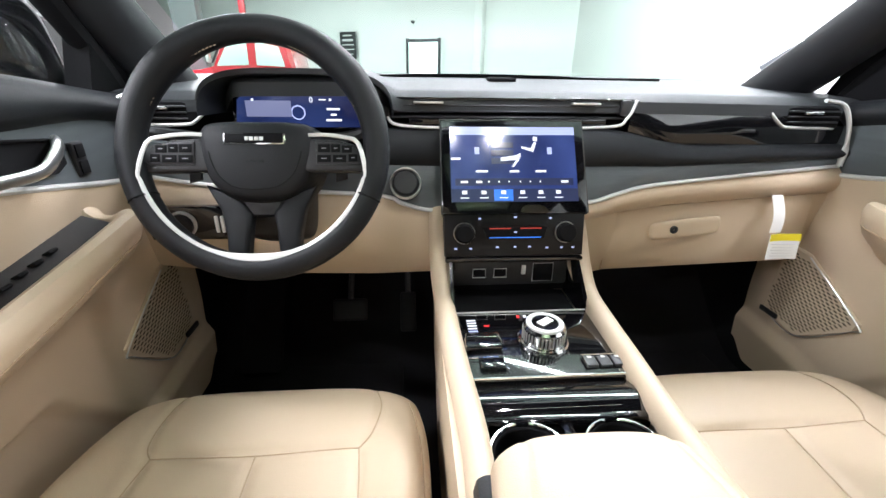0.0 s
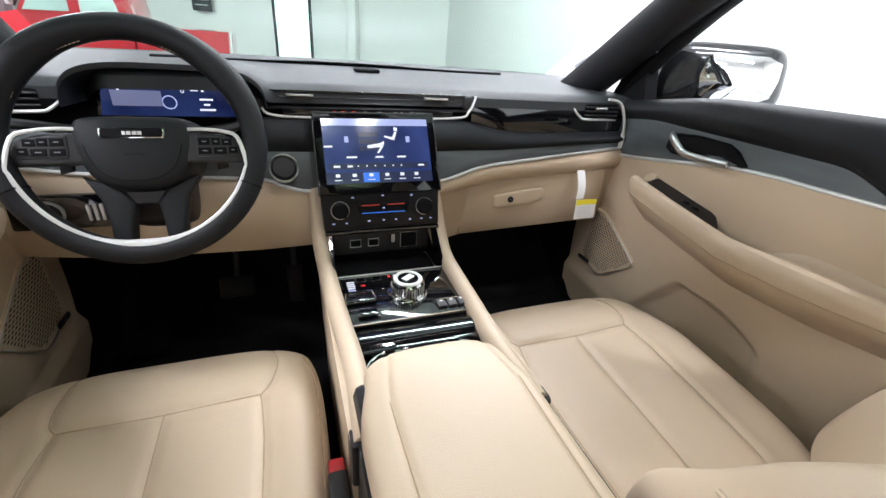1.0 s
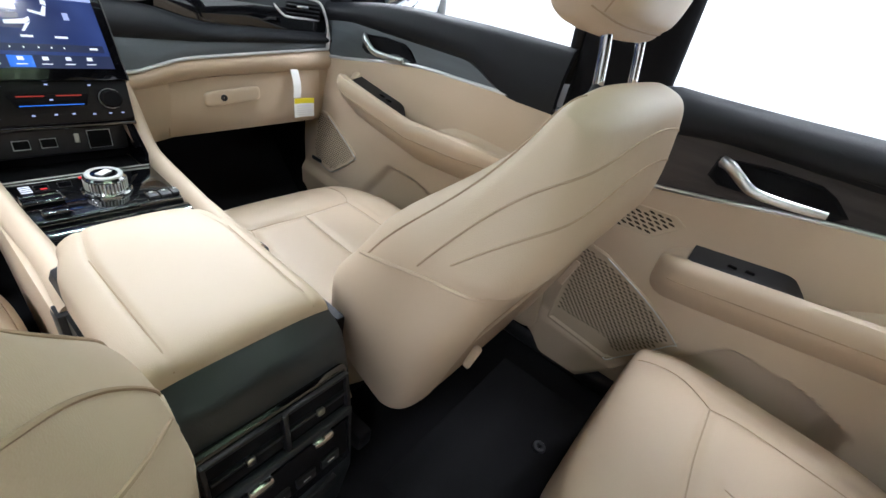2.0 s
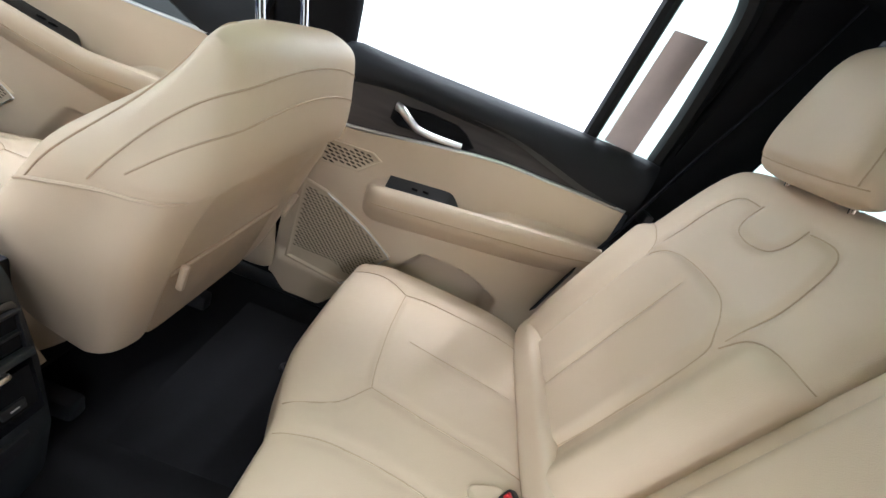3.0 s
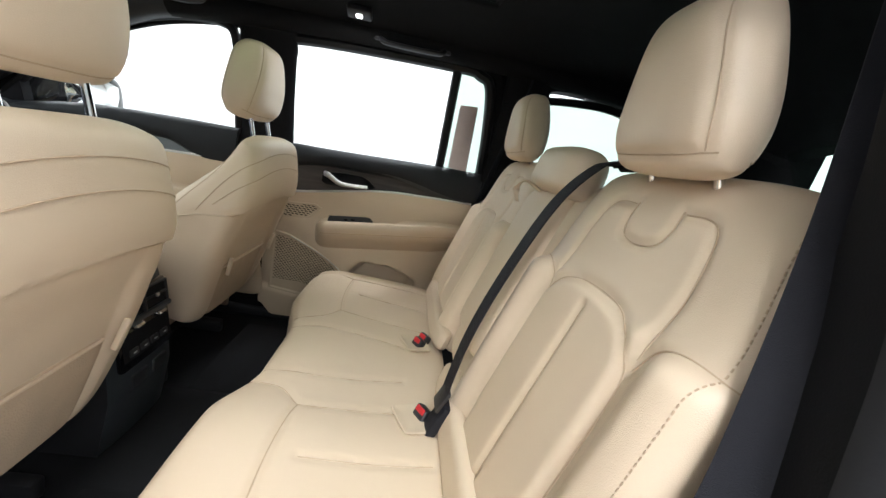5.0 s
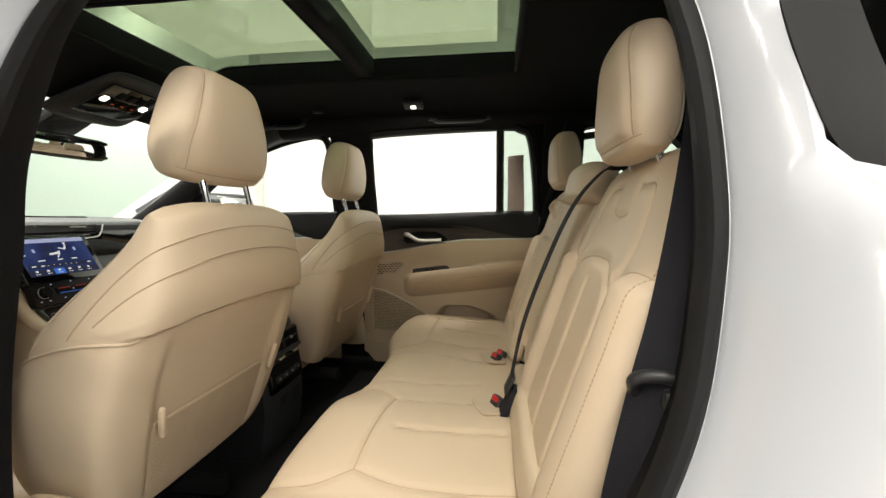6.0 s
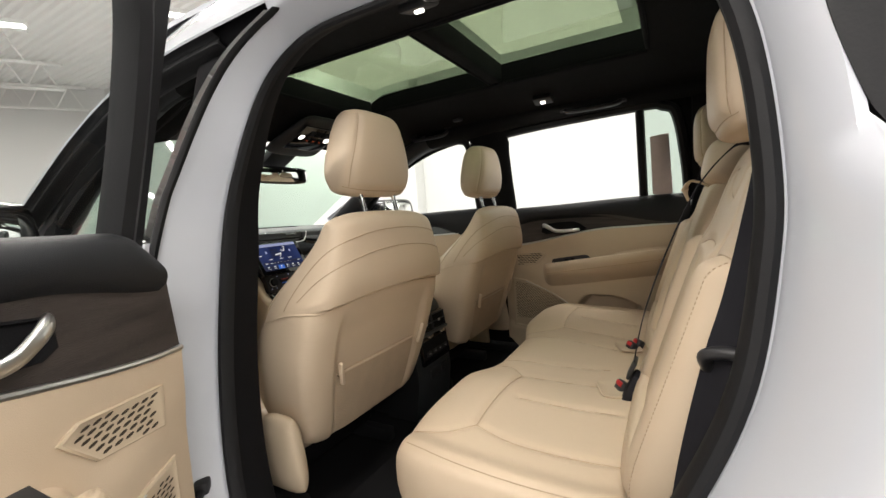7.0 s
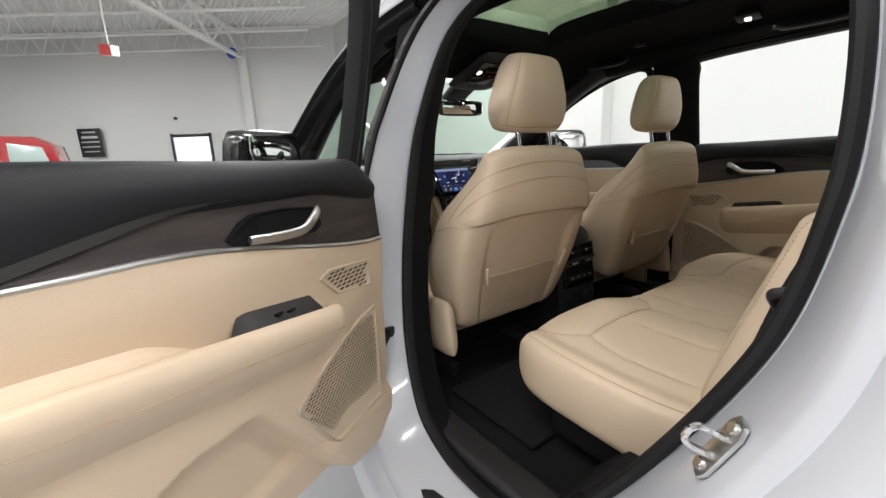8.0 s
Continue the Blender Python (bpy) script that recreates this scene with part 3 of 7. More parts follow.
part("striker_loop", tube(spline([sm @ Vector(c) for c in ((-0.014, 0, 0.0), (-0.015, 0, 0.022), (-0.012, 0, 0.034), (0.0, 0, 0.038), (0.012, 0, 0.034), (0.015, 0, 0.022), (0.014, 0, 0.0))], 5), 0.0042, 8), bright_chrome, st)
# door check link and plug on the pillar
part("check_link", tube(spline([(-0.80, -0.03, 0.684), (-0.85, -0.075, 0.682), (-0.905, -0.135, 0.676)], 5), 0.007, 8), black_plastic, jamb)
part("cable_plug", rbox(-0.845, -0.068, 0.686, 0.034, 0.026, 0.024, 0.006, 2, pose(0, 0, 0, 0, 0, 48)), black_plastic, jamb)

ROOF_EDGE = [(0.785, 1.13, 1.125), (0.768, 0.86, 1.262), (0.745, 0.575, 1.405), (0.722, 0.35, 1.498), (0.704, 0.14, 1.540), (0.70, -0.11, 1.552), (0.70, -0.45, 1.556), (0.70, -0.85, 1.552), (0.70, -1.3, 1.535), (0.68, -1.8, 1.46), (0.66, -2.15, 1.33)]
for side in (-1, 1):
    # rear quarter, glass and its black surround
    q = part("quarter_panel", surface(lambda a, b: (side * (0.795 + 0.10 * min(1.0, b / 0.22) ** 0.7 + 0.05 * math.sin(math.pi * min(1, b * 1.1)) - 0.10 * ease(0.6, 1, a)), -1.045 - 1.355 * a, 1.160 - 0.72 * b), 20, 14), white_paint, car)
    def qx(z):
        return side * (xs(z) + 0.066 * (1.0 if z < 1.1 else max(0.35, 1.0 - (z - 1.1) * 1.5)) + 0.003)
    rim_o = [(-1.0, 1.485), (-0.955, 1.475), (-0.926, 1.44), (-0.930, 1.36), (-0.939, 1.29), (-0.950, 1.238), (-0.966, 1.190), (-1.0, 1.163), (-1.1, 1.15), (-1.35, 1.15), (-1.60, 1.155), (-1.66, 1.18), (-1.63, 1.34), (-1.50, 1.47), (-1.36, 1.515), (-1.18, 1.51)]
    rim_i = [(-1.04, 1.465), (-1.01, 1.455), (-0.987, 1.43), (-0.991, 1.36), (-1.000, 1.295), (-1.012, 1.245), (-1.030, 1.210), (-1.065, 1.19), (-1.12, 1.183), (-1.35, 1.183), (-1.57, 1.185), (-1.61, 1.20), (-1.58, 1.33), (-1.47, 1.445), (-1.34, 1.485), (-1.18, 1.482)]
    so, si = [[(q.x, q.y) for q in spline([(a, b, 0) for a, b in l], 4, True)] for l in (rim_o, rim_i)]
    part("quarter_trim", loft([[(qx(z) - side * 0.02, y, z) for y, z in so], [(qx(z), y, z) for y, z in so], [(qx(z) + side * 0.002, y * 0.6 + y2 * 0.4, z * 0.6 + z2 * 0.4) for (y, z), (y2, z2) in zip(so, si)], [(qx(z) - side * 0.004, y, z) for y, z in si], [(qx(z) - side * 0.02, y, z) for y, z in si]], False), rubber, q, "black window surround")
    qg = part("quarter_glass", data_of([(qx(z) - side * 0.006, y, z) for y, z in si], [tuple(range(len(si)))]), dark_glass if side < 0 else quarter_green, q, smooth=False)
    qg.visible_shadow = False
    edge = spline([(side * x, y, z) for x, y, z in ROOF_EDGE], 6)
    def rail(a, b):
        k = a * (len(edge) - 1)
        i = min(int(k), len(edge) - 2)
        p = edge[i].lerp(edge[i + 1], k - i)
        return (p.x + (side * (0.635 + 0.100 * float(ease(0.50, 0.85, p.y))) - p.x) * b, p.y, p.z + (0.055 + 0.045 * float(ease(0.5, 0.2, p.y))) * b ** 0.8)
    part("roof_rail_panel", slab(rail, (side * -0.002, 0, -0.004), 60, 6), white_paint, car)
    ahead = [p for p in edge if p.y > -0.05]
    def channel(a, b):
        k = a * (len(ahead) - 1)
        i = min(int(k), len(ahead) - 2)
        p = ahead[i].lerp(ahead[i + 1], k - i)
        return (p.x - side * (0.003 + 0.040 * b + 0.008 * math.sin(3 * math.pi * b)), p.y - 0.012 * b, p.z - 0.004 - 0.046 * b)
    part("window_channel", slab(channel, (side * -0.004, 0, 0.004), 40, 14), rubber, car, "black window channel under the roof edge")
    part("front_wing", surface(lambda a, b: (side * (0.90 + 0.05 * math.sin(math.pi * b) - 0.14 * ease(0.55, 1, a)), 1.02 + 1.45 * a, (1.10 - 0.12 * a) - 0.66 * b), 16, 10), white_paint, car)
    part("sill_panel", rbox(side * 0.89, -0.05, 0.33, 0.10, 2.1, 0.14, 0.04, 3), black_plastic, car)
    for y in (1.75, -1.25):
        w = part("wheel", disc(frame_of((side * 0.74, y, 0.385), (0, 1, 0), (0, 0, side)), 0.385, 0.24, 48, 0.05), rubber, car)
        part("rim", disc(frame_of((side * 0.74, y, 0.385), (0, 1, 0), (0, 0, side)), 0.26, 0.245, 30, 0.03, 0.06), silver, w)
part("bonnet", surface(lambda a, b: (-0.88 + 1.76 * b, 1.08 + 1.38 * a, 1.10 - 0.10 * a + 0.05 * math.sin(math.pi * b) - 0.12 * ease(0.85, 1, a)), 16, 16), white_paint, car)
part("nose", slab(lambda a, b: (-0.86 + 1.72 * a, 2.44 + 0.06 * math.sin(math.pi * a), 0.9 - 0.62 * b), (0, -0.05, 0), 16, 6), white_paint, car)
part("tail", slab(lambda a, b: (-0.84 + 1.68 * a, -2.38 - 0.04 * math.sin(math.pi * a), 1.12 - 0.80 * b), (0, 0.05, 0), 16, 6), white_paint, car)
part("underbody", rbox(0, 0.05, 0.30, 1.56, 4.7, 0.10, 0.03), soft_black, car)
# roof skin around the glass
part("roof_skin", slab(lambda a, b: (-0.64 + 0.32 * b, 0.58 - 2.9 * a, 1.70 - 0.05 * ease(0.3, 0, b) - 0.10 * ease(0.75, 1, a) - 0.19 * ease(0.10, 0, a)), (0, 0, -0.012), 24, 6), white_paint, car)
part("roof_skin", slab(lambda a, b: (0.64 - 0.32 * b, 0.58 - 2.9 * a, 1.70 - 0.05 * ease(0.3, 0, b) - 0.10 * ease(0.75, 1, a) - 0.19 * ease(0.10, 0, a)), (0, 0, -0.012), 24, 6), white_paint, car)
part("roof_skin", slab(lambda a, b: (-0.32 + 0.64 * b, -0.80 - 1.52 * a, 1.70 - 0.10 * ease(0.5, 1, a)), (0, 0, -0.012), 12, 8), white_paint, car)
part("roof_skin", slab(lambda a, b: (-0.32 + 0.64 * b, 0.58 - 0.20 * a, 1.51 + 0.17 * ease(0, 1, a)), (0, 0, -0.012), 4, 8), white_paint, car)

# glass all round
ws = tagged(part("windscreen", slab(lambda a, b: ((-0.66 + 1.32 * a) * (1 - 0.10 * b), 1.20 - 0.64 * b + 0.05 * math.sin(math.pi * a), 1.13 + 0.335 * b), (0, 0.003, 0.004), 16, 12), green_glass, None), "clear greenish windscreen glass", "windscreen", kind="structure")
rw = tagged(part("rear_window", slab(lambda a, b: ((-0.55 + 1.10 * a) * (1 - 0.12 * b), -2.16 + 0.30 * b - 0.05 * math.sin(math.pi * a), 1.16 + 0.36 * b), (0, -0.003, 0.003), 12, 8), green_glass, None), "rear window glass with fine heating lines", "rear window", kind="structure")
for w in (ws, rw):
    w.visible_shadow = False


def sheet_mat():
    m = bpy.data.materials.new("cream_film")
    m.use_nodes = True
    nt = m.node_tree
    nt.nodes.remove(nt.nodes["Principled BSDF"])
    tl = nt.nodes.new("ShaderNodeBsdfTranslucent")
    tl.inputs["Color"].default_value = (0.93, 0.90, 0.88, 1)
    df = nt.nodes.new("ShaderNodeBsdfTransparent")
    mx = nt.nodes.new("ShaderNodeMixShader")
    mx.inputs[0].default_value = 0.03
    nt.links.new(tl.outputs[0], mx.inputs[1])
    nt.links.new(df.outputs[0], mx.inputs[2])
    nt.links.new(mx.outputs[0], nt.nodes["Material Output"].inputs[0])
    return m


film_mat = sheet_mat()


def inner_shell():
    """Pillars, head lining, sunroof and floor."""
    for side in (-1, 1):
        nm = "left" if side < 0 else "right"
        ap = thing("front_pillar", (side * 0.67, 0.9, 1.1), "black trimmed sloping windscreen pillar", "pillar", "pillars", "structure")
        pts = spline([(side * 0.735, 1.27, 0.97), (side * 0.70, 1.12, 1.06), (side * 0.675, 0.93, 1.17), (side * 0.66, 0.66, 1.345), (side * 0.635, 0.40, 1.475), (side * 0.615, 0.20, 1.525), (side * 0.61, -0.2, 1.55)], 6)
        part("cover", tube(pts, [0.062 - 0.02 * k / (len(pts) - 1) for k in range(len(pts))], 12, False, 0.75, (side * 0.5, 0, 1)), black_plastic, ap)
        rr = thing("roof_rail", (side * 0.62, -0.6, 1.54), "black roof side trim above the windows", "roof trim", "roof trims", "structure")
        pts = spline([(side * 0.615, 0.25, 1.522), (side * 0.61, -0.2, 1.555), (side * 0.61, -0.7, 1.563), (side * 0.61, -1.2, 1.545), (side * 0.59, -1.75, 1.48), (side * 0.57, -2.05, 1.38)], 6)
        part("cover", tube(pts, 0.048, 12, False, 0.8, (side * 0.5, 0, 1)), headlining, rr)
        part("outer_cover", tube([(p.x + side * 0.034, p.y, p.z + 0.006) for p in pts if p.y > -1.3], 0.034, 10), soft_black, rr)
        bp = thing("middle_pillar", (side * 0.70, -0.05, 0.45), "black trimmed middle door pillar with belt slot", "pillar", "pillars", "structure")
        b0 = -0.055 if side > 0 else 0.028
        rings = []
        for z, x, hy, hx in ((0.44, 0.775, 0.10, 0.03), (0.8, 0.755, 0.085, 0.03), (1.12, 0.735, 0.075, 0.03), (1.3, 0.70, 0.07, 0.028), (1.5, 0.645, 0.075, 0.028), (1.57, 0.61, 0.10, 0.03)):
            rings.append([(side * (x + math.cos(a) * hx), b0 + math.copysign(abs(math.sin(a)) ** 0.5, math.sin(a)) * (hy + (0.022 if side > 0 else 0.0)), z) for a in np.linspace(0, 2 * math.pi, 16, endpoint=False)])
        part("cover", loft(rings), soft_black, bp)
        cp = thing("rear_pillar", (side * 0.70, -1.0, 0.6), "black trimmed rear side pillar", "pillar", "pillars", "structure")
        part("cover", slab(lambda a, b: (side * (0.735 - 0.125 * ease(0.5, 1, b) - 0.02 * math.sin(math.pi * a)), (-0.895 if side > 0 else -0.925) - 0.16 * a, 0.45 + 1.10 * b), (side * (0.10 if side > 0 else 0.004), 0, 0), 6, 14), soft_black, cp)
        hole = [(q.x, q.y) for q in spline([(a, b, 0) for a, b in [(-1.05, 1.20), (-1.045, 1.34), (-1.05, 1.47), (-1.09, 1.520), (-1.22, 1.527), (-1.33, 1.520), (-1.44, 1.46), (-1.54, 1.35), (-1.60, 1.25), (-1.56, 1.20), (-1.30, 1.19)]], 4, True)]
        part("window_surround", loft([[(side * x, -1.30 + (y + 1.30) * f, 1.36 + (z - 1.36) * g) for y, z in hole] for x, f, g in ((0.70, 1.55 if side > 0 else 1.28, 1.6), (0.695, 1.03, 1.04), (0.70, 1.0, 1.0), (0.76, 0.99, 0.99))], False), soft_black, cp)
        part("boot_side", slab(lambda a, b: (side * (0.69 - 0.06 * a), -1.05 - 1.1 * a, 0.45 + 0.75 * b), (side * 0.03, 0, 0), 6, 6), soft_black, cp)
        part("corner_cover", slab(lambda a, b: (side * (0.68 - 0.07 * b - 0.13 * a), -1.58 - 0.50 * a + 0.16 * b * (1 - a), 1.15 + 0.46 * b), (side * 0.02, -0.02, 0), 6, 6), soft_black, cp)
    hl = thing("head_lining", (0, -0.5, 1.6), "black fabric head lining round the glass roof", "head lining", kind="structure")
    top = lambda x, y: 1.632 - 0.085 * (abs(x) / 0.62) ** 3 - 0.165 * float(ease(0.27, 0.62, y)) - 0.16 * float(ease(-1.2, -2.1, y))
    S0 = 0.292
    for x0, x1, y0, y1, nx, ny in ((-0.64, -S0, 0.56, -2.0, 8, 30), (S0, 0.64, 0.56, -2.0, 8, 30), (-S0, S0, -0.765, -2.0, 10, 14), (-S0, S0, 0.56, 0.36, 10, 4)):
        part("panel", slab(lambda a, b: (x0 + (x1 - x0) * b, y0 + (y1 - y0) * a, top(x0 + (x1 - x0) * b, y0 + (y1 - y0) * a)), (0, 0, 0.02), ny, nx), headlining, hl)
    sr = thing("sunroof", (0, -0.2, 1.63), "panoramic glass roof in two tinted panes with black cross bar", "sunroof", kind="structure")
    for y0, y1 in ((0.36, -0.215), (-0.265, -0.765)):
        g = part("pane", slab(lambda a, b: (-S0 - 0.03 + (2 * S0 + 0.06) * a, y0 + (y1 - y0) * b, 1.690 - 0.030 * float(ease(0.15, 0.5, y0 + (y1 - y0) * b))), (0, 0, 0.005), 6, 12), roof_glass, sr, "tinted glass pane")
    for y0, y1, x0, x1 in ((0.27, -0.18, -0.20, 0.21), (-0.30, -0.70, -0.24, 0.215)):
        part("protective_sheet", slab(lambda a, b: (x0 + (x1 - x0) * a, y0 + (y1 - y0) * b, 1.697 - 0.030 * float(ease(0.15, 0.5, y0 + (y1 - y0) * b))), (0, 0, 0.001), 4, 8), film_mat, sr, "pale translucent protective sheet")
    part("cross_bar", rbox(0, -0.24, 1.664, 2 * S0 + 0.06, 0.058, 0.076, 0.012, 3), soft_black, sr)
    part("cross_bar_rail", rbox(0, -0.224, 1.628, 2 * S0, 0.008, 0.012, 0.003), soft_black, sr)
    for sx in (-1, 1):
        part("side_rail", slab(lambda a, b: (sx * (S0 + 0.004), 0.36 - 1.125 * a, top(S0, 0.36 - 1.125 * a) - 0.004 + 0.075 * b), (sx * 0.012, 0, 0), 20, 2), soft_black, sr)
        part("edge_trim", tube([(sx * S0, 0.36 - 1.125 * k / 24, top(S0, 0.36 - 1.125 * k / 24) - 0.002) for k in range(25)], 0.008, 8), soft_black, sr)
    for y in (0.36, -0.765):
        part("end_rail", rbox(0, y, top(0, y) + 0.03, 2 * S0, 0.012, 0.075, 0.004), soft_black, sr)
        part("edge_trim", tube([(-S0 + 2 * S0 * k / 10, y, top(0, y) - 0.002) for k in range(11)], 0.008, 8), soft_black, sr)
    # floor with tunnel
    fl = thing("car_floor", (0, 0, 0.42), "black carpeted car floor with a low tunnel", "floor", kind="structure")
    def fz(x, y):
        return 0.415 + 0.05 * float(ease(0.22, 0.10, abs(x))) + 0.30 * float(ease(0.86, 1.25, y)) + 0.16 * float(ease(-0.52, -0.66, y))
    part("carpet", slab(lambda a, b: (-0.80 + 1.6 * a, 1.25 - 3.4 * b, fz(-0.80 + 1.6 * a, 1.25 - 3.4 * b)), (0, 0, -0.03), 34, 60), carpet, fl)
    part("bulkhead", slab(lambda a, b: (-0.80 + 1.6 * a, 1.22, 0.45 + 0.62 * b), (0, 0.03, 0), 6, 6), soft_black, fl)
    for side in (-1, 1):
        part("kick_panel", slab(lambda a, b: (side * (0.715 - 0.03 * a), 0.80 + 0.44 * a, 0.42 + 0.42 * b), (side * 0.02, 0, 0), 8, 6), soft_black, fl)
        part("sill_cover", rbox(side * 0.775, 0.0, 0.438, 0.085, 1.9, 0.05, 0.015, 3), black_plastic, fl)
    for x, y in ((0.40, -0.25), (-0.42, -0.24)):
        mt = thing("floor_mat", (x, y, 0.425), "black carpet floor mat with a round fixing", "floor mat", "floor mats")
        part("mat", rbox(x, y, 0.428, 0.46, 0.34, 0.014, 0.006, 2), carpet, mt)
        part("fixing", disc(pose(x + 0.06, y - 0.02, 0.434), 0.014, 0.008, 20, 0.002, 0.005), black_plastic, mt)
    for x in (-0.42, 0.42):
        mt = thing("floor_mat", (x, 0.72, 0.425), "black carpet floor mat in the front footwell", "floor mat", "floor mats")
        part("mat", rbox(x, 0.72, 0.430, 0.44, 0.46, 0.014, 0.006, 2), carpet, mt)


inner_shell()


# ---------- seats ----------
def headrest(t, x, y, z, w, h, d, tilt, posts, seam=True):
    """A headrest with two chrome posts under the thing t."""
    m = frame_of((x, y, z), (1, 0, 0), (0, -math.sin(radians(tilt)), math.cos(radians(tilt))))
    # the pose's z points to the front
    if (m.to_3x3() @ Vector((0, 0, 1))).y < 0:
        m = frame_of((x, y, z), (-1, 0, 0), (0, -math.sin(radians(tilt)), math.cos(radians(tilt))))
    pad = Pad(m, lambda v: w * (1.04 - 0.29 * ease(-0.6, 1.1, v)), h, lambda u, v: d * (1.0 + 0.12 * v), lambda u, v: d * (0.95 - 0.30 * ease(-0.2, 1, v)), p=4.2, q=2.5, corner=0.10, n=56,
              seams=[[(-0.86, -0.80), (-0.84, 0), (-0.80, 0.9)], [(0.86, -0.80), (0.84, 0), (0.80, 0.9)], [(-0.95, -0.82), (0.95, -0.82)]] if seam else (),
              back_seams=[[(-0.86, -0.80), (-0.84, 0), (-0.80, 0.9)], [(0.86, -0.80), (0.84, 0), (0.80, 0.9)], [(-0.95, -0.82), (0.95, -0.82)]] if seam else ())
    hr = part("headrest", pad.mesh(), leather, t, "tan leather headrest")
    pad.sew(hr)
    for s in (-1, 1):
        top, bot = posts
        part("headrest_post", tube(spline([(x + s * 0.066, y - 0.004, top), (x + s * 0.066, y - 0.016, (top + bot) / 2), (x + s * 0.066, y - 0.026, bot)], 4), 0.0062, 10), bright_chrome, hr)
    return hr


def front_seat(xc, driver=True):
    at = (xc, 0.2, 0.42)
    t = thing("front_seat", at, "tan leather front seat with headrest and map pocket" if driver else "tan leather front seat with headrest, beside the console", "car seat", "front seats")
    # cushion
    m = pose(xc, 0.305, 0.612, 3.5, 0, 0)
    so = -1 if driver else 1
    ul, ur = (-0.50, 0.60) if driver else (-0.61, 0.49)
    front_line = [(ul, 0.47), ((ul + ur) / 2, 0.455), (ur, 0.48)]
    pad = Pad(m, lambda v: 0.243 + 0.006 * v, 0.285, lambda u, v: 0.072 + 0.024 * ease(0.62, 0.9, np.abs(u)) * ease(0.75, 0.2, v) - 0.012 * ease(0.55, 1, v), lambda u, v: 0.06, p=6, q=3.2, corner=0.10, n=100,
              seams=[front_line, arc_uv([(ul, 0.47), (ul - 0.055, 0.55), (ul - 0.09, 0.78), (ul - 0.12, 0.97)], 4), arc_uv([(ur, 0.48), (ur + 0.07, 0.58), (ur + 0.12, 0.78), (ur + 0.10, 0.97)], 4), [(ul, 0.47), (ul - 0.05, 0.1), (ul - 0.04, -0.9)], [(ur, 0.48), (ur + 0.03, 0.1), (ur + 0.02, -0.9)], [((ul + ur) / 2, 0.455), ((ul + ur) / 2 - 0.01, -0.9)],
                     [(-0.93, 0.9), (-0.955, 0.3), (-0.95, -0.8)], [(0.93, 0.9), (0.955, 0.3), (0.95, -0.8)]])
    c = part("cushion", pad.mesh(), leather, t)
    pad.sew(c)
    part("seat_base", rbox(xc, 0.27, 0.52, 0.40, 0.40, 0.10, 0.03, 3), soft_black, t)
    for s in (-1, 1):
        part("side_cover", loft([[(xc + s * (0.222 + dx), y, z) for y, z in ((0.50, 0.58), (0.30, 0.60), (0.12, 0.61), (0.04, 0.60), (0.02, 0.57), (0.06, 0.54), (0.2, 0.50), (0.46, 0.53))] for dx in (-0.02, 0.004, 0.012, 0.012)]), tan_plastic, t)
        part("floor_rail", rbox(xc + s * 0.18, 0.27, 0.445, 0.035, 0.56, 0.045, 0.008), black_plastic, t)
    # backrest
    mb = frame_of((xc, -0.115, 0.890), (-1, 0, 0), (0, -0.135, 0.5))
    hw = lambda v: 0.236 + 0.034 * ease(-1.0, -0.05, v) - 0.054 * ease(0.15, 0.98, v)
    def bolster(u, v):
        mid = 0.030 + 0.050 * ease(0.95, -0.1, v)
        side = 0.026 + 0.108 * ease(0.90, -0.02, v) + 0.045 * ease(0.10, -0.45, v)
        return mid + (side - mid) * ease(0.50, 0.86, np.abs(u))
    def ledge_v(au):
        return 0.385 - 0.055 * au ** 3
    def rear(u, v):
        au = np.abs(u)
        step = ease(-0.030, 0.022, v - ledge_v(au))
        flank = ease(0.60, 0.72, au) * ease(0.34, 0.05, v)
        panel = 0.046 + 0.012 * flank + 0.006 * v + 0.010 * ease(0.0, 0.30, v)
        return panel + step * (0.076 - panel - 0.030 * ease(0.45, 1.0, v))
    bp = Pad(mb, hw, 0.284, bolster, rear, p=8.5, q=3.2, corner=0.085, n=132,
             seams=[[(-0.55, -0.9), (-0.56, 0.4), (-0.45, 0.62)], [(0.55, -0.9), (0.56, 0.4), (0.45, 0.62)], [(-0.45, 0.62), (0.45, 0.62)], [(0, -0.9), (0, 0.62)]], depth=0.0035, wide=0.005)
    me = bp.mesh()
    # below the ledge the hard shell stands in from the padded wrap, round the flanks too
    back_to = mb.inverted()
    for vtx in me.vertices:
        q = back_to @ vtx.co
        low = 1 - float(ease(-0.016, 0.016, q.y / 0.284 - 0.26 + 2.0 * q.z))
        behind = float(ease(0.085, 0.02, q.z)) * float(ease(-0.99, -0.90, q.y / 0.284))
        wide = float(ease(0.75, 0.97, abs(q.x) / float(hw(q.y / 0.284))))
        q.x *= 1 - 0.016 * low * behind * wide
        vtx.co = mb @ q
    tree = BVHTree.FromPolygons([v.co.copy() for v in me.vertices], [tuple(f.vertices) for f in me.polygons])
    def lay(pts, r, material, name="seam", whole=True):
        half = [Vector((xc - dx, y, z)) for dx, y, z in pts]
        runs = [half + [Vector((2 * xc - q.x, q.y, q.z)) for q in half[::-1] if abs(q.x - xc) > 0.01]] if whole else [half, [Vector((2 * xc - q.x, q.y, q.z)) for q in half]]
        for run in runs:
            on = []
            line = [tree.find_nearest(q)[0] for q in spline(run, 8)]
            for step in range(120):
                line = [line[0]] + [(a + c + b * 2) / 4 for a, b, c in zip(line[:-2], line[1:-1], line[2:])] + [line[-1]]
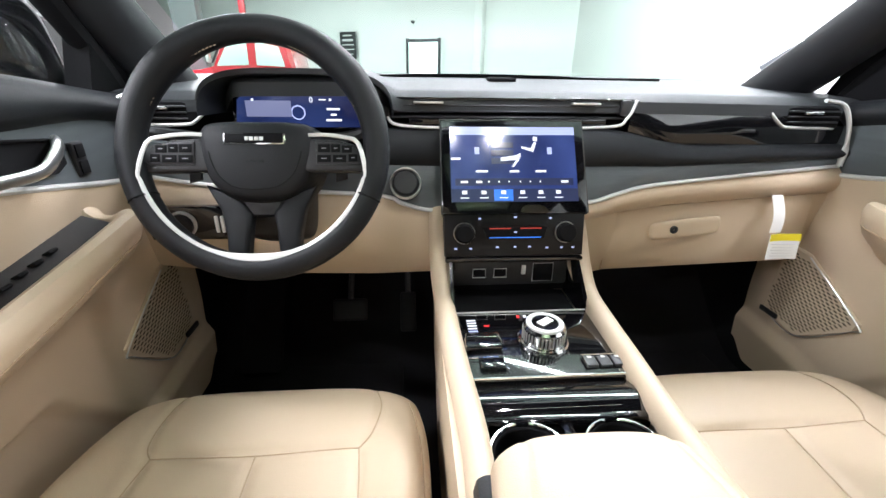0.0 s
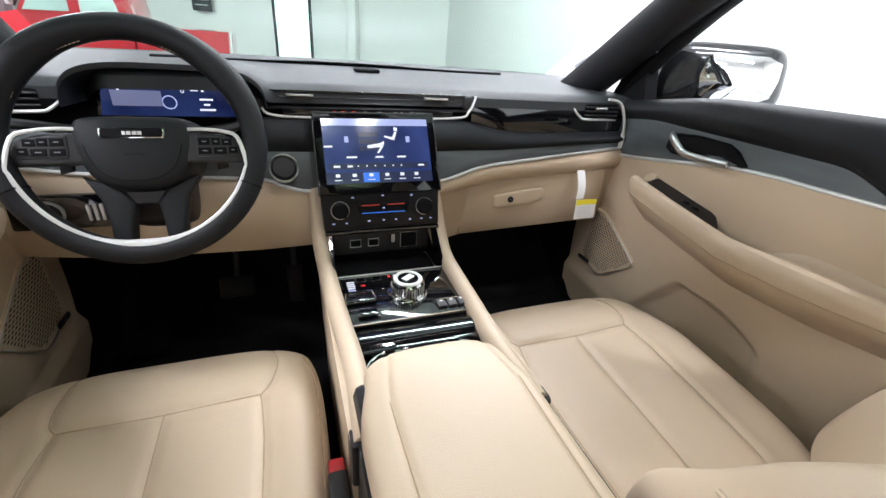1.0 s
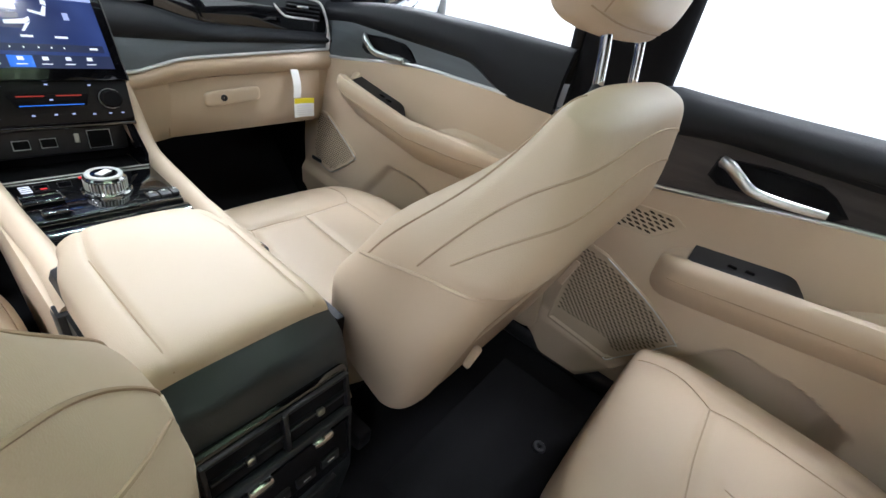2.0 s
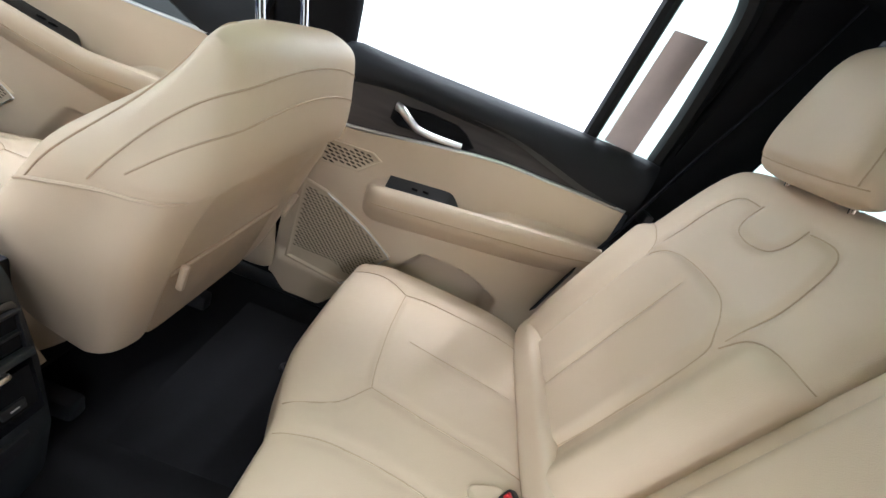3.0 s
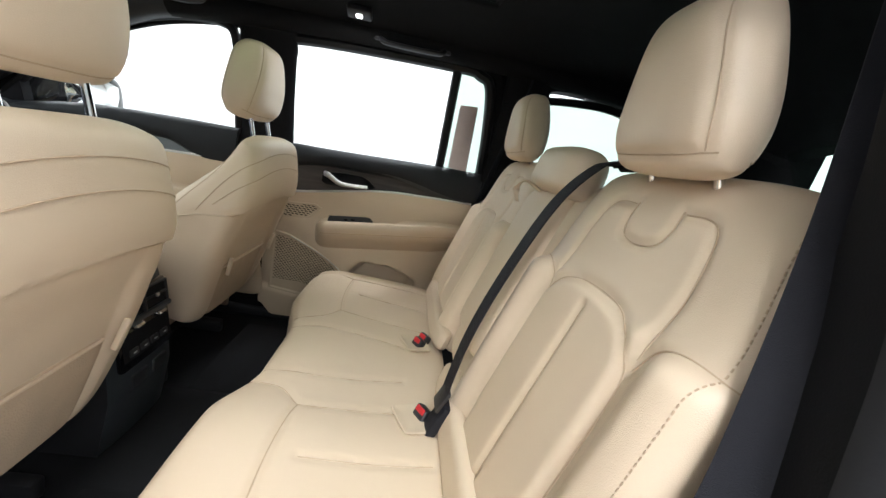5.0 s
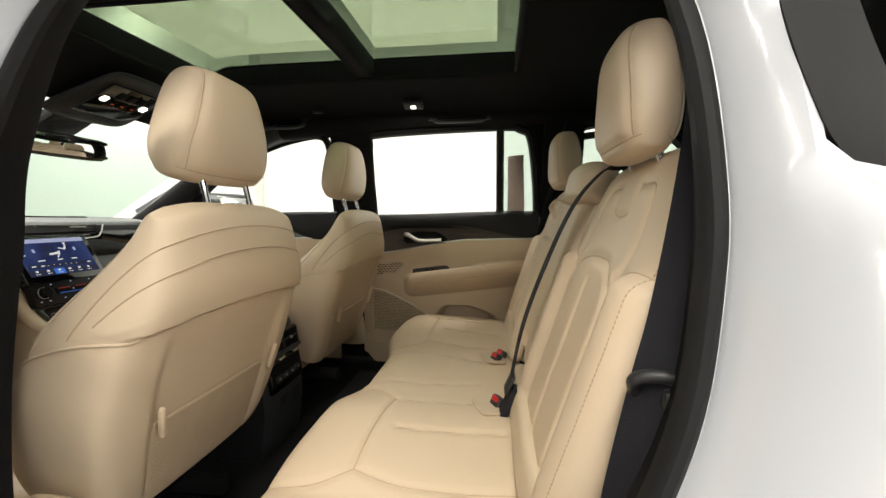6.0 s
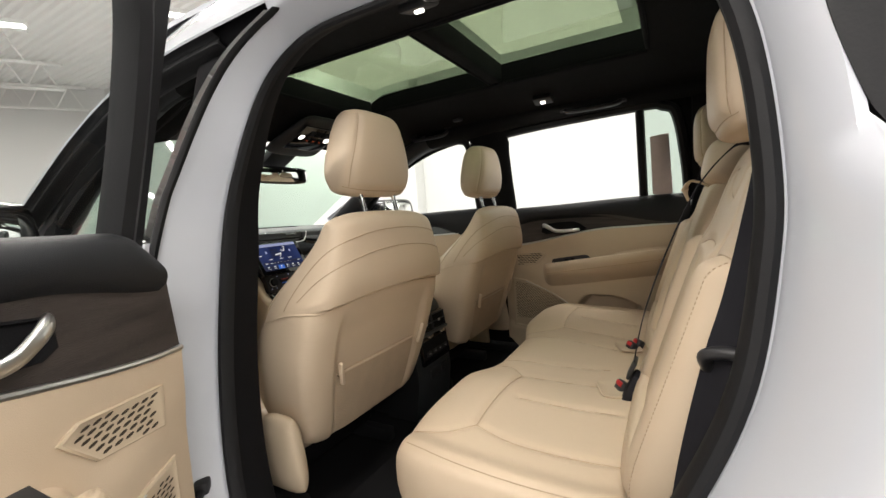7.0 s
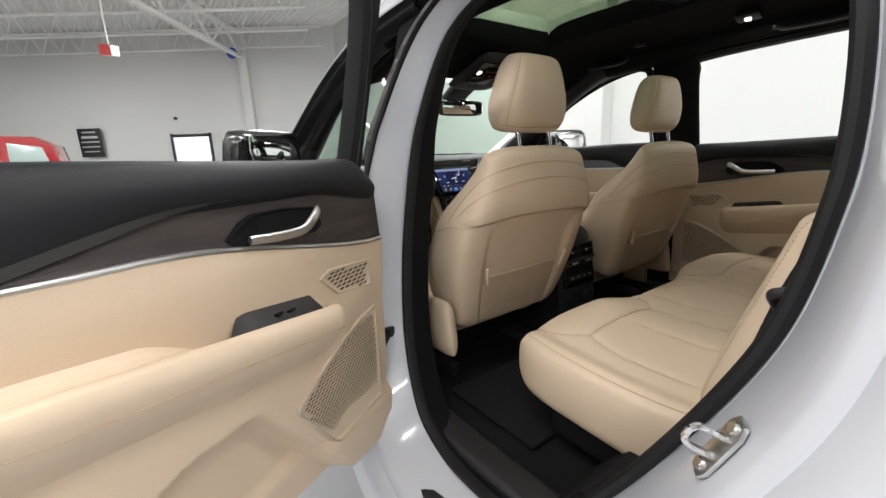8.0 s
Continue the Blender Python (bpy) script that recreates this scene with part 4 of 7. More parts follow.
                if step % 4 == 3:
                    line = [tree.find_nearest(q)[0] for q in line]
            for q in line:
                hit = tree.find_nearest(q)
                on.append(hit[0] + hit[1] * 0.0004)
            part(name, tube(on, r, 6), material, b)
    b = part("backrest", me, leather, t)
    bp.sew(b)
    # three seams sweep from the ledge over the top
    lay([(0.256, -0.021, 0.925), (0.255, -0.059, 0.975), (0.240, -0.10, 1.020), (0.224, -0.13, 1.060), (0.20, -0.155, 1.11), (0.16, -0.175, 1.165)], 0.0013, stitch, "seam", False)
    lay([(0.268, -0.106, 0.965), (0.248, -0.135, 1.01), (0.223, -0.159, 1.055), (0.203, -0.193, 1.092), (0.13, -0.225, 1.122), (0.0, -0.232, 1.130)], 0.0013, stitch)
    lay([(0.264, -0.142, 0.985), (0.248, -0.17, 1.012), (0.223, -0.196, 1.043), (0.14, -0.229, 1.078), (0.0, -0.232, 1.086)], 0.0013, stitch)
    # piping along the ledge, running forward on the flanks
    lay([(0.258, 0.012, 0.922), (0.266, -0.040, 0.940), (0.266, -0.095, 0.955), (0.258, -0.150, 0.968), (0.225, -0.185, 0.978), (0.12, -0.195, 0.984), (0.0, -0.197, 0.985)], 0.0026, leather, "piping")
    # map pocket
    pk = Pad(frame_of((xc, -0.108, 0.716), (-1, 0, 0), (0, -0.135, 0.5)), lambda v: 0.158 + 0.014 * v, 0.088, lambda u, v: 0.004, lambda u, v: 0.0085, p=12, q=4, corner=0.04, n=40)
    po = part("map_pocket", pk.mesh(), tan_mesh, b, "tan netted map pocket")
    part("pocket_edge", tube(pk.line([(-0.97, 0.93), (0, 0.90), (0.97, 0.93)], -1, 0.001), 0.0030, 8), leather, po)
    for s in (-1, 1):
        part("pocket_tab", rbox(xc + s * 0.168, -0.158, 0.800, 0.010, 0.012, 0.060, 0.004, 2, pose(0, 0, 0, 14, s * 14, 0)), leather, po)
    part("hinge_cover", Pad(frame_of((xc + so * 0.262, -0.045, 0.640), (0, so, 0), (0, -0.10, 1)), lambda v: 0.062 - 0.012 * v, 0.085, lambda u, v: 0.018, lambda u, v: 0.03, p=3.5, n=28).mesh(), tan_plastic, t)
    for s in (-1, 1):
        part("post_sleeve", disc(pose(xc + s * 0.066, -0.176 if driver else -0.156, 1.142, 10, 0, 0), 0.011, 0.016, 20, 0.003), black_plastic, b)
    headrest(t, xc + (0.012 if driver else 0.0), -0.150 if driver else -0.130, 1.308, 0.134, 0.106, 0.060, 9, (1.24, 1.140))
    return t


front_seat(-0.396)
front_seat(0.378, False)


def rear_bench():
    t = thing("rear_bench", (0, -0.6, 0.42), "tan leather rear bench with fold-down centre armrest", "car seat")
    # cushion, one piece with shaped front edge
    m = pose(0, -0.550, 0.645, 3.0, 0, 0)
    def top(u, v):
        x = u * 0.64
        cx = np.abs(x)
        seat = np.exp(-((cx - 0.40) / 0.17) ** 4)
        return 0.066 + 0.012 * seat * ease(-0.4, 0.9, v) - 0.010 * (1 - seat) + 0.016 * ease(0.57, 0.62, cx) - 0.008 * ease(0.6, 1, v)
    seams = []
    for s in (-1, 1):
        seams += [[(s * 0.30, -0.9), (s * 0.335, -0.2), (s * 0.365, 0.37)], arc_uv([(s * 0.365, 0.37), (s * 0.58, 0.40), (s * 0.80, 0.38)], 4), [(s * 0.80, 0.38), (s * 0.83, 0.0), (s * 0.82, -0.9)],
                  arc_uv([(s * 0.365, 0.37), (s * 0.29, 0.62), (s * 0.26, 0.97)], 4), arc_uv([(s * 0.80, 0.38), (s * 0.87, 0.62), (s * 0.90, 0.95)], 4), [(s * 0.575, 0.20), (s * 0.54, -0.75)],
                  arc_uv([(s * 0.180, 0.97), (s * 0.185, 0.6), (s * 0.17, 0.0), (s * 0.13, -0.5)], 5), [(s * 0.965, 0.9), (s * 0.975, 0), (s * 0.97, -0.9)]]
    hh = 0.230
    pad = Pad(m, lambda v: 0.648 + 0.0 * v, hh, top, lambda u, v: 0.125, p=10, q=5.0, corner=0.05, n=148, seams=seams, depth=0.004)
    me = pad.mesh()
    for vtx in me.vertices:
        # the middle of the front edge stands back
        k = float(ease(0.10, 0.28, abs(vtx.co.x)))
        fwd = float(ease(-0.62, -0.36, vtx.co.y))
        vtx.co.y -= 0.040 * (1 - k) * fwd
    c = part("cushion", me, leather, t)
    for ln in seams:
        part("seam", tube([(p.x, p.y - 0.040 * (1 - float(ease(0.10, 0.28, abs(p.x)))) * float(ease(-0.62, -0.36, p.y)), p.z) for p in pad.line(ln, 1, 0.0014)], 0.0010, 5), stitch, c)
    part("cushion_base", rbox(0, -0.64, 0.52, 1.22, 0.44, 0.12, 0.03, 3), soft_black, t)
    # backrests: u runs from the wearer's side
    up = (0, -0.165, 0.50)
    def back(x0, x1, name, seams, label=""):
        xc, w = (x0 + x1) / 2, abs(x1 - x0) / 2
        mb = frame_of((xc, -0.900, 0.948), (-1, 0, 0), up)
        def fr(u, v):
            au = np.abs(u)
            return 0.060 + 0.026 * ease(0.58, 0.80, au) * ease(0.42, 0.26, v) + 0.007 * ease(0.56, 0.48, au) * ease(0.38, 0.30, v) - 0.006 * ease(0.30, 0.50, v)
        pd = Pad(mb, lambda v: w * (1 - 0.08 * ease(0.35, 1, v)), 0.300, fr, lambda u, v: 0.05, p=8, q=3.4, corner=0.06, n=112, seams=seams, depth=0.006)
        o = part(name, pd.mesh(), leather, t, label)
        pd.sew(o)
        return o, pd
    panel = [arc_uv([(-0.52, -0.95), (-0.55, -0.5), (-0.55, 0.05), (-0.50, 0.22), (-0.32, 0.335), (0, 0.365), (0.32, 0.335), (0.50, 0.22), (0.55, 0.05), (0.55, -0.5), (0.52, -0.95)], 5),
             arc_uv([(-0.22, 0.80), (-0.22, 0.71), (-0.16, 0.635), (0, 0.61), (0.16, 0.635), (0.22, 0.71), (0.22, 0.80)], 5), [(0.0, 0.26), (0.0, -0.3), (0.0, -0.75)]]
    for k in (-1, 1):
        panel += [arc_uv([(k * 0.25, 0.79), (k * 0.44, 0.79), (k * 0.53, 0.73), (k * 0.56, 0.58), (k * 0.56, 0.40), (k * 0.55, 0.24)], 5), arc_uv([(k * 0.56, 0.20), (k * 0.62, 0.30), (k * 0.76, 0.36), (k * 0.97, 0.37)], 4)]
    bl, pl = back(-0.665, -0.180, "backrest", panel)
    br, pr = back(0.615, 0.098, "backrest", panel)
    part("stitching", dashes(pl.line([(0.91, -0.9), (0.915, 0.2), (0.90, 0.85)], 1, 0.0006, 30), 0.0009, 0.004, 0.003), stitch, bl)
    # the centre piece with the folded armrest and its small headrest
    mb = frame_of((-0.042, -0.906, 0.945), (-1, 0, 0), up)
    mid = Pad(mb, lambda v: 0.152 + 0 * v, 0.27, lambda u, v: 0.052, lambda u, v: 0.05, p=8, q=3.2, corner=0.04, n=40)
    mo = part("centre_backrest", mid.mesh(), leather, t)
    arm = Pad(frame_of((-0.045, -0.872, 0.985), (-1, 0, 0), up), lambda v: 0.112 + 0 * v, 0.195, lambda u, v: 0.034, lambda u, v: 0.02, p=9, q=3.6, corner=0.03, n=48, seams=[[(-0.96, -0.97), (-0.96, 0.95)], [(0.96, -0.97), (0.96, 0.95)]])
    ao = part("armrest", arm.mesh(), leather, t, "folded-up tan leather armrest")
    part("pull_loop", tube(spline([(0.005, -0.905, 1.168), (0.005, -0.868, 1.185), (0.012, -0.852, 1.165), (0.015, -0.860, 1.135)], 5), 0.010, 8, False, 0.35), leather, ao)
    ch = Pad(frame_of((-0.042, -0.945, 1.215), (-1, 0, 0), (0, -0.22, 1)), lambda v: 0.130 - 0.012 * v, 0.055, lambda u, v: 0.055, lambda u, v: 0.045, p=4, q=2.4, corner=0.10, n=44)
    part("centre_headrest", ch.mesh(), leather, t, "low tan leather centre headrest")
    headrest(t, -0.424, -0.930, 1.332, 0.110, 0.104, 0.052, 4, (1.27, 1.19))
    headrest(t, 0.365, -0.940, 1.332, 0.114, 0.098, 0.052, 4, (1.27, 1.19))
    # side rolls and lower tucks at the base of each backrest
    for x0, x1 in ((-0.61, -0.055), (0.085, 0.60)):
        part("base_roll", Pad(frame_of(((x0 + x1) / 2, -0.770, 0.722), (-1, 0, 0), (0, -0.3, 1)), lambda v: abs(x1 - x0) / 2 + 0 * v, 0.036, lambda u, v: 0.030, lambda u, v: 0.03, p=5, n=36).mesh(), leather, t)
    # buckles
    for x, y in ((0.128, -0.716), (0.098, -0.700), (-0.212, -0.704)):
        bk = thing("seat_belt_buckle", (x, y, 0.67), "black seat belt buckle with red release button", "belt buckle", "belt buckles")
        mm = pose(x, y, 0.694, 28, 0, 30)
        part("housing", rbox(0, 0, 0, 0.036, 0.022, 0.052, 0.006, 3), black_plastic, bk).data.transform(mm)
        part("release_button", rbox(0, 0.009, 0.0175, 0.026, 0.008, 0.012, 0.002, 2), red_button, bk, "red release button").data.transform(mm)
    for x, y in ((0.105, -0.695), (-0.225, -0.690)):
        lm = pose(x, y, 0.7035, 4, 0, 20)
        part("buckle_well", Pad(lm, lambda v: 0.046 + 0 * v, 0.034, lambda u, v: 0.004 - 0.006 * (1 - np.maximum(np.abs(u), np.abs(v)) ** 4), lambda u, v: 0.01, p=4, q=2.5, n=24).mesh(), tan_plastic, t)
    return t


rear_bench()


def strap(pts, w, th, parent, name="webbing", face=(0, 1, 0.3)):
    """A flat belt along the points, its flat side turned to face."""
    p = spline(pts, 8)
    fv = Vector(face).normalized()
    rings = []
    for i, q in enumerate(p):
        d = (p[min(i + 1, len(p) - 1)] - p[max(i - 1, 0)]).normalized()
        s = d.cross(fv).normalized()
        n = s.cross(d).normalized()
        rings.append([q + s * a + n * b for a, b in ((-w / 2, -th / 2), (w / 2, -th / 2), (w / 2, th / 2), (-w / 2, th / 2))])
    return part(name, loft(rings), belt_web, parent)


def belts():
    b = thing("seat_belt", (-0.16, -0.9, 0.7), "charcoal seat belt across the rear backrest", "seat belt", "seat belts")
    strap([(-0.212, -0.985, 1.236), (-0.212, -0.968, 1.246), (-0.214, -0.930, 1.236), (-0.216, -0.868, 1.16), (-0.222, -0.806, 1.02), (-0.228, -0.762, 0.89), (-0.238, -0.738, 0.775)], 0.048, 0.0025, b)
    part("tongue", rbox(-0.240, -0.735, 0.766, 0.05, 0.008, 0.045, 0.003, 2, pose(0, 0, 0, 25, 0, 0)), black_plastic, b)
    part("anchor_webbing", rbox(-0.244, -0.730, 0.715, 0.05, 0.02, 0.09, 0.006, 2, pose(0, 0, 0, 25, 0, 0)), belt_web, b)
    o = thing("seat_belt", (-0.66, -0.9, 0.6), "charcoal outer seat belt with black guide beside the seat", "seat belt", "seat belts")
    strap([(-0.60, -0.985, 1.52), (-0.625, -0.965, 1.38), (-0.662, -0.935, 1.20), (-0.692, -0.900, 1.04), (-0.708, -0.872, 0.94), (-0.715, -0.84, 0.78), (-0.715, -0.82, 0.58)], 0.062, 0.003, o, face=(-0.7, 0.6, 0.1))
    part("guide", tube(spline([(-0.690, -0.856, 0.946), (-0.703, -0.852, 0.964), (-0.712, -0.872, 0.972), (-0.717, -0.905, 0.968), (-0.717, -0.935, 0.962)], 6), 0.0075, 10), black_plastic, o)
    part("guide_plate", rbox(-0.716, -0.905, 0.948, 0.014, 0.060, 0.024, 0.006, 2), black_plastic, o)
    r = thing("seat_belt", (0.68, -0.9, 0.6), "charcoal outer seat belt beside the rear seat", "seat belt", "seat belts")
    strap([(0.60, -0.985, 1.52), (0.625, -0.96, 1.38), (0.665, -0.915, 1.18), (0.685, -0.875, 1.0), (0.69, -0.83, 0.85), (0.68, -0.79, 0.72)], 0.055, 0.003, r, face=(0.5, 0.8, 0.2))
    part("guide", rbox(0.675, -0.905, 1.05, 0.05, 0.02, 0.03, 0.006), black_plastic, r)
    f = thing("seat_belt_buckle", (-0.145, 0.25, 0.62), "black front seat belt buckle with red release button", "belt buckle", "belt buckles")
    part("housing", rbox(-0.148, 0.245, 0.662, 0.026, 0.045, 0.07, 0.006, 3, pose(0, 0, 0, 12, 0, 0)), black_plastic, f)
    part("release_button", rbox(-0.148, 0.262, 0.688, 0.022, 0.032, 0.024, 0.004, 2, pose(0, 0, 0, 12, 0, 0)), red_button, f, "red release button")


belts()


# ---------- doors ----------
def slots(y0, y1, z0, z1, inside, pt, m_l=0.0105, m_h=0.0036, rows=0.0070, cols=0.0128):
    """Many short flat discs standing for slots over an area: from inside(y, z), placed by pt(y, z, out)."""
    vs, fs = [], []
    r = 0
    z = z0
    while z < z1:
        y = y0 + (cols / 2 if r % 2 else 0)
        while y < y1:
            if inside(y, z):
                o = len(vs)
                for k in range(8):
                    a = 2 * math.pi * k / 8
                    vs.append(pt(y + math.cos(a) * m_l / 2, z + math.sin(a) * m_h / 2 + math.cos(a) * 0.0012, 0.0012))
                vs.append(pt(y, z, 0.0013))
                fs += [(o + k, o + (k + 1) % 8, o + 8) for k in range(8)]
            y += cols
        z += rows
        r += 1
    return data_of(vs, fs)


def in_poly(poly, y, z):
    c = False
    for i in range(len(poly)):
        (a, b), (p, q) = poly[i - 1], poly[i]
        if (b > z) != (q > z) and y < (p - a) * (z - b) / (q - b) + a:
            c = not c
    return c


def side_door(side, dy, y_front, y_rear, insert, is_front, label, extra=0.0):
    """A whole door with its trim. Written for the rear door; dy moves it ahead."""
    hinge = Vector((side * 0.842, 0.049 + dy, 0.75))
    name = "front_door" if is_front else "rear_door"
    t = thing(name, hinge, label, "car door", "car doors")
    yf, yr = y_front, y_rear
    X0 = 0.702

    def line_z(y):
        return 0.965 + 0.070 * float(ease(-0.08, -0.62, y)) + 0.006 * float(ease(-0.6, -0.86, y))

    def band_top(y):
        if is_front:
            return 1.070 + 0.022 * float(ease(-0.08, -0.28, y)) - 0.056 * float(ease(-0.66, -0.83, y))
        return 1.070 + 0.028 * float(ease(-0.08, -0.30, y)) - 0.050 * float(ease(-0.52, -0.84, y))

    def arm_top(y):
        if is_front:
            return float(np.interp(-y, (0.28, 0.31, 0.45, 0.58, 0.70, 0.89), (0.957, 0.955, 0.930, 0.910, 0.915, 0.924)))
        return 0.892 - 0.13 * (y + 0.382)

    def depth(y, z):
        """How far the trim stands into the car."""
        # a soft shoulder running from the armrest front to the lower front
        d = 0.016 * math.exp(-((z - (0.80 - 0.5 * (y + 0.30) * -1.0)) / 0.05) ** 2) * float(ease(-0.40, -0.20, y)) * 0.4
        # bottom pocket with an arched top
        top = 0.735 - 0.9 * max(0.0, abs(y + 0.50) - 0.06) ** 1.5
        fb = -0.320 - 0.80 * (z - 0.555)
        inside = float(ease(0.0, 0.014, top - z)) * float(ease(fb, fb - 0.03, y)) * float(ease(-0.70, -0.665, y))
        d -= (0.056 if not is_front else 0.018) * inside
        # lower step
        d += 0.018 * float(ease(0.575, 0.535, z - 0.10 * (y + 0.3))) * float(ease(-0.62, -0.40, y))
        # curve toward the belt line
        d += 0.010 * float(ease(0.90, 1.0, z))
        return d

    def place(y, z, out=0.0):
        lean = 0.02 * float(ease(0.70, 0.40, z))
        return (side * (X0 + lean - depth(y, z) - out), y + dy, z)

    # lower trim
    def lower(a, b):
        y = yf + (yr - yf) * a
        zt = line_z(y)
        zb = 0.455 + 0.05 * float(ease(yf - 0.06, yf, y)) + (0.36 * float(ease(-0.70, yr - 0.02, y)) if not is_front else 0.0)
        z = zb + (zt - zb) * b
        return place(y, z)
    tr = part("trim_panel", slab(lower, (side * 0.02, 0, 0), 110, 110), leather, t, "tan padded door trim")
    # upper trim: insert band, then the soft sill
    def upper(a, b):
        y = yf + (yr - yf) * a
        z0, z1 = line_z(y) + 0.006, band_top(y)
        z1 = max(z1, z0 + 0.002)
        z = z0 + (z1 - z0) * b
        return (side * (X0 - 0.006 + 0.008 * b), y + dy, z)
    part("insert", slab(upper, (side * 0.02, 0, 0), 40, 8), insert, t, "dark open-pore wood insert")
    def sill(a, b):
        y = yf - (0.0 if is_front else 0.020) + (yr - yf) * a
        z1 = band_top(y)
        top = 1.152 + 0.014 * float(ease(-0.2, -0.8, y)) - 0.045 * float(ease(-0.16, yf, y)) * (0 if is_front else 1) - (0.05 * float(ease(-0.45, 0.0, y)) if is_front else 0)
        if b < 0.55:
            k = b / 0.55
            return (side * (X0 - 0.012 + 0.010 * k * k - 0.006 * math.sin(math.pi * k)), y + dy, z1 + (top - z1 - 0.008) * k)
        k = (b - 0.55) / 0.45
        return (side * (X0 - 0.002 + 0.055 * k), y + dy, top - 0.008 + 0.010 * math.sin(math.pi / 2 * min(1, k * 2)) - 0.012 * k * k)
    part("sill", slab(sill, (side * 0.015, 0, -0.012), 40, 14), black_leather, t, "black soft door sill")
    part("trim_strip", tube([(side * (X0 - 0.008), yf + (yr - yf) * k / 40 + dy, line_z(yf + (yr - yf) * k / 40) + 0.002) for k in range(41)], 0.0046, 8, False, 1.0), silver if is_front else chrome, t, "thin satin silver strip")
    # inner handle in a dark cup
    hy = dy - (0.042 if is_front else 0.0)
    CUP = [(-0.284, 1.064), (-0.36, 1.073), (-0.428, 1.072), (-0.452, 1.062), (-0.480, 1.040), (-0.466, 1.029), (-0.30, 1.020), (-0.281, 1.030)]
    part("handle_cup", loft([[(side * (X0 - o), -0.378 + (y + 0.378) * f + hy, 1.047 + (z - 1.047) * f) for y, z in CUP] for f, o in ((1.04, 0.002), (1.02, 0.009), (0.95, 0.009), (0.88, 0.0055), (0.4, 0.004))]), soft_black, t)
    hp = spline([(side * (X0 - 0.010), -0.288 + hy, 1.060), (side * (X0 - 0.024), -0.303 + hy, 1.059), (side * (X0 - 0.031), -0.325 + hy, 1.047), (side * (X0 - 0.032), -0.352 + hy, 1.034), (side * (X0 - 0.031), -0.400 + hy, 1.033), (side * (X0 - 0.026), -0.455 + hy, 1.036)], 6)
    n = len(hp)
    part("inner_handle", tube(hp, [0.0105 - 0.0035 * (k / (n - 1)) for k in range(n)], 12, False, 0.60, (1, 0, 0)), chrome, t, "satin chrome pull handle")
    # armrest pod: a rounded lip in front of a grip trough that holds the switches, then a flat top
    ya, yb, tr_end = -0.278, yr + 0.012, (-0.60 if not is_front else -0.67)
    def pod(y):
        L = arm_top(y)
        w = math.sqrt(max(0.0, 1 - (1 - min(1.0, (ya - y) / 0.048)) ** 2)) * (1 - 0.35 * float(ease(-0.72, -0.90, y)))
        T = 0.040 * float(ease(ya - 0.040, ya - 0.060, y)) * float(ease(tr_end - 0.03, tr_end + 0.085, y))
        prof = [(-0.012, -0.128), (0.000, -0.116), (0.012, -0.100), (0.032, -0.080), (0.049, -0.060), (0.058, -0.042), (0.0625, -0.024), (0.0620, -0.010), (0.0570, 0.000), (0.0485, 0.004), (0.0400, 0.002 - 0.08 * T), (0.0335, -0.003 - 0.40 * T), (0.0290, -0.006 - 0.80 * T), (0.0220, -0.007 - T), (0.0110, -0.005 - T), (0.0030, 0.002 - 0.92 * T), (-0.012, 0.026 - 0.62 * T)]
        ring_ = []
        for d, z in prof:
            dd = d * w * wide if d > 0 else d
            zz = z if z < -0.02 else z - 0.030 * (1 - w)
            zz = zz if z > -0.06 else -0.055 + (zz + 0.055) * (0.35 + 0.65 * w)
            ring_.append((side * (X0 - dd - (0.010 * float(ease(0.90, 1.0, L + zz)))), y + dy, L + zz))
        return ring_
    wide = 1.30 if is_front else 1.20
    ys = [ya - 0.048 * (1 - math.cos(math.pi / 2 * k / 12)) for k in range(13)] + list(np.linspace(ya - 0.054, yb, 72))
    rings = [pod(y) for y in ys]
    m_ = len(rings[0])
    ar = part("armrest", data_of([v for r_ in rings for v in r_], [q for i in range(len(rings) - 1) for k in range(m_ - 1) for q in [(i * m_ + k, i * m_ + k + 1, (i + 1) * m_ + k + 1, (i + 1) * m_ + k)]]), leather, t, "rounded tan leather armrest with a grip recess")
    part("seam", tube([Vector(pod(y)[5]) + Vector((-side * 0.0002, 0, 0)) for y in np.linspace(ya - 0.03, yb, 90)], 0.0013, 5), stitch, ar)
    # switch panel in the front of the recess
    y0, y1 = (-0.322, -0.550) if not is_front else (-0.325, -0.575)
    def desk(a, b):
        y = y0 + (y1 - y0) * a
        w = math.sqrt(max(0.0, 1 - (1 - min(1.0, (ya - y) / 0.048)) ** 2))
        lip = 0.034 * w * wide
        x = -0.004 + (lip + 0.004) * (b + (1 - b) * 0.92 * float(ease(0.62, 1.0, a)))
        rise = (0.014 if is_front else 0.030) * (1 - b) * (1 - float(ease(0.60, 1.0, a)))
        return (side * (X0 - x), y + dy, arm_top(y) - 0.030 * (1 - w) - 0.011 + rise - (0.030 + 0.004 * (1 - b)) * float(ease(0.62, 1.0, a)) * (0.4 + 0.6 * (1 - b)))
    pn = part("switch_panel", slab(desk, (0, 0, -0.016), 24, 8), black_plastic, t, "black window switch panel")
    for k in ((0.30, 0.42) if not is_front else ((0.36, 0.46, 0.56, 0.66) if side < 0 else (0.44, 0.55))):
        q = Vector(desk(k, 0.55))
        part("switch", rbox(q.x, q.y, q.z + 0.0015, 0.013, 0.015, 0.005, 0.002, 2, pose(0, 0, 0, 0, side * 28, 0)), soft_black, pn)
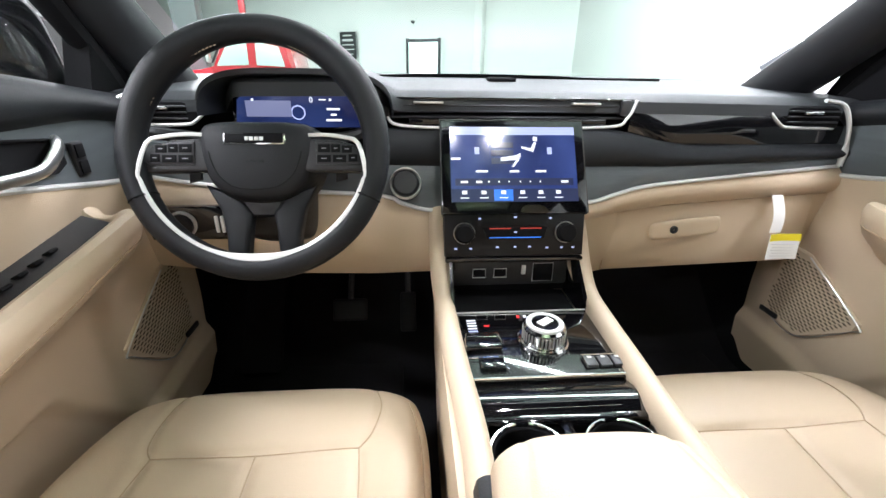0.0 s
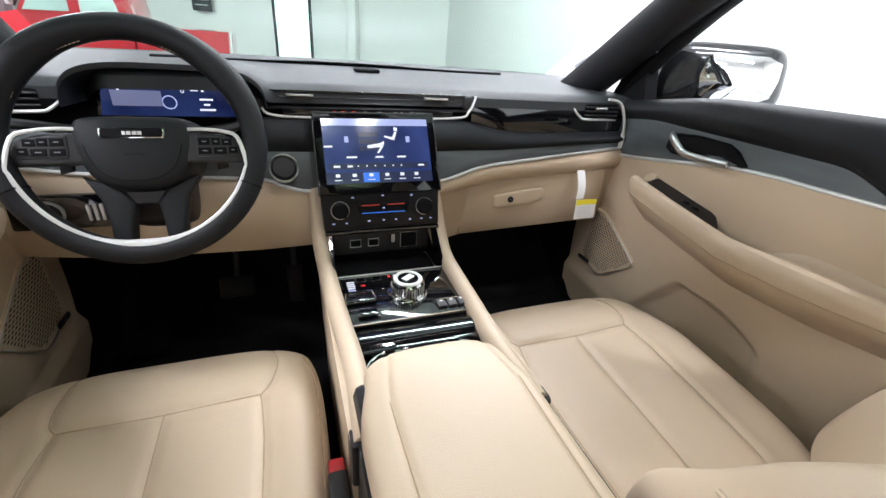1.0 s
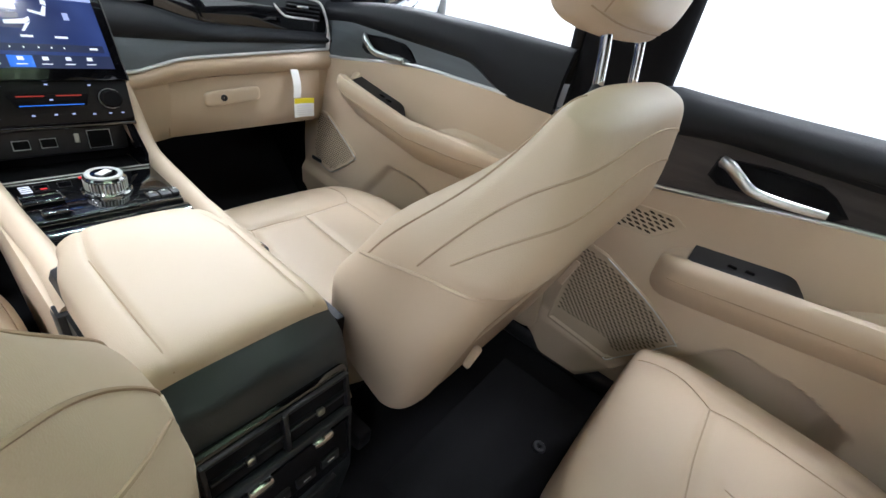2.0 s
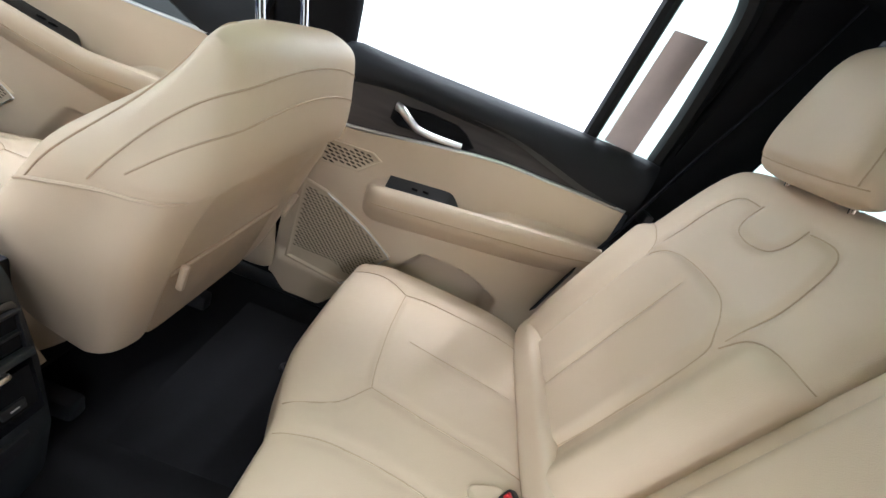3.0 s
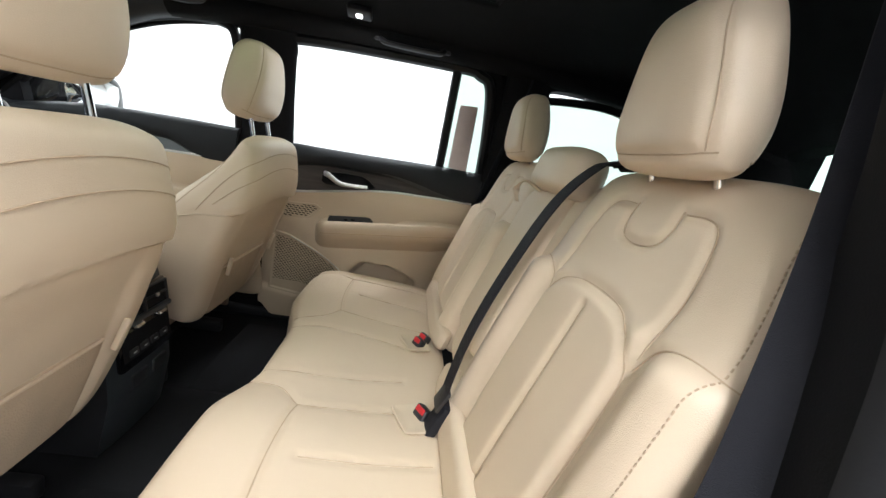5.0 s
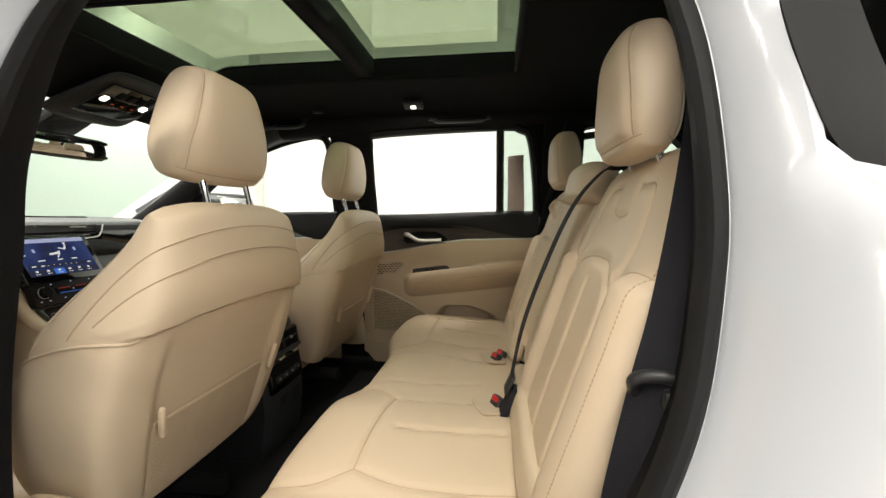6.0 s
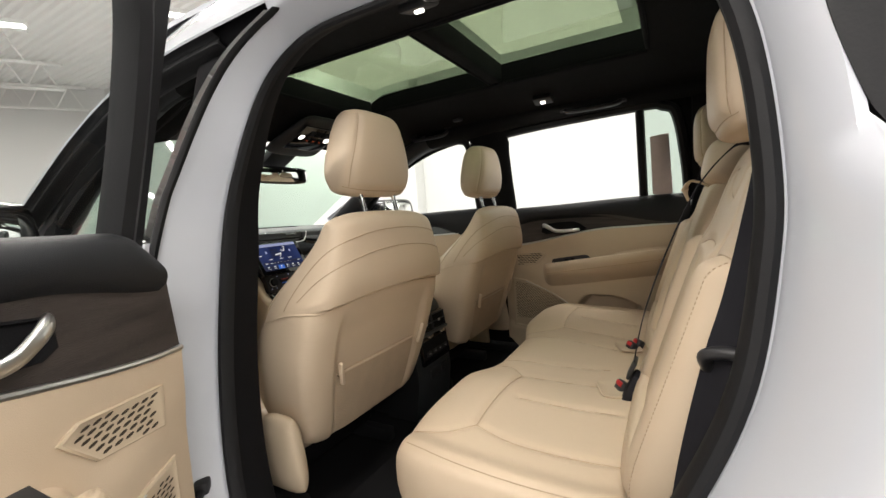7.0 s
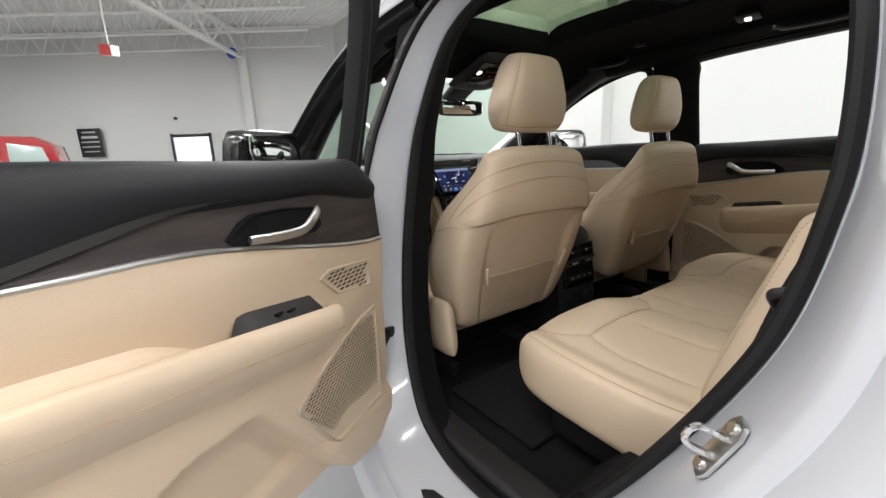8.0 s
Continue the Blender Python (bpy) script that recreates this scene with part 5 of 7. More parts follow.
        part("switch_tip", rbox(q.x - side * 0.002, q.y, q.z + 0.0040, 0.004, 0.008, 0.0012, 0.0005, 1, pose(0, 0, 0, 0, side * 28, 0)), silver, pn)
    if not is_front:
        # pale bevel between sill and wood
        def bevel(a, b):
            y = -0.46 - 0.38 * a
            z1 = 1.098 - 0.050 * float(ease(-0.52, -0.84, y))
            return (side * (X0 - 0.013 + 0.004 * b), y + dy, z1 + 0.001 - (0.014 * min(1.0, a * 2.2)) * b)
        part("bevel_strip", slab(bevel, (side * 0.004, 0, 0), 24, 3), bevel_grey, t)
    # speakers
    SPK = [(-0.125, 0.805), (-0.19, 0.795), (-0.30, 0.745), (-0.385, 0.69), (-0.378, 0.672), (-0.30, 0.566), (-0.28, 0.556), (-0.125, 0.575)] if not is_front else [(-0.13, 0.80), (-0.19, 0.795), (-0.325, 0.712), (-0.32, 0.69), (-0.215, 0.608), (-0.12, 0.628)]
    cz = sum(p[1] for p in SPK) / len(SPK)
    cy = sum(p[0] for p in SPK) / len(SPK)
    def rim(f, out):
        return [place(cy + (y - cy) * f, cz + (z - cz) * f, out) for y, z in SPK]
    rg = [rim(1.05, -0.004), rim(1.04, 0.003), rim(1.0, 0.0055), rim(0.95, 0.0035), rim(0.5, 0.0040)]
    sk = part("speaker_grille", loft(rg), tan_plastic, t, "tan perforated loudspeaker grille")
    part("grille_edge", tube([place(y, z, 0.007) for y, z in [(p.x, p.y) for p in spline([(a, b, 0) for a, b in SPK[1:7]], 5)]], 0.0015, 6), chrome, sk)
    inner = [(cy + (y - cy) * 0.92, cz + (z - cz) * 0.90) for y, z in SPK]
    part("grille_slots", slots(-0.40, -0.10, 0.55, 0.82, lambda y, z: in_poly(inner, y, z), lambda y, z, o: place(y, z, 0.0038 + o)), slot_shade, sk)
    if not is_front:
        TW = [(-0.135, 0.925), (-0.265, 0.935), (-0.288, 0.922), (-0.245, 0.880), (-0.14, 0.868)]
        tcy, tcz = -0.21, 0.905
        tw = part("tweeter_grille", loft([[place(tcy + (y - tcy) * f, tcz + (z - tcz) * f, o) for y, z in TW] for f, o in ((1.08, -0.004), (1.06, 0.002), (1.0, 0.0035), (0.92, 0.0018), (0.4, 0.0020))]), tan_plastic, t)
        ti = [(tcy + (y - tcy) * 0.80, tcz + (z - tcz) * 0.80) for y, z in TW]
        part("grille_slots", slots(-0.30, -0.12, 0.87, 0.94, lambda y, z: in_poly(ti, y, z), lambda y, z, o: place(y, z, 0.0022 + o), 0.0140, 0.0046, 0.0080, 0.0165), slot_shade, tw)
    else:
        if side < 0:
            ls = part("lock_switch", rbox(side * (X0 - 0.004), -0.292 + dy, 1.030, 0.010, 0.024, 0.050, 0.003), black_plastic, t)
            for z in (1.018, 1.042):
                part("switch_key", rbox(side * (X0 - 0.0095), -0.292 + dy, z, 0.003, 0.016, 0.019, 0.001), soft_black, ls)
        part("logo_plate", rbox(side * (X0 - 0.010), -0.145 + dy, 0.628, 0.006, 0.05, 0.012, 0.002), black_plastic, t)
    # outer skin and the door's thick edge
    zs = 1.13
    part("outer_skin", slab(lambda a, b: (side * (0.905 + 0.035 * math.sin(math.pi * min(1, 1.1 * b)) - 0.012), yf + 0.075 + (yr - 0.05 - yf - 0.075) * a + dy + (0.10 * float(ease(0.5, 1, b)) * a if not is_front else 0), zs - 0.66 * b), (side * -0.012, 0, 0), 16, 14), white_paint, t, "white painted outer skin")
    part("edge_panel", slab(lambda a, b: (side * (0.735 + 0.165 * a), yf + 0.012 + 0.05 * a + dy, 0.50 + 0.60 * b), (0, -0.02, 0), 5, 10), white_paint, t)
    part("door_core", rbox(side * 0.828, (yf + yr) / 2 + dy + 0.03, 0.80, 0.08, abs(yr - yf) - 0.16, 0.56, 0.03), soft_black, t)
    # window frame and glass
    if not is_front:
        W = [(-0.124, 1.115), (-0.120, 1.30), (-0.132, 1.46), (-0.17, 1.505), (-0.70, 1.522), (-0.80, 1.51), (-0.845, 1.47), (-0.872, 1.30), (-0.882, 1.155)]
    else:
        W = [(-0.915, 1.10), (-0.915, 1.30), (-0.91, 1.46), (-0.86, 1.505), (-0.70, 1.493), (-0.55, 1.445), (-0.35, 1.33), (-0.16, 1.19), (-0.06, 1.095)]
    tilt = lambda z: 0.745 - (z - 1.15) * 0.24
    wf = spline([(a, b, 0) for a, b in W], 6)
    part("window_frame", tube([(side * (tilt(p.y) - 0.004), p.x + dy, p.y) for p in wf], 0.020 if not is_front else 0.016, 8, False, 1.3, (1, 0, 0)), rubber, t, "black window frame")
    if side > 0 and not is_front:
        # outer flange behind the rear corner of the frame
        part("frame_flange", tube([(side * (tilt(p.y) + 0.020), p.x + dy - 0.040, p.y + (0.030 if p.y > 1.45 else 0.0)) for p in wf if p.x < -0.66], 0.034, 8, False, 1.0, (1, 0, 0)), soft_black, t)
    if not is_front:
        # the wide black front post of the frame
        part("frame_post", slab(lambda a, b: (side * (tilt(1.09 + 0.42 * b) - 0.015 + 0.035 * a), -0.118 + 0.080 * a + 0.010 * b + dy, 1.09 + 0.43 * b), (side * 0.02, 0, 0), 5, 10), soft_black, t)
        part("divider", tube([(side * (tilt(1.14) - 0.006), -0.716 + dy, 1.14), (side * (tilt(1.52) - 0.006), -0.714 + dy, 1.525)], 0.017, 8, False, 1.0), rubber, t)
        stk = part("sticker", prism([(-0.750, 1.20), (-0.825, 1.195), (-0.815, 1.445), (-0.748, 1.44)], frame_of((side * 0.745, 0, -0.0), (0, 1, 0), (-side * 0.24, 0, 1)), 0.001, 0), stick_brown, t, "faded brown window sticker")
        for v in stk.data.vertices:
            v.co.x = side * (tilt(v.co.z) - 0.008)
    cut = [(W, clear_glass, "clear side window glass")] if is_front else [(W[:5] + [(-0.721, 1.5215), (-0.721, 1.145)], clear_glass, "clear side window glass"), ([(-0.721, 1.145), (-0.721, 1.5215)] + W[5:], quarter_green, "small fixed rear window glass")]
    for poly, gm, lb in cut:
        pane = part("pane", data_of([(side * tilt(z), y + dy, z) for y, z in poly], [tuple(range(len(poly)))]), gm, t, lb, smooth=False)
        pane.visible_shadow = False
    if is_front:
        SAIL = [(-0.015, 1.070), (-0.175, 1.100), (-0.172, 1.232), (-0.10, 1.185)]
        part("corner_panel", loft([[(side * (tilt(z) + o), y + dy, z) for y, z in SAIL] for o in (-0.022, -0.020, 0.016, 0.018)]), soft_black, t, "black corner panel behind the mirror")
        mir = part("door_mirror", Pad(frame_of((side * 0.945, 0.770, 1.188), (side, -0.42, 0), (0, 0, 1)), lambda v: 0.163 - 0.012 * v, 0.082, lambda u, v: 0.055, lambda u, v: 0.055, p=4, q=2.4, n=36).mesh(), black_paint, t, "black door mirror housing")
        part("mirror_arm", tube([(side * 0.80, 0.84, 1.12), (side * 0.90, 0.82, 1.13), (side * 0.96, 0.81, 1.15)], 0.03, 8), black_paint, mir)
        mg = [(-0.085, -0.046), (-0.093, 0.0), (-0.088, 0.048), (-0.06, 0.056), (0.06, 0.054), (0.096, 0.040), (0.10, 0.0), (0.092, -0.042), (0.06, -0.056), (-0.06, -0.056)]
        part("mirror_glass", prism(mg, frame_of((side * 0.934, 0.713, 1.188), (1, side * -0.50, 0), (0, 0.06, 1)), 0.006, 0.001), mirror_glass, mir, "mirror glass")
    return t


# dark brown of the grille slot discs, standing for the shade in the holes
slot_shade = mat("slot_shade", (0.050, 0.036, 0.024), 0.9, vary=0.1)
bevel_grey = mat("satin_grey_trim", (0.040, 0.039, 0.037), 0.42, vary=0.08)
stick_brown = mat("faded_sticker", (0.55, 0.47, 0.44), 0.6, vary=0.10, scale=40)
side_door(1, 0.0, -0.085, -0.865, brown_wood, False, "rear door with tan trim and dark wood band, closed")
ld = side_door(-1, 0.0, -0.085, -0.865, brown_wood, False, "rear door with tan trim and dark wood band, wide open")
ld.rotation_euler = (0, 0, radians(-62))
side_door(1, 0.968, -0.06, -0.925, grey_wood, True, "front door with tan trim and grey wood band, closed", 0.02)
fd = side_door(-1, 0.968, -0.06, -0.925, grey_wood, True, "front door with tan trim and grey wood band, closed", 0.02)
fd.location.x += 0.035


# ---------- dashboard ----------
def lerp(pts, x):
    """Values between the rows (x, a, b, ...) of a table."""
    xs_ = [p[0] for p in pts]
    return [float(np.interp(x, xs_, [p[k] for p in pts])) for k in range(1, len(pts[0]))]


def band(x0, x1, top, bot, bulge=0.0, n=60, m=8, thick=0.02):
    """A strip across the dash between two tables of (x, y, z), rolled out by bulge."""
    def fn(a, b):
        x = x0 + (x1 - x0) * a
        (ya, za), (yb, zb) = lerp(top, x), lerp(bot, x)
        k = math.sin(math.pi * b)
        return (x, ya + (yb - ya) * b - bulge * k ** 0.7, za + (zb - za) * b)
    return slab(fn, (0, thick, 0), n, m)


row_red = glow("red_marker", (1.0, 0.06, 0.04), 0.8)
row_white = glow("white_marker", (0.9, 0.95, 1.0), 0.35)
print_grey = mat("grey_print", (0.20, 0.20, 0.21), 0.6, vary=0.05)


def dashboard():
    t = thing("dashboard", (0, 0.95, 0.75), "black topped dashboard with grey wood band and tan lower half", "dashboard")
    def hood(x):
        return float(ease(-0.50, -0.43, x) * ease(-0.185, -0.255, x))
    def top(a, b):
        x = -0.735 + 1.47 * a
        yr, yf = 0.795 + 0.03 * float(ease(0.4, 0.72, abs(x))) - 0.085 * hood(x), 1.22
        y = yr + (yf - yr) * b
        z = 1.122 + 0.026 * (b ** 0.8) - 0.008 * (abs(x) / 0.7) ** 2
        z += 0.030 * hood(x) * float(ease(1.06, 0.80, y))
        z -= 0.012 * float(ease(0.05, 0.0, b))
        return (x, y, z)
    part("top_pad", slab(top, (0, 0, -0.02), 110, 26), dash_skin, t, "grained black dash top")
    part("demister_slot", rbox(0.0, 1.10, 1.1415, 0.9, 0.02, 0.006, 0.002), soft_black, t)
    part("sensor_pod", rbox(0.03, 1.0, 1.140, 0.06, 0.04, 0.008, 0.003, 2), soft_black, t)
    # backing behind everything
    part("core", rbox(0, 1.02, 0.97, 1.42, 0.34, 0.26, 0.03, 2), soft_black, t)
    L = lambda *r: list(r)
    lip_t = L((-0.72, 0.815, 1.105), (-0.5, 0.79, 1.112), (0.5, 0.79, 1.112), (0.72, 0.82, 1.105))
    # vents in the middle
    v_t = L((-0.24, 0.792, 1.112), (0.26, 0.792, 1.112))
    v_b = L((-0.24, 0.80, 1.070), (0.26, 0.80, 1.070))
    part("vent_recess", band(-0.235, 0.255, L((-0.24, 0.825, 1.112), (0.26, 0.825, 1.112)), L((-0.24, 0.825, 1.068), (0.26, 0.825, 1.068)), 0, 4, 4), soft_black, t)
    for z in (1.102, 1.092, 1.082):
        part("vent_vane", rbox(0.005, 0.805, z, 0.44, 0.022, 0.0035, 0.001, 1, pose(0, 0, 0, 12, 0, 0)), black_plastic, t)
    for x in (-0.14, 0.145):
        part("vent_slider", rbox(x, 0.789, 1.1055, 0.052, 0.012, 0.0034, 0.001, 2), chrome, t)
    part("vent_bar", rbox(0.005, 0.797, 1.112, 0.46, 0.01, 0.004, 0.001), piano, t)
    part("vent_surround", tube(spline([(-0.235, 0.79, 1.113), (-0.215, 0.785, 1.085), (-0.18, 0.783, 1.066), (0.0, 0.783, 1.064), (0.19, 0.783, 1.066), (0.225, 0.785, 1.082), (0.24, 0.79, 1.112)], 8), 0.0027, 8), silver, t, "thin silver vent surround")
    row = part("marker_strip", rbox(0.005, 0.792, 1.0745, 0.36, 0.016, 0.010, 0.002, 2), piano, t, "gloss black strip below the vents")
    for i, x in enumerate((-0.075, -0.058, -0.036, -0.012, 0.018, 0.052, 0.066, 0.088)):
        part("lamp_mark", rbox(x, 0.7835, 1.0755, 0.008 if i % 3 else 0.005, 0.0012, 0.0026, 0.0004, 1), row_red if i < 3 else row_white, row)
    part("vent_end", rbox(0.222, 0.797, 1.098, 0.022, 0.022, 0.030, 0.006, 2), black_plastic, t)
    part("vent_end", rbox(-0.222, 0.795, 1.095, 0.03, 0.03, 0.036, 0.008, 2), black_plastic, t)
    for i in range(9):
        k = part("toggle_key", rbox(-0.085 + 0.024 * i, 0.780, 1.0925, 0.019, 0.008, 0.007, 0.002), piano, t)
        k.location = (0, -0.004, -0.0245)
    part("hazard_mark", rbox(-0.064, 0.770, 1.068, 0.008, 0.006, 0.006, 0.001), red_glow, t)
    for x in (-0.03, 0.03, 0.062, 0.1):
        part("toggle_mark", rbox(x, 0.771, 1.068, 0.005, 0.004, 0.003, 0.001), silver, t)
    # gloss panel on the right, its end vent
    part("gloss_panel", band(0.235, 0.71, L((0.235, 0.80, 1.108), (0.45, 0.805, 1.108), (0.72, 0.835, 1.100)), L((0.235, 0.795, 1.050), (0.33, 0.79, 1.036), (0.5, 0.80, 1.032), (0.72, 0.825, 1.030)), 0.004, 30, 8), piano, t, "piano black trim panel")
    for s, nm in ((1, "end_vent"), (-1, "end_vent")):
        y0 = 0.80
        e = part(nm, prism([(0.53, 1.102), (0.70, 1.100), (0.712, 1.085), (0.708, 1.062), (0.585, 1.068), (0.565, 1.080)], frame_of((0, 0.835, 0), (1, 0, 0), (0, 0, 1)) if s > 0 else frame_of((0, 0.835, 0), (1, 0, 0), (0, 0, 1)), 0.025, 0.003), soft_black, t)
        if s < 0:
            for v in e.data.vertices:
                v.co.x *= -1
        for z in (1.094, 1.084, 1.074):
            part("vane", rbox(s * 0.645, 0.812, z, 0.11, 0.018, 0.003, 0.001, 1), black_plastic, e)
        part("slider", rbox(s * 0.635, 0.800, 1.092, 0.04, 0.010, 0.006, 0.002), bright_chrome, e)
        part("surround", tube(spline([(s * 0.525, 0.812, 1.108), (s * 0.545, 0.808, 1.095), (s * 0.575, 0.805, 1.070), (s * 0.60, 0.805, 1.064), (s * 0.705, 0.815, 1.062)], 6), 0.0030, 8), silver, e)
        for o in (e, *e.children):
            o.data.transform(Matrix.Diagonal((0.95, 1, 1, 1)))
        part("end_strip", tube(spline([(s * 0.632, 0.812, 1.114), (s * 0.664, 0.804, 1.107), (s * 0.682, 0.798, 1.075), (s * 0.690, 0.793, 1.032), (s * 0.686, 0.789, 0.992)], 6), 0.0062, 8, False, 0.6), silver, e, "broad silver end strip")
    # soft roll, wood band, silver line, tan lower dash: right and left
    part("soft_roll", band(0.12, 0.70, L((0.12, 0.782, 1.062), (0.22, 0.782, 1.058), (0.30, 0.785, 1.040), (0.36, 0.79, 1.032), (0.72, 0.815, 1.030)), L((0.12, 0.765, 0.995), (0.30, 0.768, 0.995), (0.72, 0.80, 1.006)), 0.018, 50, 12), black_leather, t)
    part("wood_band", band(0.11, 0.70, L((0.11, 0.762, 0.998), (0.30, 0.766, 0.998), (0.72, 0.80, 1.008)), L((0.11, 0.730, 0.940), (0.17, 0.735, 0.942), (0.21, 0.748, 0.950), (0.26, 0.758, 0.960), (0.34, 0.765, 0.968), (0.72, 0.798, 0.991)), 0.004, 50, 8), grey_wood, t, "grey open-pore wood band")
    sl = [(0.115, 0.727, 0.939), (0.16, 0.731, 0.940), (0.21, 0.744, 0.950), (0.26, 0.754, 0.960), (0.34, 0.761, 0.968), (0.5, 0.775, 0.979), (0.69, 0.793, 0.991)]
    part("silver_line", tube(spline(sl, 6), 0.0040, 8), silver, t)
    part("lower_roll", band(0.13, 0.70, L((0.13, 0.735, 0.936), (0.17, 0.737, 0.938), (0.21, 0.748, 0.947), (0.26, 0.758, 0.957), (0.34, 0.765, 0.964), (0.72, 0.797, 0.988)), L((0.13, 0.735, 0.895), (0.24, 0.775, 0.905), (0.34, 0.785, 0.915), (0.72, 0.80, 0.935)), 0.016, 50, 10), leather, t, "tan leather dash roll")
    # glove box
    gb = part("glove_box", band(0.225, 0.665, L((0.22, 0.785, 0.905), (0.67, 0.80, 0.932)), L((0.22, 0.80, 0.765), (0.67, 0.81, 0.775)), 0.012, 30, 12), tan_plastic, t, "tan glove box lid")
    part("gap", tube([(0.228, 0.782, 0.905), (0.228, 0.790, 0.77)], 0.002, 5), stitch, gb)
    part("latch", Pad(frame_of((0.385, 0.776, 0.868), (1, 0, 0.1), (0, 0, 1)), lambda v: 0.075 + 0 * v, 0.020, lambda u, v: 0.006, lambda u, v: 0.004, n=22, p=4).mesh(), tan_plastic, gb)
    part("key_cylinder", disc(frame_of((0.358, 0.772, 0.867), (1, 0, 0), (0, 0, 1)), 0.008, 0.006, 18, 0.001, 0.002), black_plastic, gb)
    part("lower_filler", band(0.125, 0.235, L((0.125, 0.738, 0.925), (0.235, 0.776, 0.915)), L((0.125, 0.755, 0.765), (0.235, 0.80, 0.765)), 0.008, 12, 10), tan_plastic, t)
    part("side_filler", band(0.63, 0.73, L((0.63, 0.80, 0.985), (0.73, 0.80, 0.99)), L((0.63, 0.83, 0.77), (0.73, 0.83, 0.77)), 0.01, 6, 10), tan_plastic, t)
    part("under_shelf", rbox(0.45, 0.975, 0.772, 0.52, 0.26, 0.02, 0.006), soft_black, t)
    # left side
    part("wood_band", band(-0.70, -0.115, L((-0.70, 0.80, 1.04), (-0.5, 0.775, 1.03), (-0.24, 0.770, 1.005), (-0.115, 0.765, 0.998)), L((-0.70, 0.79, 0.985), (-0.5, 0.765, 0.965), (-0.24, 0.757, 0.950), (-0.19, 0.745, 0.938), (-0.15, 0.732, 0.930), (-0.115, 0.728, 0.930)), 0.004, 50, 8), grey_wood, t, "grey open-pore wood band")
    part("silver_line", tube(spline([(-0.115, 0.724, 0.928), (-0.15, 0.728, 0.929), (-0.19, 0.741, 0.937), (-0.24, 0.753, 0.949), (-0.5, 0.761, 0.964), (-0.69, 0.786, 0.985)], 6), 0.0040, 8), silver, t)
    part("soft_roll", band(-0.24, -0.11, L((-0.24, 0.785, 1.06), (-0.11, 0.785, 1.06)), L((-0.24, 0.768, 1.0), (-0.11, 0.765, 0.998)), 0.014, 14, 8), black_leather, t)
    part("lower_panel", band(-0.70, -0.12, L((-0.70, 0.79, 0.983), (-0.5, 0.765, 0.962), (-0.24, 0.757, 0.947), (-0.19, 0.745, 0.934), (-0.12, 0.732, 0.928)), L((-0.70, 0.80, 0.80), (-0.5, 0.77, 0.79), (-0.25, 0.765, 0.785), (-0.12, 0.76, 0.79)), 0.020, 50, 14), tan_plastic, t, "tan lower dash panel")
    part("under_shelf", rbox(-0.43, 0.955, 0.792, 0.56, 0.28, 0.02, 0.006), soft_black, t)
    part("column_cover", Pad(frame_of((-0.382, 0.70, 0.965), (1, 0, 0), (0, 0.35, 0.9)), lambda v: 0.052 + 0 * v, 0.075, lambda u, v: 0.06, lambda u, v: 0.05, n=26).mesh(), black_plastic, t)
    # light switch panel
    lp = part("switch_panel", rbox(-0.545, 0.742, 0.905, 0.165, 0.02, 0.062, 0.006, 2, pose(0, 0, 0, -8, 0, 0)), piano, t)
    part("rotary_switch", disc(frame_of((-0.570, 0.734, 0.905), (1, 0, 0), (0, 0, 1)), 0.019, 0.014, 24, 0.003), black_plastic, lp)
    part("rotary_ring", disc(frame_of((-0.570, 0.733, 0.905), (1, 0, 0), (0, 0, 1)), 0.024, 0.008, 24, 0.002, 0.020), silver, lp)
    for i in range(3):
        part("dimmer_rib", rbox(-0.512 + 0.010 * i, 0.730, 0.905, 0.005, 0.006, 0.03, 0.001), silver, lp)
    # start button
    sb = part("start_button", disc(frame_of((-0.182, 0.742, 0.972), (1, 0, 0.0), (0, 0.5, 1)), 0.0225, 0.014, 28, 0.003), black_plastic, t, "round push-to-start button")
    part("button_ring", disc(frame_of((-0.182, 0.740, 0.972), (1, 0, 0), (0, 0.5, 1)), 0.0275, 0.014, 32, 0.002, 0.0245), chrome, sb)
    # instrument hood
    def hd(a, b):
        ang = math.pi * (0.02 + 0.96 * a)
        x = -0.345 - math.copysign(abs(math.cos(ang)) ** 0.55, math.cos(ang)) * (0.135 + 0.012 * b)
        z = 1.072 + abs(math.sin(ang)) ** 0.55 * (0.058 + 0.020 * b) + 0.0
        return (x, 0.845 - 0.145 * b, z)
    part("cluster_hood", slab(hd, (0, 0, 0.008), 40, 10), dash_skin, t, "black cowl over the instruments")
    cl = part("instrument_display", prism([(-0.475, 1.060), (-0.235, 1.060), (-0.232, 1.112), (-0.245, 1.120), (-0.458, 1.120), (-0.468, 1.112)], frame_of((0, 0.80, 0), (1, 0, 0), (0, 0, 1)), 0.02, 0.003), piano, t, "digital instrument display, lit")
    part("display", prism([(-0.468, 1.064), (-0.242, 1.064), (-0.240, 1.108), (-0.25, 1.115), (-0.452, 1.115), (-0.46, 1.108)], frame_of((0, 0.7785, 0), (1, 0, 0), (0, 0, 1)), 0.001, 0), cluster_glow, cl)
    return t


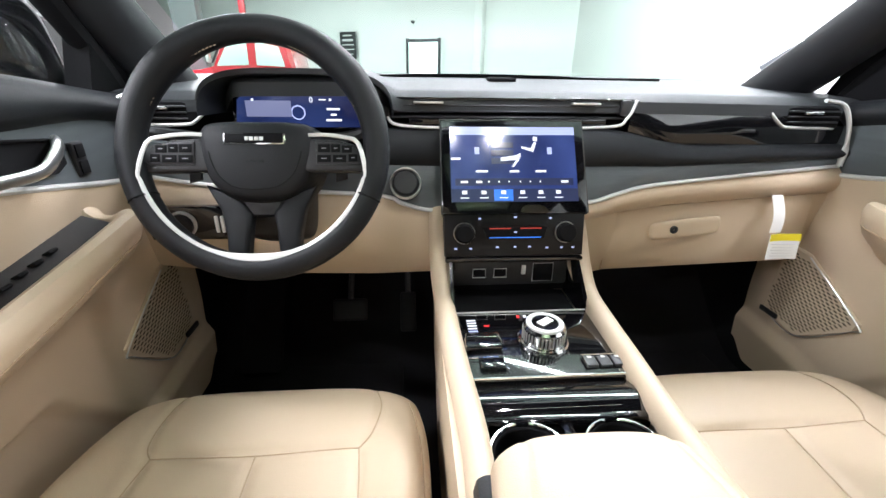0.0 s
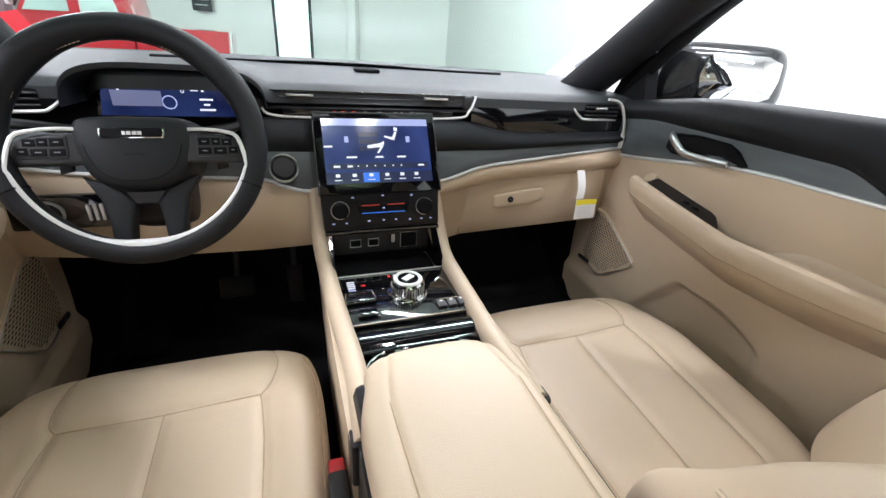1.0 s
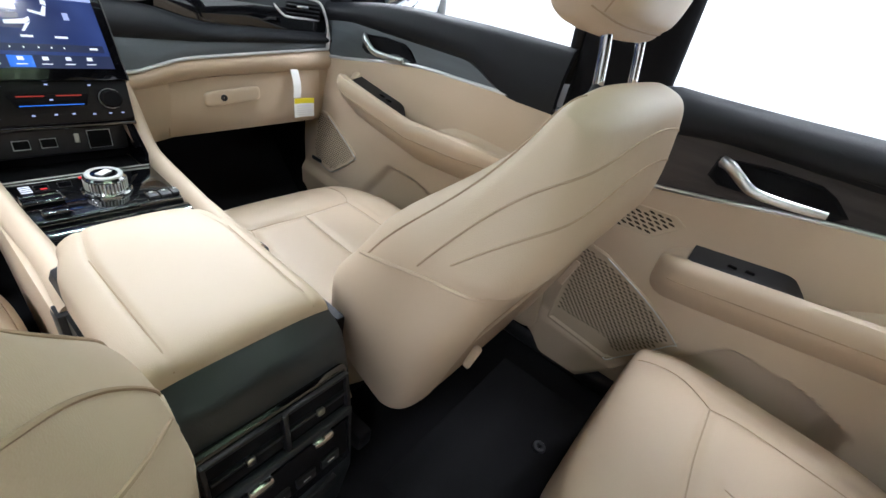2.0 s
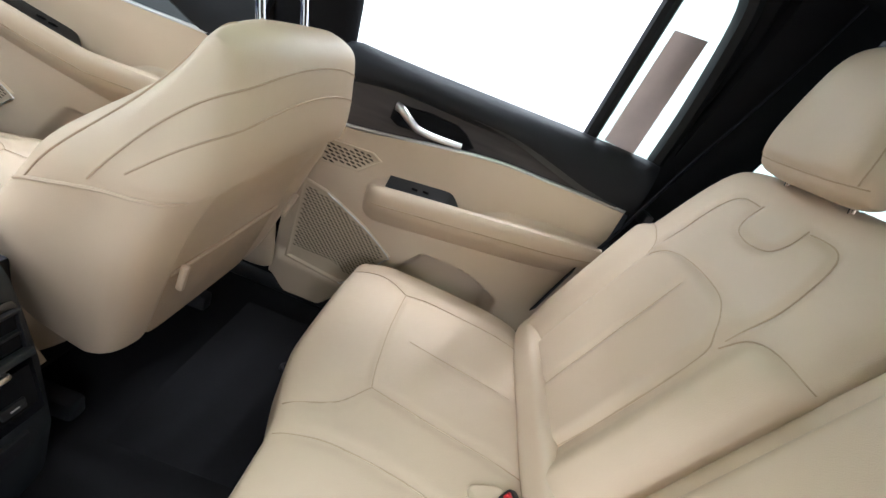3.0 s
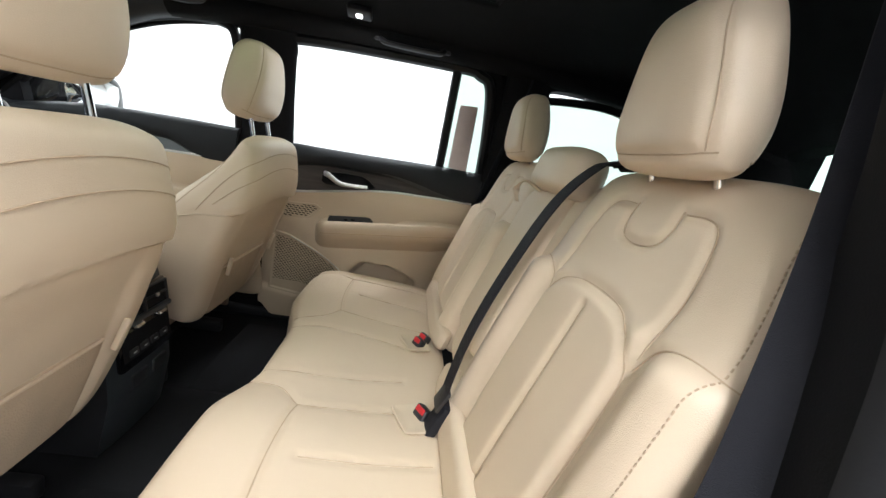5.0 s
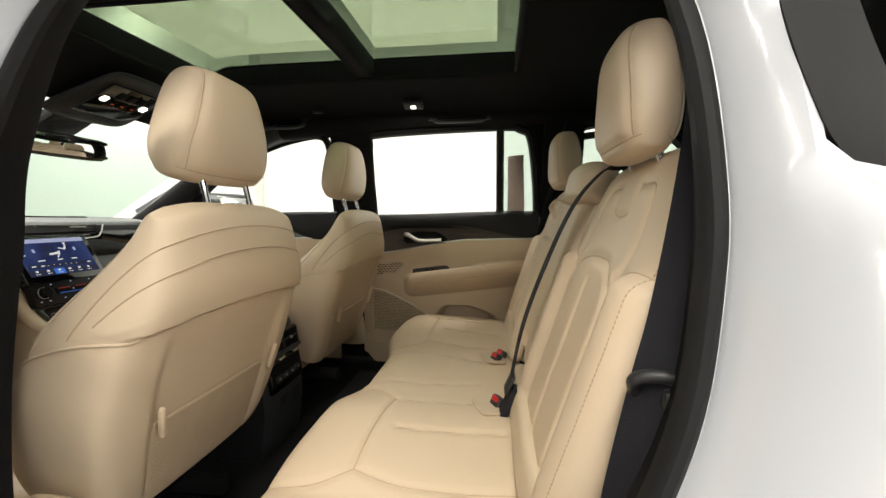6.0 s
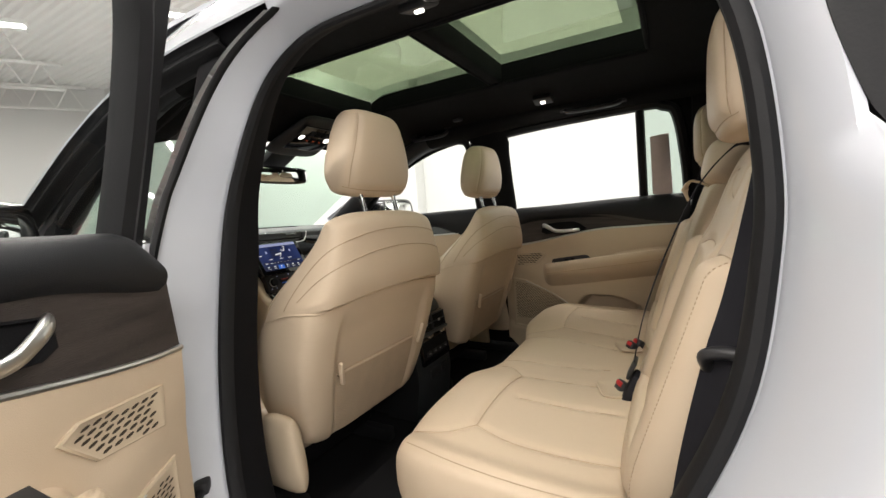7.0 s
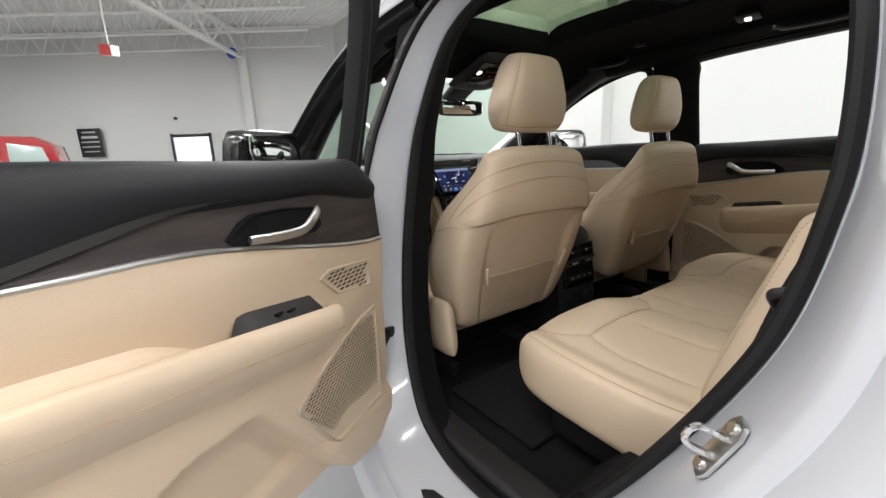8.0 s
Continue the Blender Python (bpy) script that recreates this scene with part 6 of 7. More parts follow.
def screen_glow(name):
    """The lit screen's colours: a soft blue ground, darker to its edges."""
    m = bpy.data.materials.new(name)
    m.use_nodes = True
    nt = m.node_tree
    b = nt.nodes["Principled BSDF"]
    b.inputs["Base Color"].default_value = (0.01, 0.01, 0.015, 1)
    b.inputs["Roughness"].default_value = 0.12
    co = nt.nodes.new("ShaderNodeTexCoord")
    n = nt.nodes.new("ShaderNodeTexNoise")
    n.inputs["Scale"].default_value = 9
    nt.links.new(co.outputs["Object"], n.inputs["Vector"])
    r = nt.nodes.new("ShaderNodeValToRGB")
    r.color_ramp.elements[0].position, r.color_ramp.elements[0].color = 0.3, (0.012, 0.022, 0.10, 1)
    r.color_ramp.elements[1].position, r.color_ramp.elements[1].color = 0.75, (0.06, 0.10, 0.30, 1)
    nt.links.new(n.outputs["Fac"], r.inputs["Fac"])
    nt.links.new(r.outputs["Color"], b.inputs["Emission Color"])
    b.inputs["Emission Strength"].default_value = 0.9
    return m


cluster_glow = screen_glow("cluster_display")
cluster_glow.node_tree.nodes["Principled BSDF"].inputs["Emission Strength"].default_value = 0.5
map_glow = screen_glow("centre_display")
pale_glow = glow("pale_blue_light", (0.55, 0.62, 0.95), 0.9)
white_glow = glow("white_light", (0.95, 0.97, 1.0), 1.1)
blue_glow = glow("blue_light", (0.05, 0.22, 0.85), 1.0)
green_glow = glow("green_light", (0.1, 0.9, 0.2), 1.0)
night_glow = glow("dark_blue_light", (0.02, 0.03, 0.09), 0.8)
dashboard()


def centre_screen():
    """The touch screen: its own frame, x across and y up its face."""
    t = thing("touch_screen", (0, 0.72, 0.94), "centre touch screen in a gloss black bezel, lit blue", "touch screen")
    m = frame_of((0, 0.745, 1.078), (1, 0, 0), (0, 0.083, 0.136))
    z = m.to_3x3() @ Vector((0, 0, 1))
    H = 0.160
    part("bezel", prism([(-0.1225, -H), (0.1225, -H), (0.1225, 0.002), (-0.1225, 0.002)], m @ pose(0, 0, -0.022), 0.024, 0.003), piano, t)
    part("bezel_edge", tube([m @ Vector(p) for p in ((-0.123, -H, 0), (-0.123, 0.003, 0), (0.123, 0.003, 0), (0.123, -H, 0))], 0.0016, 6), bevel_grey, t)
    def flat(name, x0, y0, x1, y1, lift, material, parent):
        return part(name, prism([(x0, y0), (x1, y0), (x1, y1), (x0, y1)], m @ pose(0, 0, 0.0022 + lift), 0.0003, 0), material, parent, smooth=False)
    d = flat("display", -0.107, -0.127, 0.107, -0.010, 0, map_glow, t)
    flat("status_bar", -0.107, -0.024, 0.107, -0.010, 0.0004, pale_glow, d)
    flat("scale_bar", -0.100, -0.112, 0.100, -0.100, 0.0004, night_glow, d)
    flat("menu_bar", -0.107, -0.140, 0.107, -0.118, 0.0005, night_glow, d)
    flat("menu_key", -0.036, -0.138, -0.004, -0.119, 0.0009, blue_glow, d)
    for i, x in enumerate((-0.085, -0.053, -0.020, 0.012, 0.043, 0.073)):
        flat("menu_icon", x - 0.004, -0.127, x + 0.004, -0.121, 0.0013, white_glow, d)
        flat("text_bar", x - 0.007, -0.134, x + 0.007, -0.1325, 0.0013, white_glow, d)
    for x in (-0.06, -0.045, -0.028, -0.011, 0.008, 0.025, 0.042):
        flat("tick", x, -0.107, x + 0.0022, -0.1045, 0.0008, white_glow, d)
    # the seat-massage picture: a reclining seat shape of plain bars
    for name, pts in (("picture_bar", [(-0.022, -0.064), (0.004, -0.060), (0.012, -0.056), (0.012, -0.062), (0.004, -0.068), (-0.022, -0.070)]), ("picture_bar", [(0.004, -0.068), (0.012, -0.064), (0.000, -0.080), (-0.004, -0.080)]),
                      ("picture_bar", [(0.014, -0.048), (0.034, -0.054), (0.040, -0.038), (0.036, -0.036), (0.030, -0.048), (0.014, -0.044)]), ("picture_bar", [(0.034, -0.034), (0.041, -0.036), (0.042, -0.028), (0.035, -0.027)])):
        part(name, prism(pts, m @ pose(0, 0, 0.0028), 0.0003, 0), white_glow, d, smooth=False)
    for x, y, w in ((-0.098, -0.066, 0.016), (-0.055, -0.088, 0.02), (0.0, -0.088, 0.016), (0.045, -0.088, 0.018), (-0.06, -0.038, 0.0), (-0.028, -0.082 + 0.02, 0.0), (-0.085, -0.106, 0.012), (0.085, -0.106, 0.012), (-0.06, -0.106, 0.01)):
        if w:
            flat("text_bar", x - w / 2, y - 0.0018, x + w / 2, y + 0.0018, 0.0012, white_glow, d)
    for y in (-0.042, -0.056, -0.070):
        flat("list_key", -0.038, y - 0.005, 0.0, y + 0.005, 0.0003, night_glow, d)
    for x in (-0.062, 0.062):
        flat("side_icon", x - 0.004, -0.058, x + 0.004, -0.046, 0.0006, pale_glow, d)


centre_screen()


def cluster_marks():
    d = thing("instrument_marks", (-0.35, 0.776, 1.06), "lit figures and bars on the instrument display, with a pale glare patch", "display")
    def bar(name, x, z, w, h, material):
        part(name, rbox(x, 0.7765, z, w, 0.0006, h, 0.0002, 1), material, d, smooth=False)
    bar("text_bar", -0.435, 1.108, 0.004, 0.004, white_glow)
    bar("text_bar", -0.320, 1.109, 0.012, 0.002, white_glow)
    bar("text_bar", -0.307, 1.109, 0.004, 0.004, white_glow)
    for z, w in ((1.094, 0.022), (1.085, 0.010), (1.076, 0.026)):
        bar("text_bar", -0.303, z, w, 0.0035, white_glow)
    bar("lamp_mark", -0.252, 1.108, 0.010, 0.004, green_glow)
    bar("lamp_mark", -0.251, 1.094, 0.005, 0.005, green_glow)
    bar("lamp_mark", -0.249, 1.083, 0.006, 0.004, white_glow)
    # broad pale glowing patch stands for a hazy reflection on the display
    bar("gauge_bar", -0.41, 1.094, 0.075, 0.026, pale_dim)
    part("dial_ring", disc(frame_of((-0.362, 0.7772, 1.088), (1, 0, 0), (0, 0, 1)), 0.012, 0.0008, 24, 0.0002, 0.010), pale_glow, d)
    cu = bpy.data.curves.new("speed_figure", "FONT")
    cu.body, cu.size, cu.extrude = "0", 0.013, 0.0002
    ob = new("speed_figure", cu)
    ob.parent = d
    ob.matrix_parent_inverse = Matrix.Translation(-Vector(d.location))
    ob.matrix_basis = frame_of((-0.342, 0.776, 1.1045), (1, 0, 0), (0, 0, 1))
    cu.materials.append(white_glow)


pale_dim = glow("pale_dim_light", (0.35, 0.38, 0.6), 0.5)
cluster_marks()


# ---------- steering wheel ----------
def steering_wheel():
    C, tilt = Vector((-0.382, 0.612, 1.056)), 22
    t = thing("steering_wheel", C, "black leather steering wheel with silver lower rim", "steering wheel")
    m = frame_of(C, (1, 0, 0), (0, math.sin(radians(tilt)), math.cos(radians(tilt))))
    R = 0.1625
    P = lambda a, r, z=0.0: m @ Vector((math.cos(a) * r, math.sin(a) * r, z))
    full = [P(2 * math.pi * k / 96, R) for k in range(96)]
    rs = []
    for k in range(96):
        a = 2 * math.pi * k / 96
        g = max(math.exp(-((a - 0.75) / 0.4) ** 2), math.exp(-((a - (math.pi - 0.75)) / 0.4) ** 2))
        rs.append(0.0180 + 0.003 * g)
    rim = part("rim", tube(full, rs, 14, True, 1.0, m.to_3x3() @ Vector((0, 0, 1))), black_leather, t)
    for a0 in (0.82, math.pi - 0.82):
        part("rim_stitch", dashes([P(a0 - 0.42 + 0.84 * k / 40, R - 0.0180, 0.006) for k in range(41)], 0.0008, 0.003, 0.0025), thread, rim)
    for a in (0.55, math.pi - 0.55, -0.42, math.pi + 0.42):
        part("rim_joint", tube([P(a, R + 0.0182 * math.cos(b), 0.0182 * math.sin(b)) for b in np.linspace(0, 2 * math.pi, 20, endpoint=False)], 0.0012, 5, True, 1.0, m.to_3x3() @ Vector((math.cos(a), math.sin(a), 0))), soft_black, rim)
    # hub pad: a soft shield with deep flanks
    half = [(0.0, 0.0385), (0.040, 0.0385), (0.066, 0.035), (0.0755, 0.025), (0.077, 0.006), (0.072, -0.020), (0.059, -0.046), (0.036, -0.063)]
    hub = half + [(0.0, -0.068)] + [(-a, b) for a, b in half[:0:-1]]
    hs = [(p.x, p.y) for p in spline([(a, b, 0) for a, b in hub], 5, True)]
    rings = [[m @ Vector((x * f, y * f - 0.001, z)) for x, y in hs] for f, z in ((1.12, -0.072), (1.09, -0.045), (1.05, -0.022), (1.02, -0.010), (0.985, -0.003), (0.93, 0.002), (0.80, 0.006), (0.3, 0.008))]
    hp = part("airbag_pad", loft(rings), black_leather, t)
    crease = [m @ Vector((x * 0.80, y * 0.80 - 0.001, 0.0058)) for x, y in hs if y < 0.0]
    part("pad_crease", tube(crease, 0.0009, 5), soft_black, hp)
    bd = [(-0.041, -0.0078), (0.039, -0.0078), (0.041, -0.0055), (0.041, 0.0078), (-0.039, 0.0078), (-0.041, 0.0055)]
    part("badge_frame", prism(bd, m @ pose(0, 0.012, 0.003), 0.006, 0.002), bright_chrome, hp)
    part("badge_plate", prism([(a * 0.93, b * 0.76) for a, b in bd], m @ pose(0, 0.012, 0.0084), 0.0022, 0.0004), soft_black, hp)
    for x, w in ((-0.0095, 0.003), (-0.0035, 0.0042), (0.0035, 0.0042), (0.0098, 0.0042)):
        part("badge_mark", prism([(-w / 2 - 0.0006, -0.0028), (w / 2 + 0.0006, -0.0028), (w / 2 + 0.0006, 0.0022), (-w / 2 - 0.0006, 0.0022)], m @ pose(x, 0.012, 0.0105), 0.0005, 0.0002), silver, hp)
    part("airbag_mark", prism([(-0.012, -0.002), (0.012, -0.002), (0.012, 0.002), (-0.012, 0.002)], m @ pose(0, -0.018, 0.0074), 0.0006, 0.0002), soft_black, hp)
    nrm = m.to_3x3() @ Vector((0, 0, 1))
    for s in (-1, 1):
        sp = [(s * 0.060, 0.014), (s * 0.112, 0.012), (s * 0.146, 0.002), (s * 0.160, -0.016), (s * 0.154, -0.032), (s * 0.118, -0.031), (s * 0.064, -0.030)]
        if s < 0:
            sp = sp[::-1]
        o = part("spoke", prism(sp, m @ pose(0, 0, -0.016), 0.018, 0.004), black_plastic, t)
        kp = [(s * 0.080, 0.009), (s * 0.118, 0.007), (s * 0.140, -0.004), (s * 0.146, -0.016), (s * 0.138, -0.022), (s * 0.080, -0.022)]
        keys = part("key_panel", prism(kp if s > 0 else kp[::-1], m @ pose(0, 0, 0.002), 0.0022, 0.001), black_plastic, o)
        for x, y, w, h in ((0.091, 0.000, 0.016, 0.011), (0.107, 0.000, 0.012, 0.011), (0.122, -0.001, 0.014, 0.010), (0.091, -0.014, 0.018, 0.010), (0.112, -0.014, 0.018, 0.010), (0.130, -0.013, 0.012, 0.010)):
            part("button", prism([(-w / 2, -h / 2), (w / 2, -h / 2), (w / 2, h / 2), (-w / 2, h / 2)], m @ pose(s * x, y, 0.0040), 0.0018, 0.0008), soft_black, keys)
            part("button_mark", prism([(-w * 0.2, -0.0006), (w * 0.2, -0.0006), (w * 0.2, 0.0006), (-w * 0.2, 0.0006)], m @ pose(s * x, y, 0.0058), 0.0003, 0), print_grey, keys)
        # one silver ribbon: along the spoke's top, then down the inside of the rim to the bottom
        a1 = math.pi * 1.5
        sweep = [P((math.pi + 0.16 + (a1 - math.pi - 0.16) * k / 22) if s < 0 else (-0.16 - (math.pi / 2 - 0.16) * k / 22), R - 0.0105 - 0.002 * (k / 22), 0.0135 - 0.002 * k / 22) for k in range(23)]
        ribbon = spline([m @ Vector(c) for c in ((s * 0.070, 0.0185, 0.002), (s * 0.092, 0.0185, 0.004), (s * 0.118, 0.0150, 0.006), (s * 0.138, 0.006, 0.009))] + sweep[1:], 3)
        nr = len(ribbon)
        part("spoke_trim", tube(ribbon, [0.0026 + 0.0018 * float(ease(0.0, 0.35, k / (nr - 1))) + 0.0034 * float(ease(0.72, 1.0, k / (nr - 1))) for k in range(nr)], 10, False, 0.45, nrm), silver, o, "brushed silver spoke and lower rim trim")
        part("lower_line", tube([m @ Vector((s * 0.152, -0.031, -0.001)), m @ Vector((s * 0.11, -0.030, 0.000)), m @ Vector((s * 0.074, -0.028, -0.001))], 0.0012, 6), soft_black, o)
        leg = [(s * 0.078, -0.046), (s * 0.058, -0.082), (s * 0.051, -0.118), (s * 0.050, -0.150), (s * 0.022, -0.152), (s * 0.018, -0.110), (s * 0.014, -0.086), (s * 0.030, -0.064)]
        part("lower_spoke", prism(leg[::-1] if s > 0 else leg, m @ pose(0, 0, -0.036), 0.020, 0.007, 3), black_leather, t)
        part("paddle", prism([(-0.008, -0.04), (0.010, -0.035), (0.010, 0.03), (-0.006, 0.035)], m @ pose(s * 0.105, 0.0, -0.05), 0.005, 0.002), black_plastic, t)
    part("lower_bridge", prism([(-0.032, -0.090), (0.032, -0.090), (0.040, -0.060), (-0.040, -0.060)], m @ pose(0, 0, -0.040), 0.020, 0.005), black_plastic, t)
    for s in (-1, 1):
        part("stalk", tube(spline([m @ Vector((s * 0.04, 0.02, -0.06)), m @ Vector((s * 0.12, 0.03, -0.05)), m @ Vector((s * 0.165 if s < 0 else 0.14, 0.035, -0.045))], 5), 0.008, 8), black_plastic, t)


steering_wheel()


# ---------- centre console ----------
black_paint_satin = mat("satin_black_panel", (0.006, 0.006, 0.007), 0.32, vary=0.1, spec=0.3)
rear_skin = mat("dark_satin_panel", (0.026, 0.030, 0.033), 0.42, vary=0.12, scale=8, bump=0.2, bscale=500)


def console():
    t = thing("centre_console", (0, 0.3, 0.42), "centre console with gloss black shifter plate and tan sides", "console")
    # side walls with the tan rails on top
    for s, x in ((-1, -0.122), (1, 0.124)):
        line = [(x - s * 0.004, 0.735, 0.925), (x - s * 0.002, 0.705, 0.89), (x, 0.67, 0.845), (x, 0.62, 0.812), (x - s * 0.002, 0.55, 0.803), (x - s * 0.006, 0.45, 0.800), (x - s * 0.012, 0.33, 0.798), (x - s * 0.006, 0.215, 0.792)]
        p = spline(line, 6)
        n = len(p)
        rings = []
        for k, q in enumerate(p):
            d = (p[min(k + 1, n - 1)] - p[max(k - 1, 0)]).normalized()
            u = Vector((1, 0, 0)).cross(d)
            u.normalize()
            if u.z < 0:
                u = -u
            w = 0.0165 + 0.006 * float(ease(0.60, 0.72, q.y)) 
            rings.append([q + Vector((1, 0, 0)) * (math.cos(a) * w) + u * (math.sin(a) * 0.020) for a in np.linspace(0, 2 * math.pi, 14, endpoint=False)])
        part("side_rail", loft(rings), leather, t, "tan leather console edge")
        part("side_wall", slab(lambda a, b: (x + s * (0.012 - 0.006 * b), 0.76 - 0.54 * a, (0.80 + 0.13 * float(ease(0.60, 0.76, 0.76 - 0.54 * a))) - (0.34) * b), (-s * 0.012, 0, 0), 24, 10), tan_plastic, t, "tan console side wall")
        part("lower_wall", slab(lambda a, b: (x + s * 0.004, 0.30 - 0.29 * a, 0.80 - 0.36 * b), (-s * 0.012, 0, 0), 10, 8), black_plastic, t)
        part("rail_end", rbox(x + s * 0.004, 0.222, 0.765, 0.018, 0.03, 0.075, 0.006, 2), black_plastic, t)
    # climate panel under the screen
    m = frame_of((0, 0.668, 0.938), (1, 0, 0), (0, 0.02, 0.07))
    cp = part("climate_panel", prism([(-0.118, -0.070), (0.118, -0.070), (0.120, 0.004), (-0.120, 0.004)], m @ pose(0, 0, -0.02), 0.022, 0.003), black_paint_satin, t, "black climate panel")
    for s in (-1, 1):
        k = part("rotary_knob", disc(m @ pose(s * 0.086, -0.030, 0.002), 0.016, 0.016, 28, 0.003), soft_black, cp)
        part("knob_ring", disc(m @ pose(s * 0.086, -0.030, 0.002), 0.0180, 0.004, 28, 0.001, 0.0168), chrome, cp)
    part("display_strip", prism([(-0.048, -0.040), (0.048, -0.040), (0.055, -0.020), (-0.055, -0.020)], m @ pose(0, 0, 0.002), 0.003, 0.001), soft_black, cp)
    part("warm_line", prism([(-0.044, -0.0215), (-0.008, -0.0215), (-0.008, -0.0235), (-0.044, -0.0235)], m @ pose(0, 0, 0.0052), 0.0004, 0), warm_glow, cp)
    part("warm_line", prism([(0.008, -0.0215), (0.044, -0.0215), (0.044, -0.0235), (0.008, -0.0235)], m @ pose(0, 0, 0.0052), 0.0004, 0), warm_glow, cp)
    part("cold_line", prism([(-0.044, -0.0385), (0.044, -0.0385), (0.044, -0.0370), (-0.044, -0.0370)], m @ pose(0, 0, 0.0052), 0.0004, 0), blue_glow, cp)
    for x, y in ((-0.06, -0.006), (0.0, -0.004), (0.06, -0.006), (-0.03, -0.054), (0.0, -0.054), (0.025, -0.054), (-0.10, -0.056), (-0.075, -0.056), (0.055, -0.056), (0.08, -0.056), (0.10, -0.056), (0.0, -0.029)):
        part("key_mark", prism([(-0.0024, -0.0013), (0.0024, -0.0013), (0.0024, 0.0013), (-0.0024, 0.0013)], m @ pose(x, y, 0.0025 if y != -0.029 else 0.0052), 0.0004, 0), pale_glow, cp)
    part("panel_ledge", rbox(0, 0.648, 0.866, 0.236, 0.012, 0.008, 0.003), piano, t)
    # media panel and the tray below it
    mp = part("media_panel", rbox(0.0, 0.672, 0.835, 0.205, 0.02, 0.055, 0.006, 2, pose(0, 0, 0, -8, 0, 0)), black_plastic, t)
    for x in (-0.057, -0.020):
        o = part("usb_port", rbox(x, 0.661, 0.834, 0.022, 0.004, 0.016, 0.003, 2, pose(0, 0, 0, -8, 0, 0)), soft_black, mp)
        part("port_rim", tube([(x - 0.011, 0.658, 0.826), (x + 0.011, 0.658, 0.826), (x + 0.011, 0.659, 0.842), (x - 0.011, 0.659, 0.842), (x - 0.011, 0.658, 0.826)], 0.0008, 5), silver, mp)
    part("sd_slot", rbox(0.022, 0.661, 0.838, 0.008, 0.003, 0.018, 0.002), silver, mp)
    part("hdmi_lid", rbox(0.056, 0.661, 0.834, 0.036, 0.004, 0.034, 0.005, 2, pose(0, 0, 0, -8, 0, 0)), soft_black, mp)
    part("lid_rim", tube([(0.038, 0.658, 0.818), (0.074, 0.658, 0.818), (0.074, 0.660, 0.851), (0.038, 0.660, 0.851), (0.038, 0.658, 0.818)], 0.0008, 5), silver, mp)
    part("tray_back", rbox(0, 0.70, 0.83, 0.235, 0.02, 0.10, 0.004), soft_black, t)
    part("tray_floor", rbox(0, 0.63, 0.777, 0.215, 0.12, 0.012, 0.004), soft_black, t)
    for s in (-1, 1):
        part("tray_side", slab(lambda a, b: (s * 0.106, 0.68 - 0.10 * a, 0.785 + (0.11 - 0.085 * a) * b), (s * 0.006, 0, 0), 6, 4), piano, t)
    # shifter plate
    pl = part("shifter_plate", rbox(0.0, 0.505, 0.792, 0.218, 0.155, 0.02, 0.005, 3), piano, t, "gloss black shifter plate")
    part("plate_edge", tube([(-0.108, 0.428, 0.803), (0.108, 0.428, 0.803)], 0.0018, 6), bright_chrome, pl)
    part("plate_edge", tube([(-0.108, 0.582, 0.803), (0.108, 0.582, 0.803)], 0.0014, 6), silver, pl)
    kx, ky = 0.012, 0.502
    kn = part("shift_dial", disc(pose(kx, ky, 0.803), 0.0295, 0.030, 40, 0.004), bright_chrome, pl, "round chrome gear dial with knurled side")
    part("dial_base", disc(pose(kx, ky, 0.802), 0.036, 0.006, 40, 0.002, 0.029), bright_chrome, kn)
    part("dial_top", disc(pose(kx, ky, 0.8325), 0.0265, 0.0035, 36, 0.0015, 0.019), silver, kn)
    part("dial_face", disc(pose(kx, ky, 0.8320), 0.0195, 0.003, 36, 0.001), piano, kn)
    part("dial_plate", rbox(kx, ky, 0.8365, 0.024, 0.013, 0.002, 0.001, 1, pose(0, 0, 0, 0, 0, 35)), white_tag, kn)
    for k in range(36):
        a = 2 * math.pi * k / 36
        part("knurl", rbox(kx + math.cos(a) * 0.0296, ky + math.sin(a) * 0.0296, 0.818, 0.002, 0.002, 0.016, 0.0006, 1, pose(0, 0, 0, 0, 0, math.degrees(a))), chrome, kn)
    for i, g in enumerate((red_glow, white_glow, white_glow, white_glow)):
        part("gear_mark", rbox(-0.008 + 0.011 * i, 0.568, 0.8025, 0.0045, 0.006, 0.0012, 0.0003, 1), g, pl)
    tg = part("mode_switch", rbox(-0.075, 0.497, 0.806, 0.052, 0.028, 0.010, 0.004, 3), piano, pl, "gloss black drive mode switch with chrome edge")
    part("switch_edge", tube([(-0.101, 0.484, 0.812), (-0.098, 0.512, 0.812), (-0.052, 0.512, 0.812), (-0.049, 0.484, 0.812)], 0.0013, 6), bright_chrome, tg)
    part("switch_edge", tube([(0.054, 0.440, 0.806), (0.054, 0.465, 0.806), (0.110, 0.465, 0.806)], 0.0011, 6), bright_chrome, pl)
    part("switch_edge", tube([(-0.104, 0.466, 0.806), (-0.060, 0.466, 0.806), (-0.050, 0.440, 0.806)], 0.0011, 6), bright_chrome, pl)
    for i in range(5):
        part("mode_mark", rbox(-0.084, 0.560 - 0.007 * i, 0.8025, 0.014, 0.0028, 0.001, 0.0003, 1), white_glow if i < 4 else pale_glow, pl)
    part("mode_mark", rbox(-0.062, 0.545, 0.8025, 0.008, 0.003, 0.001, 0.0003, 1), red_glow, pl)
    for x in (-0.062, -0.078):
        part("park_switch", rbox(x, 0.452, 0.806, 0.018, 0.020, 0.009, 0.003, 2), piano, pl)
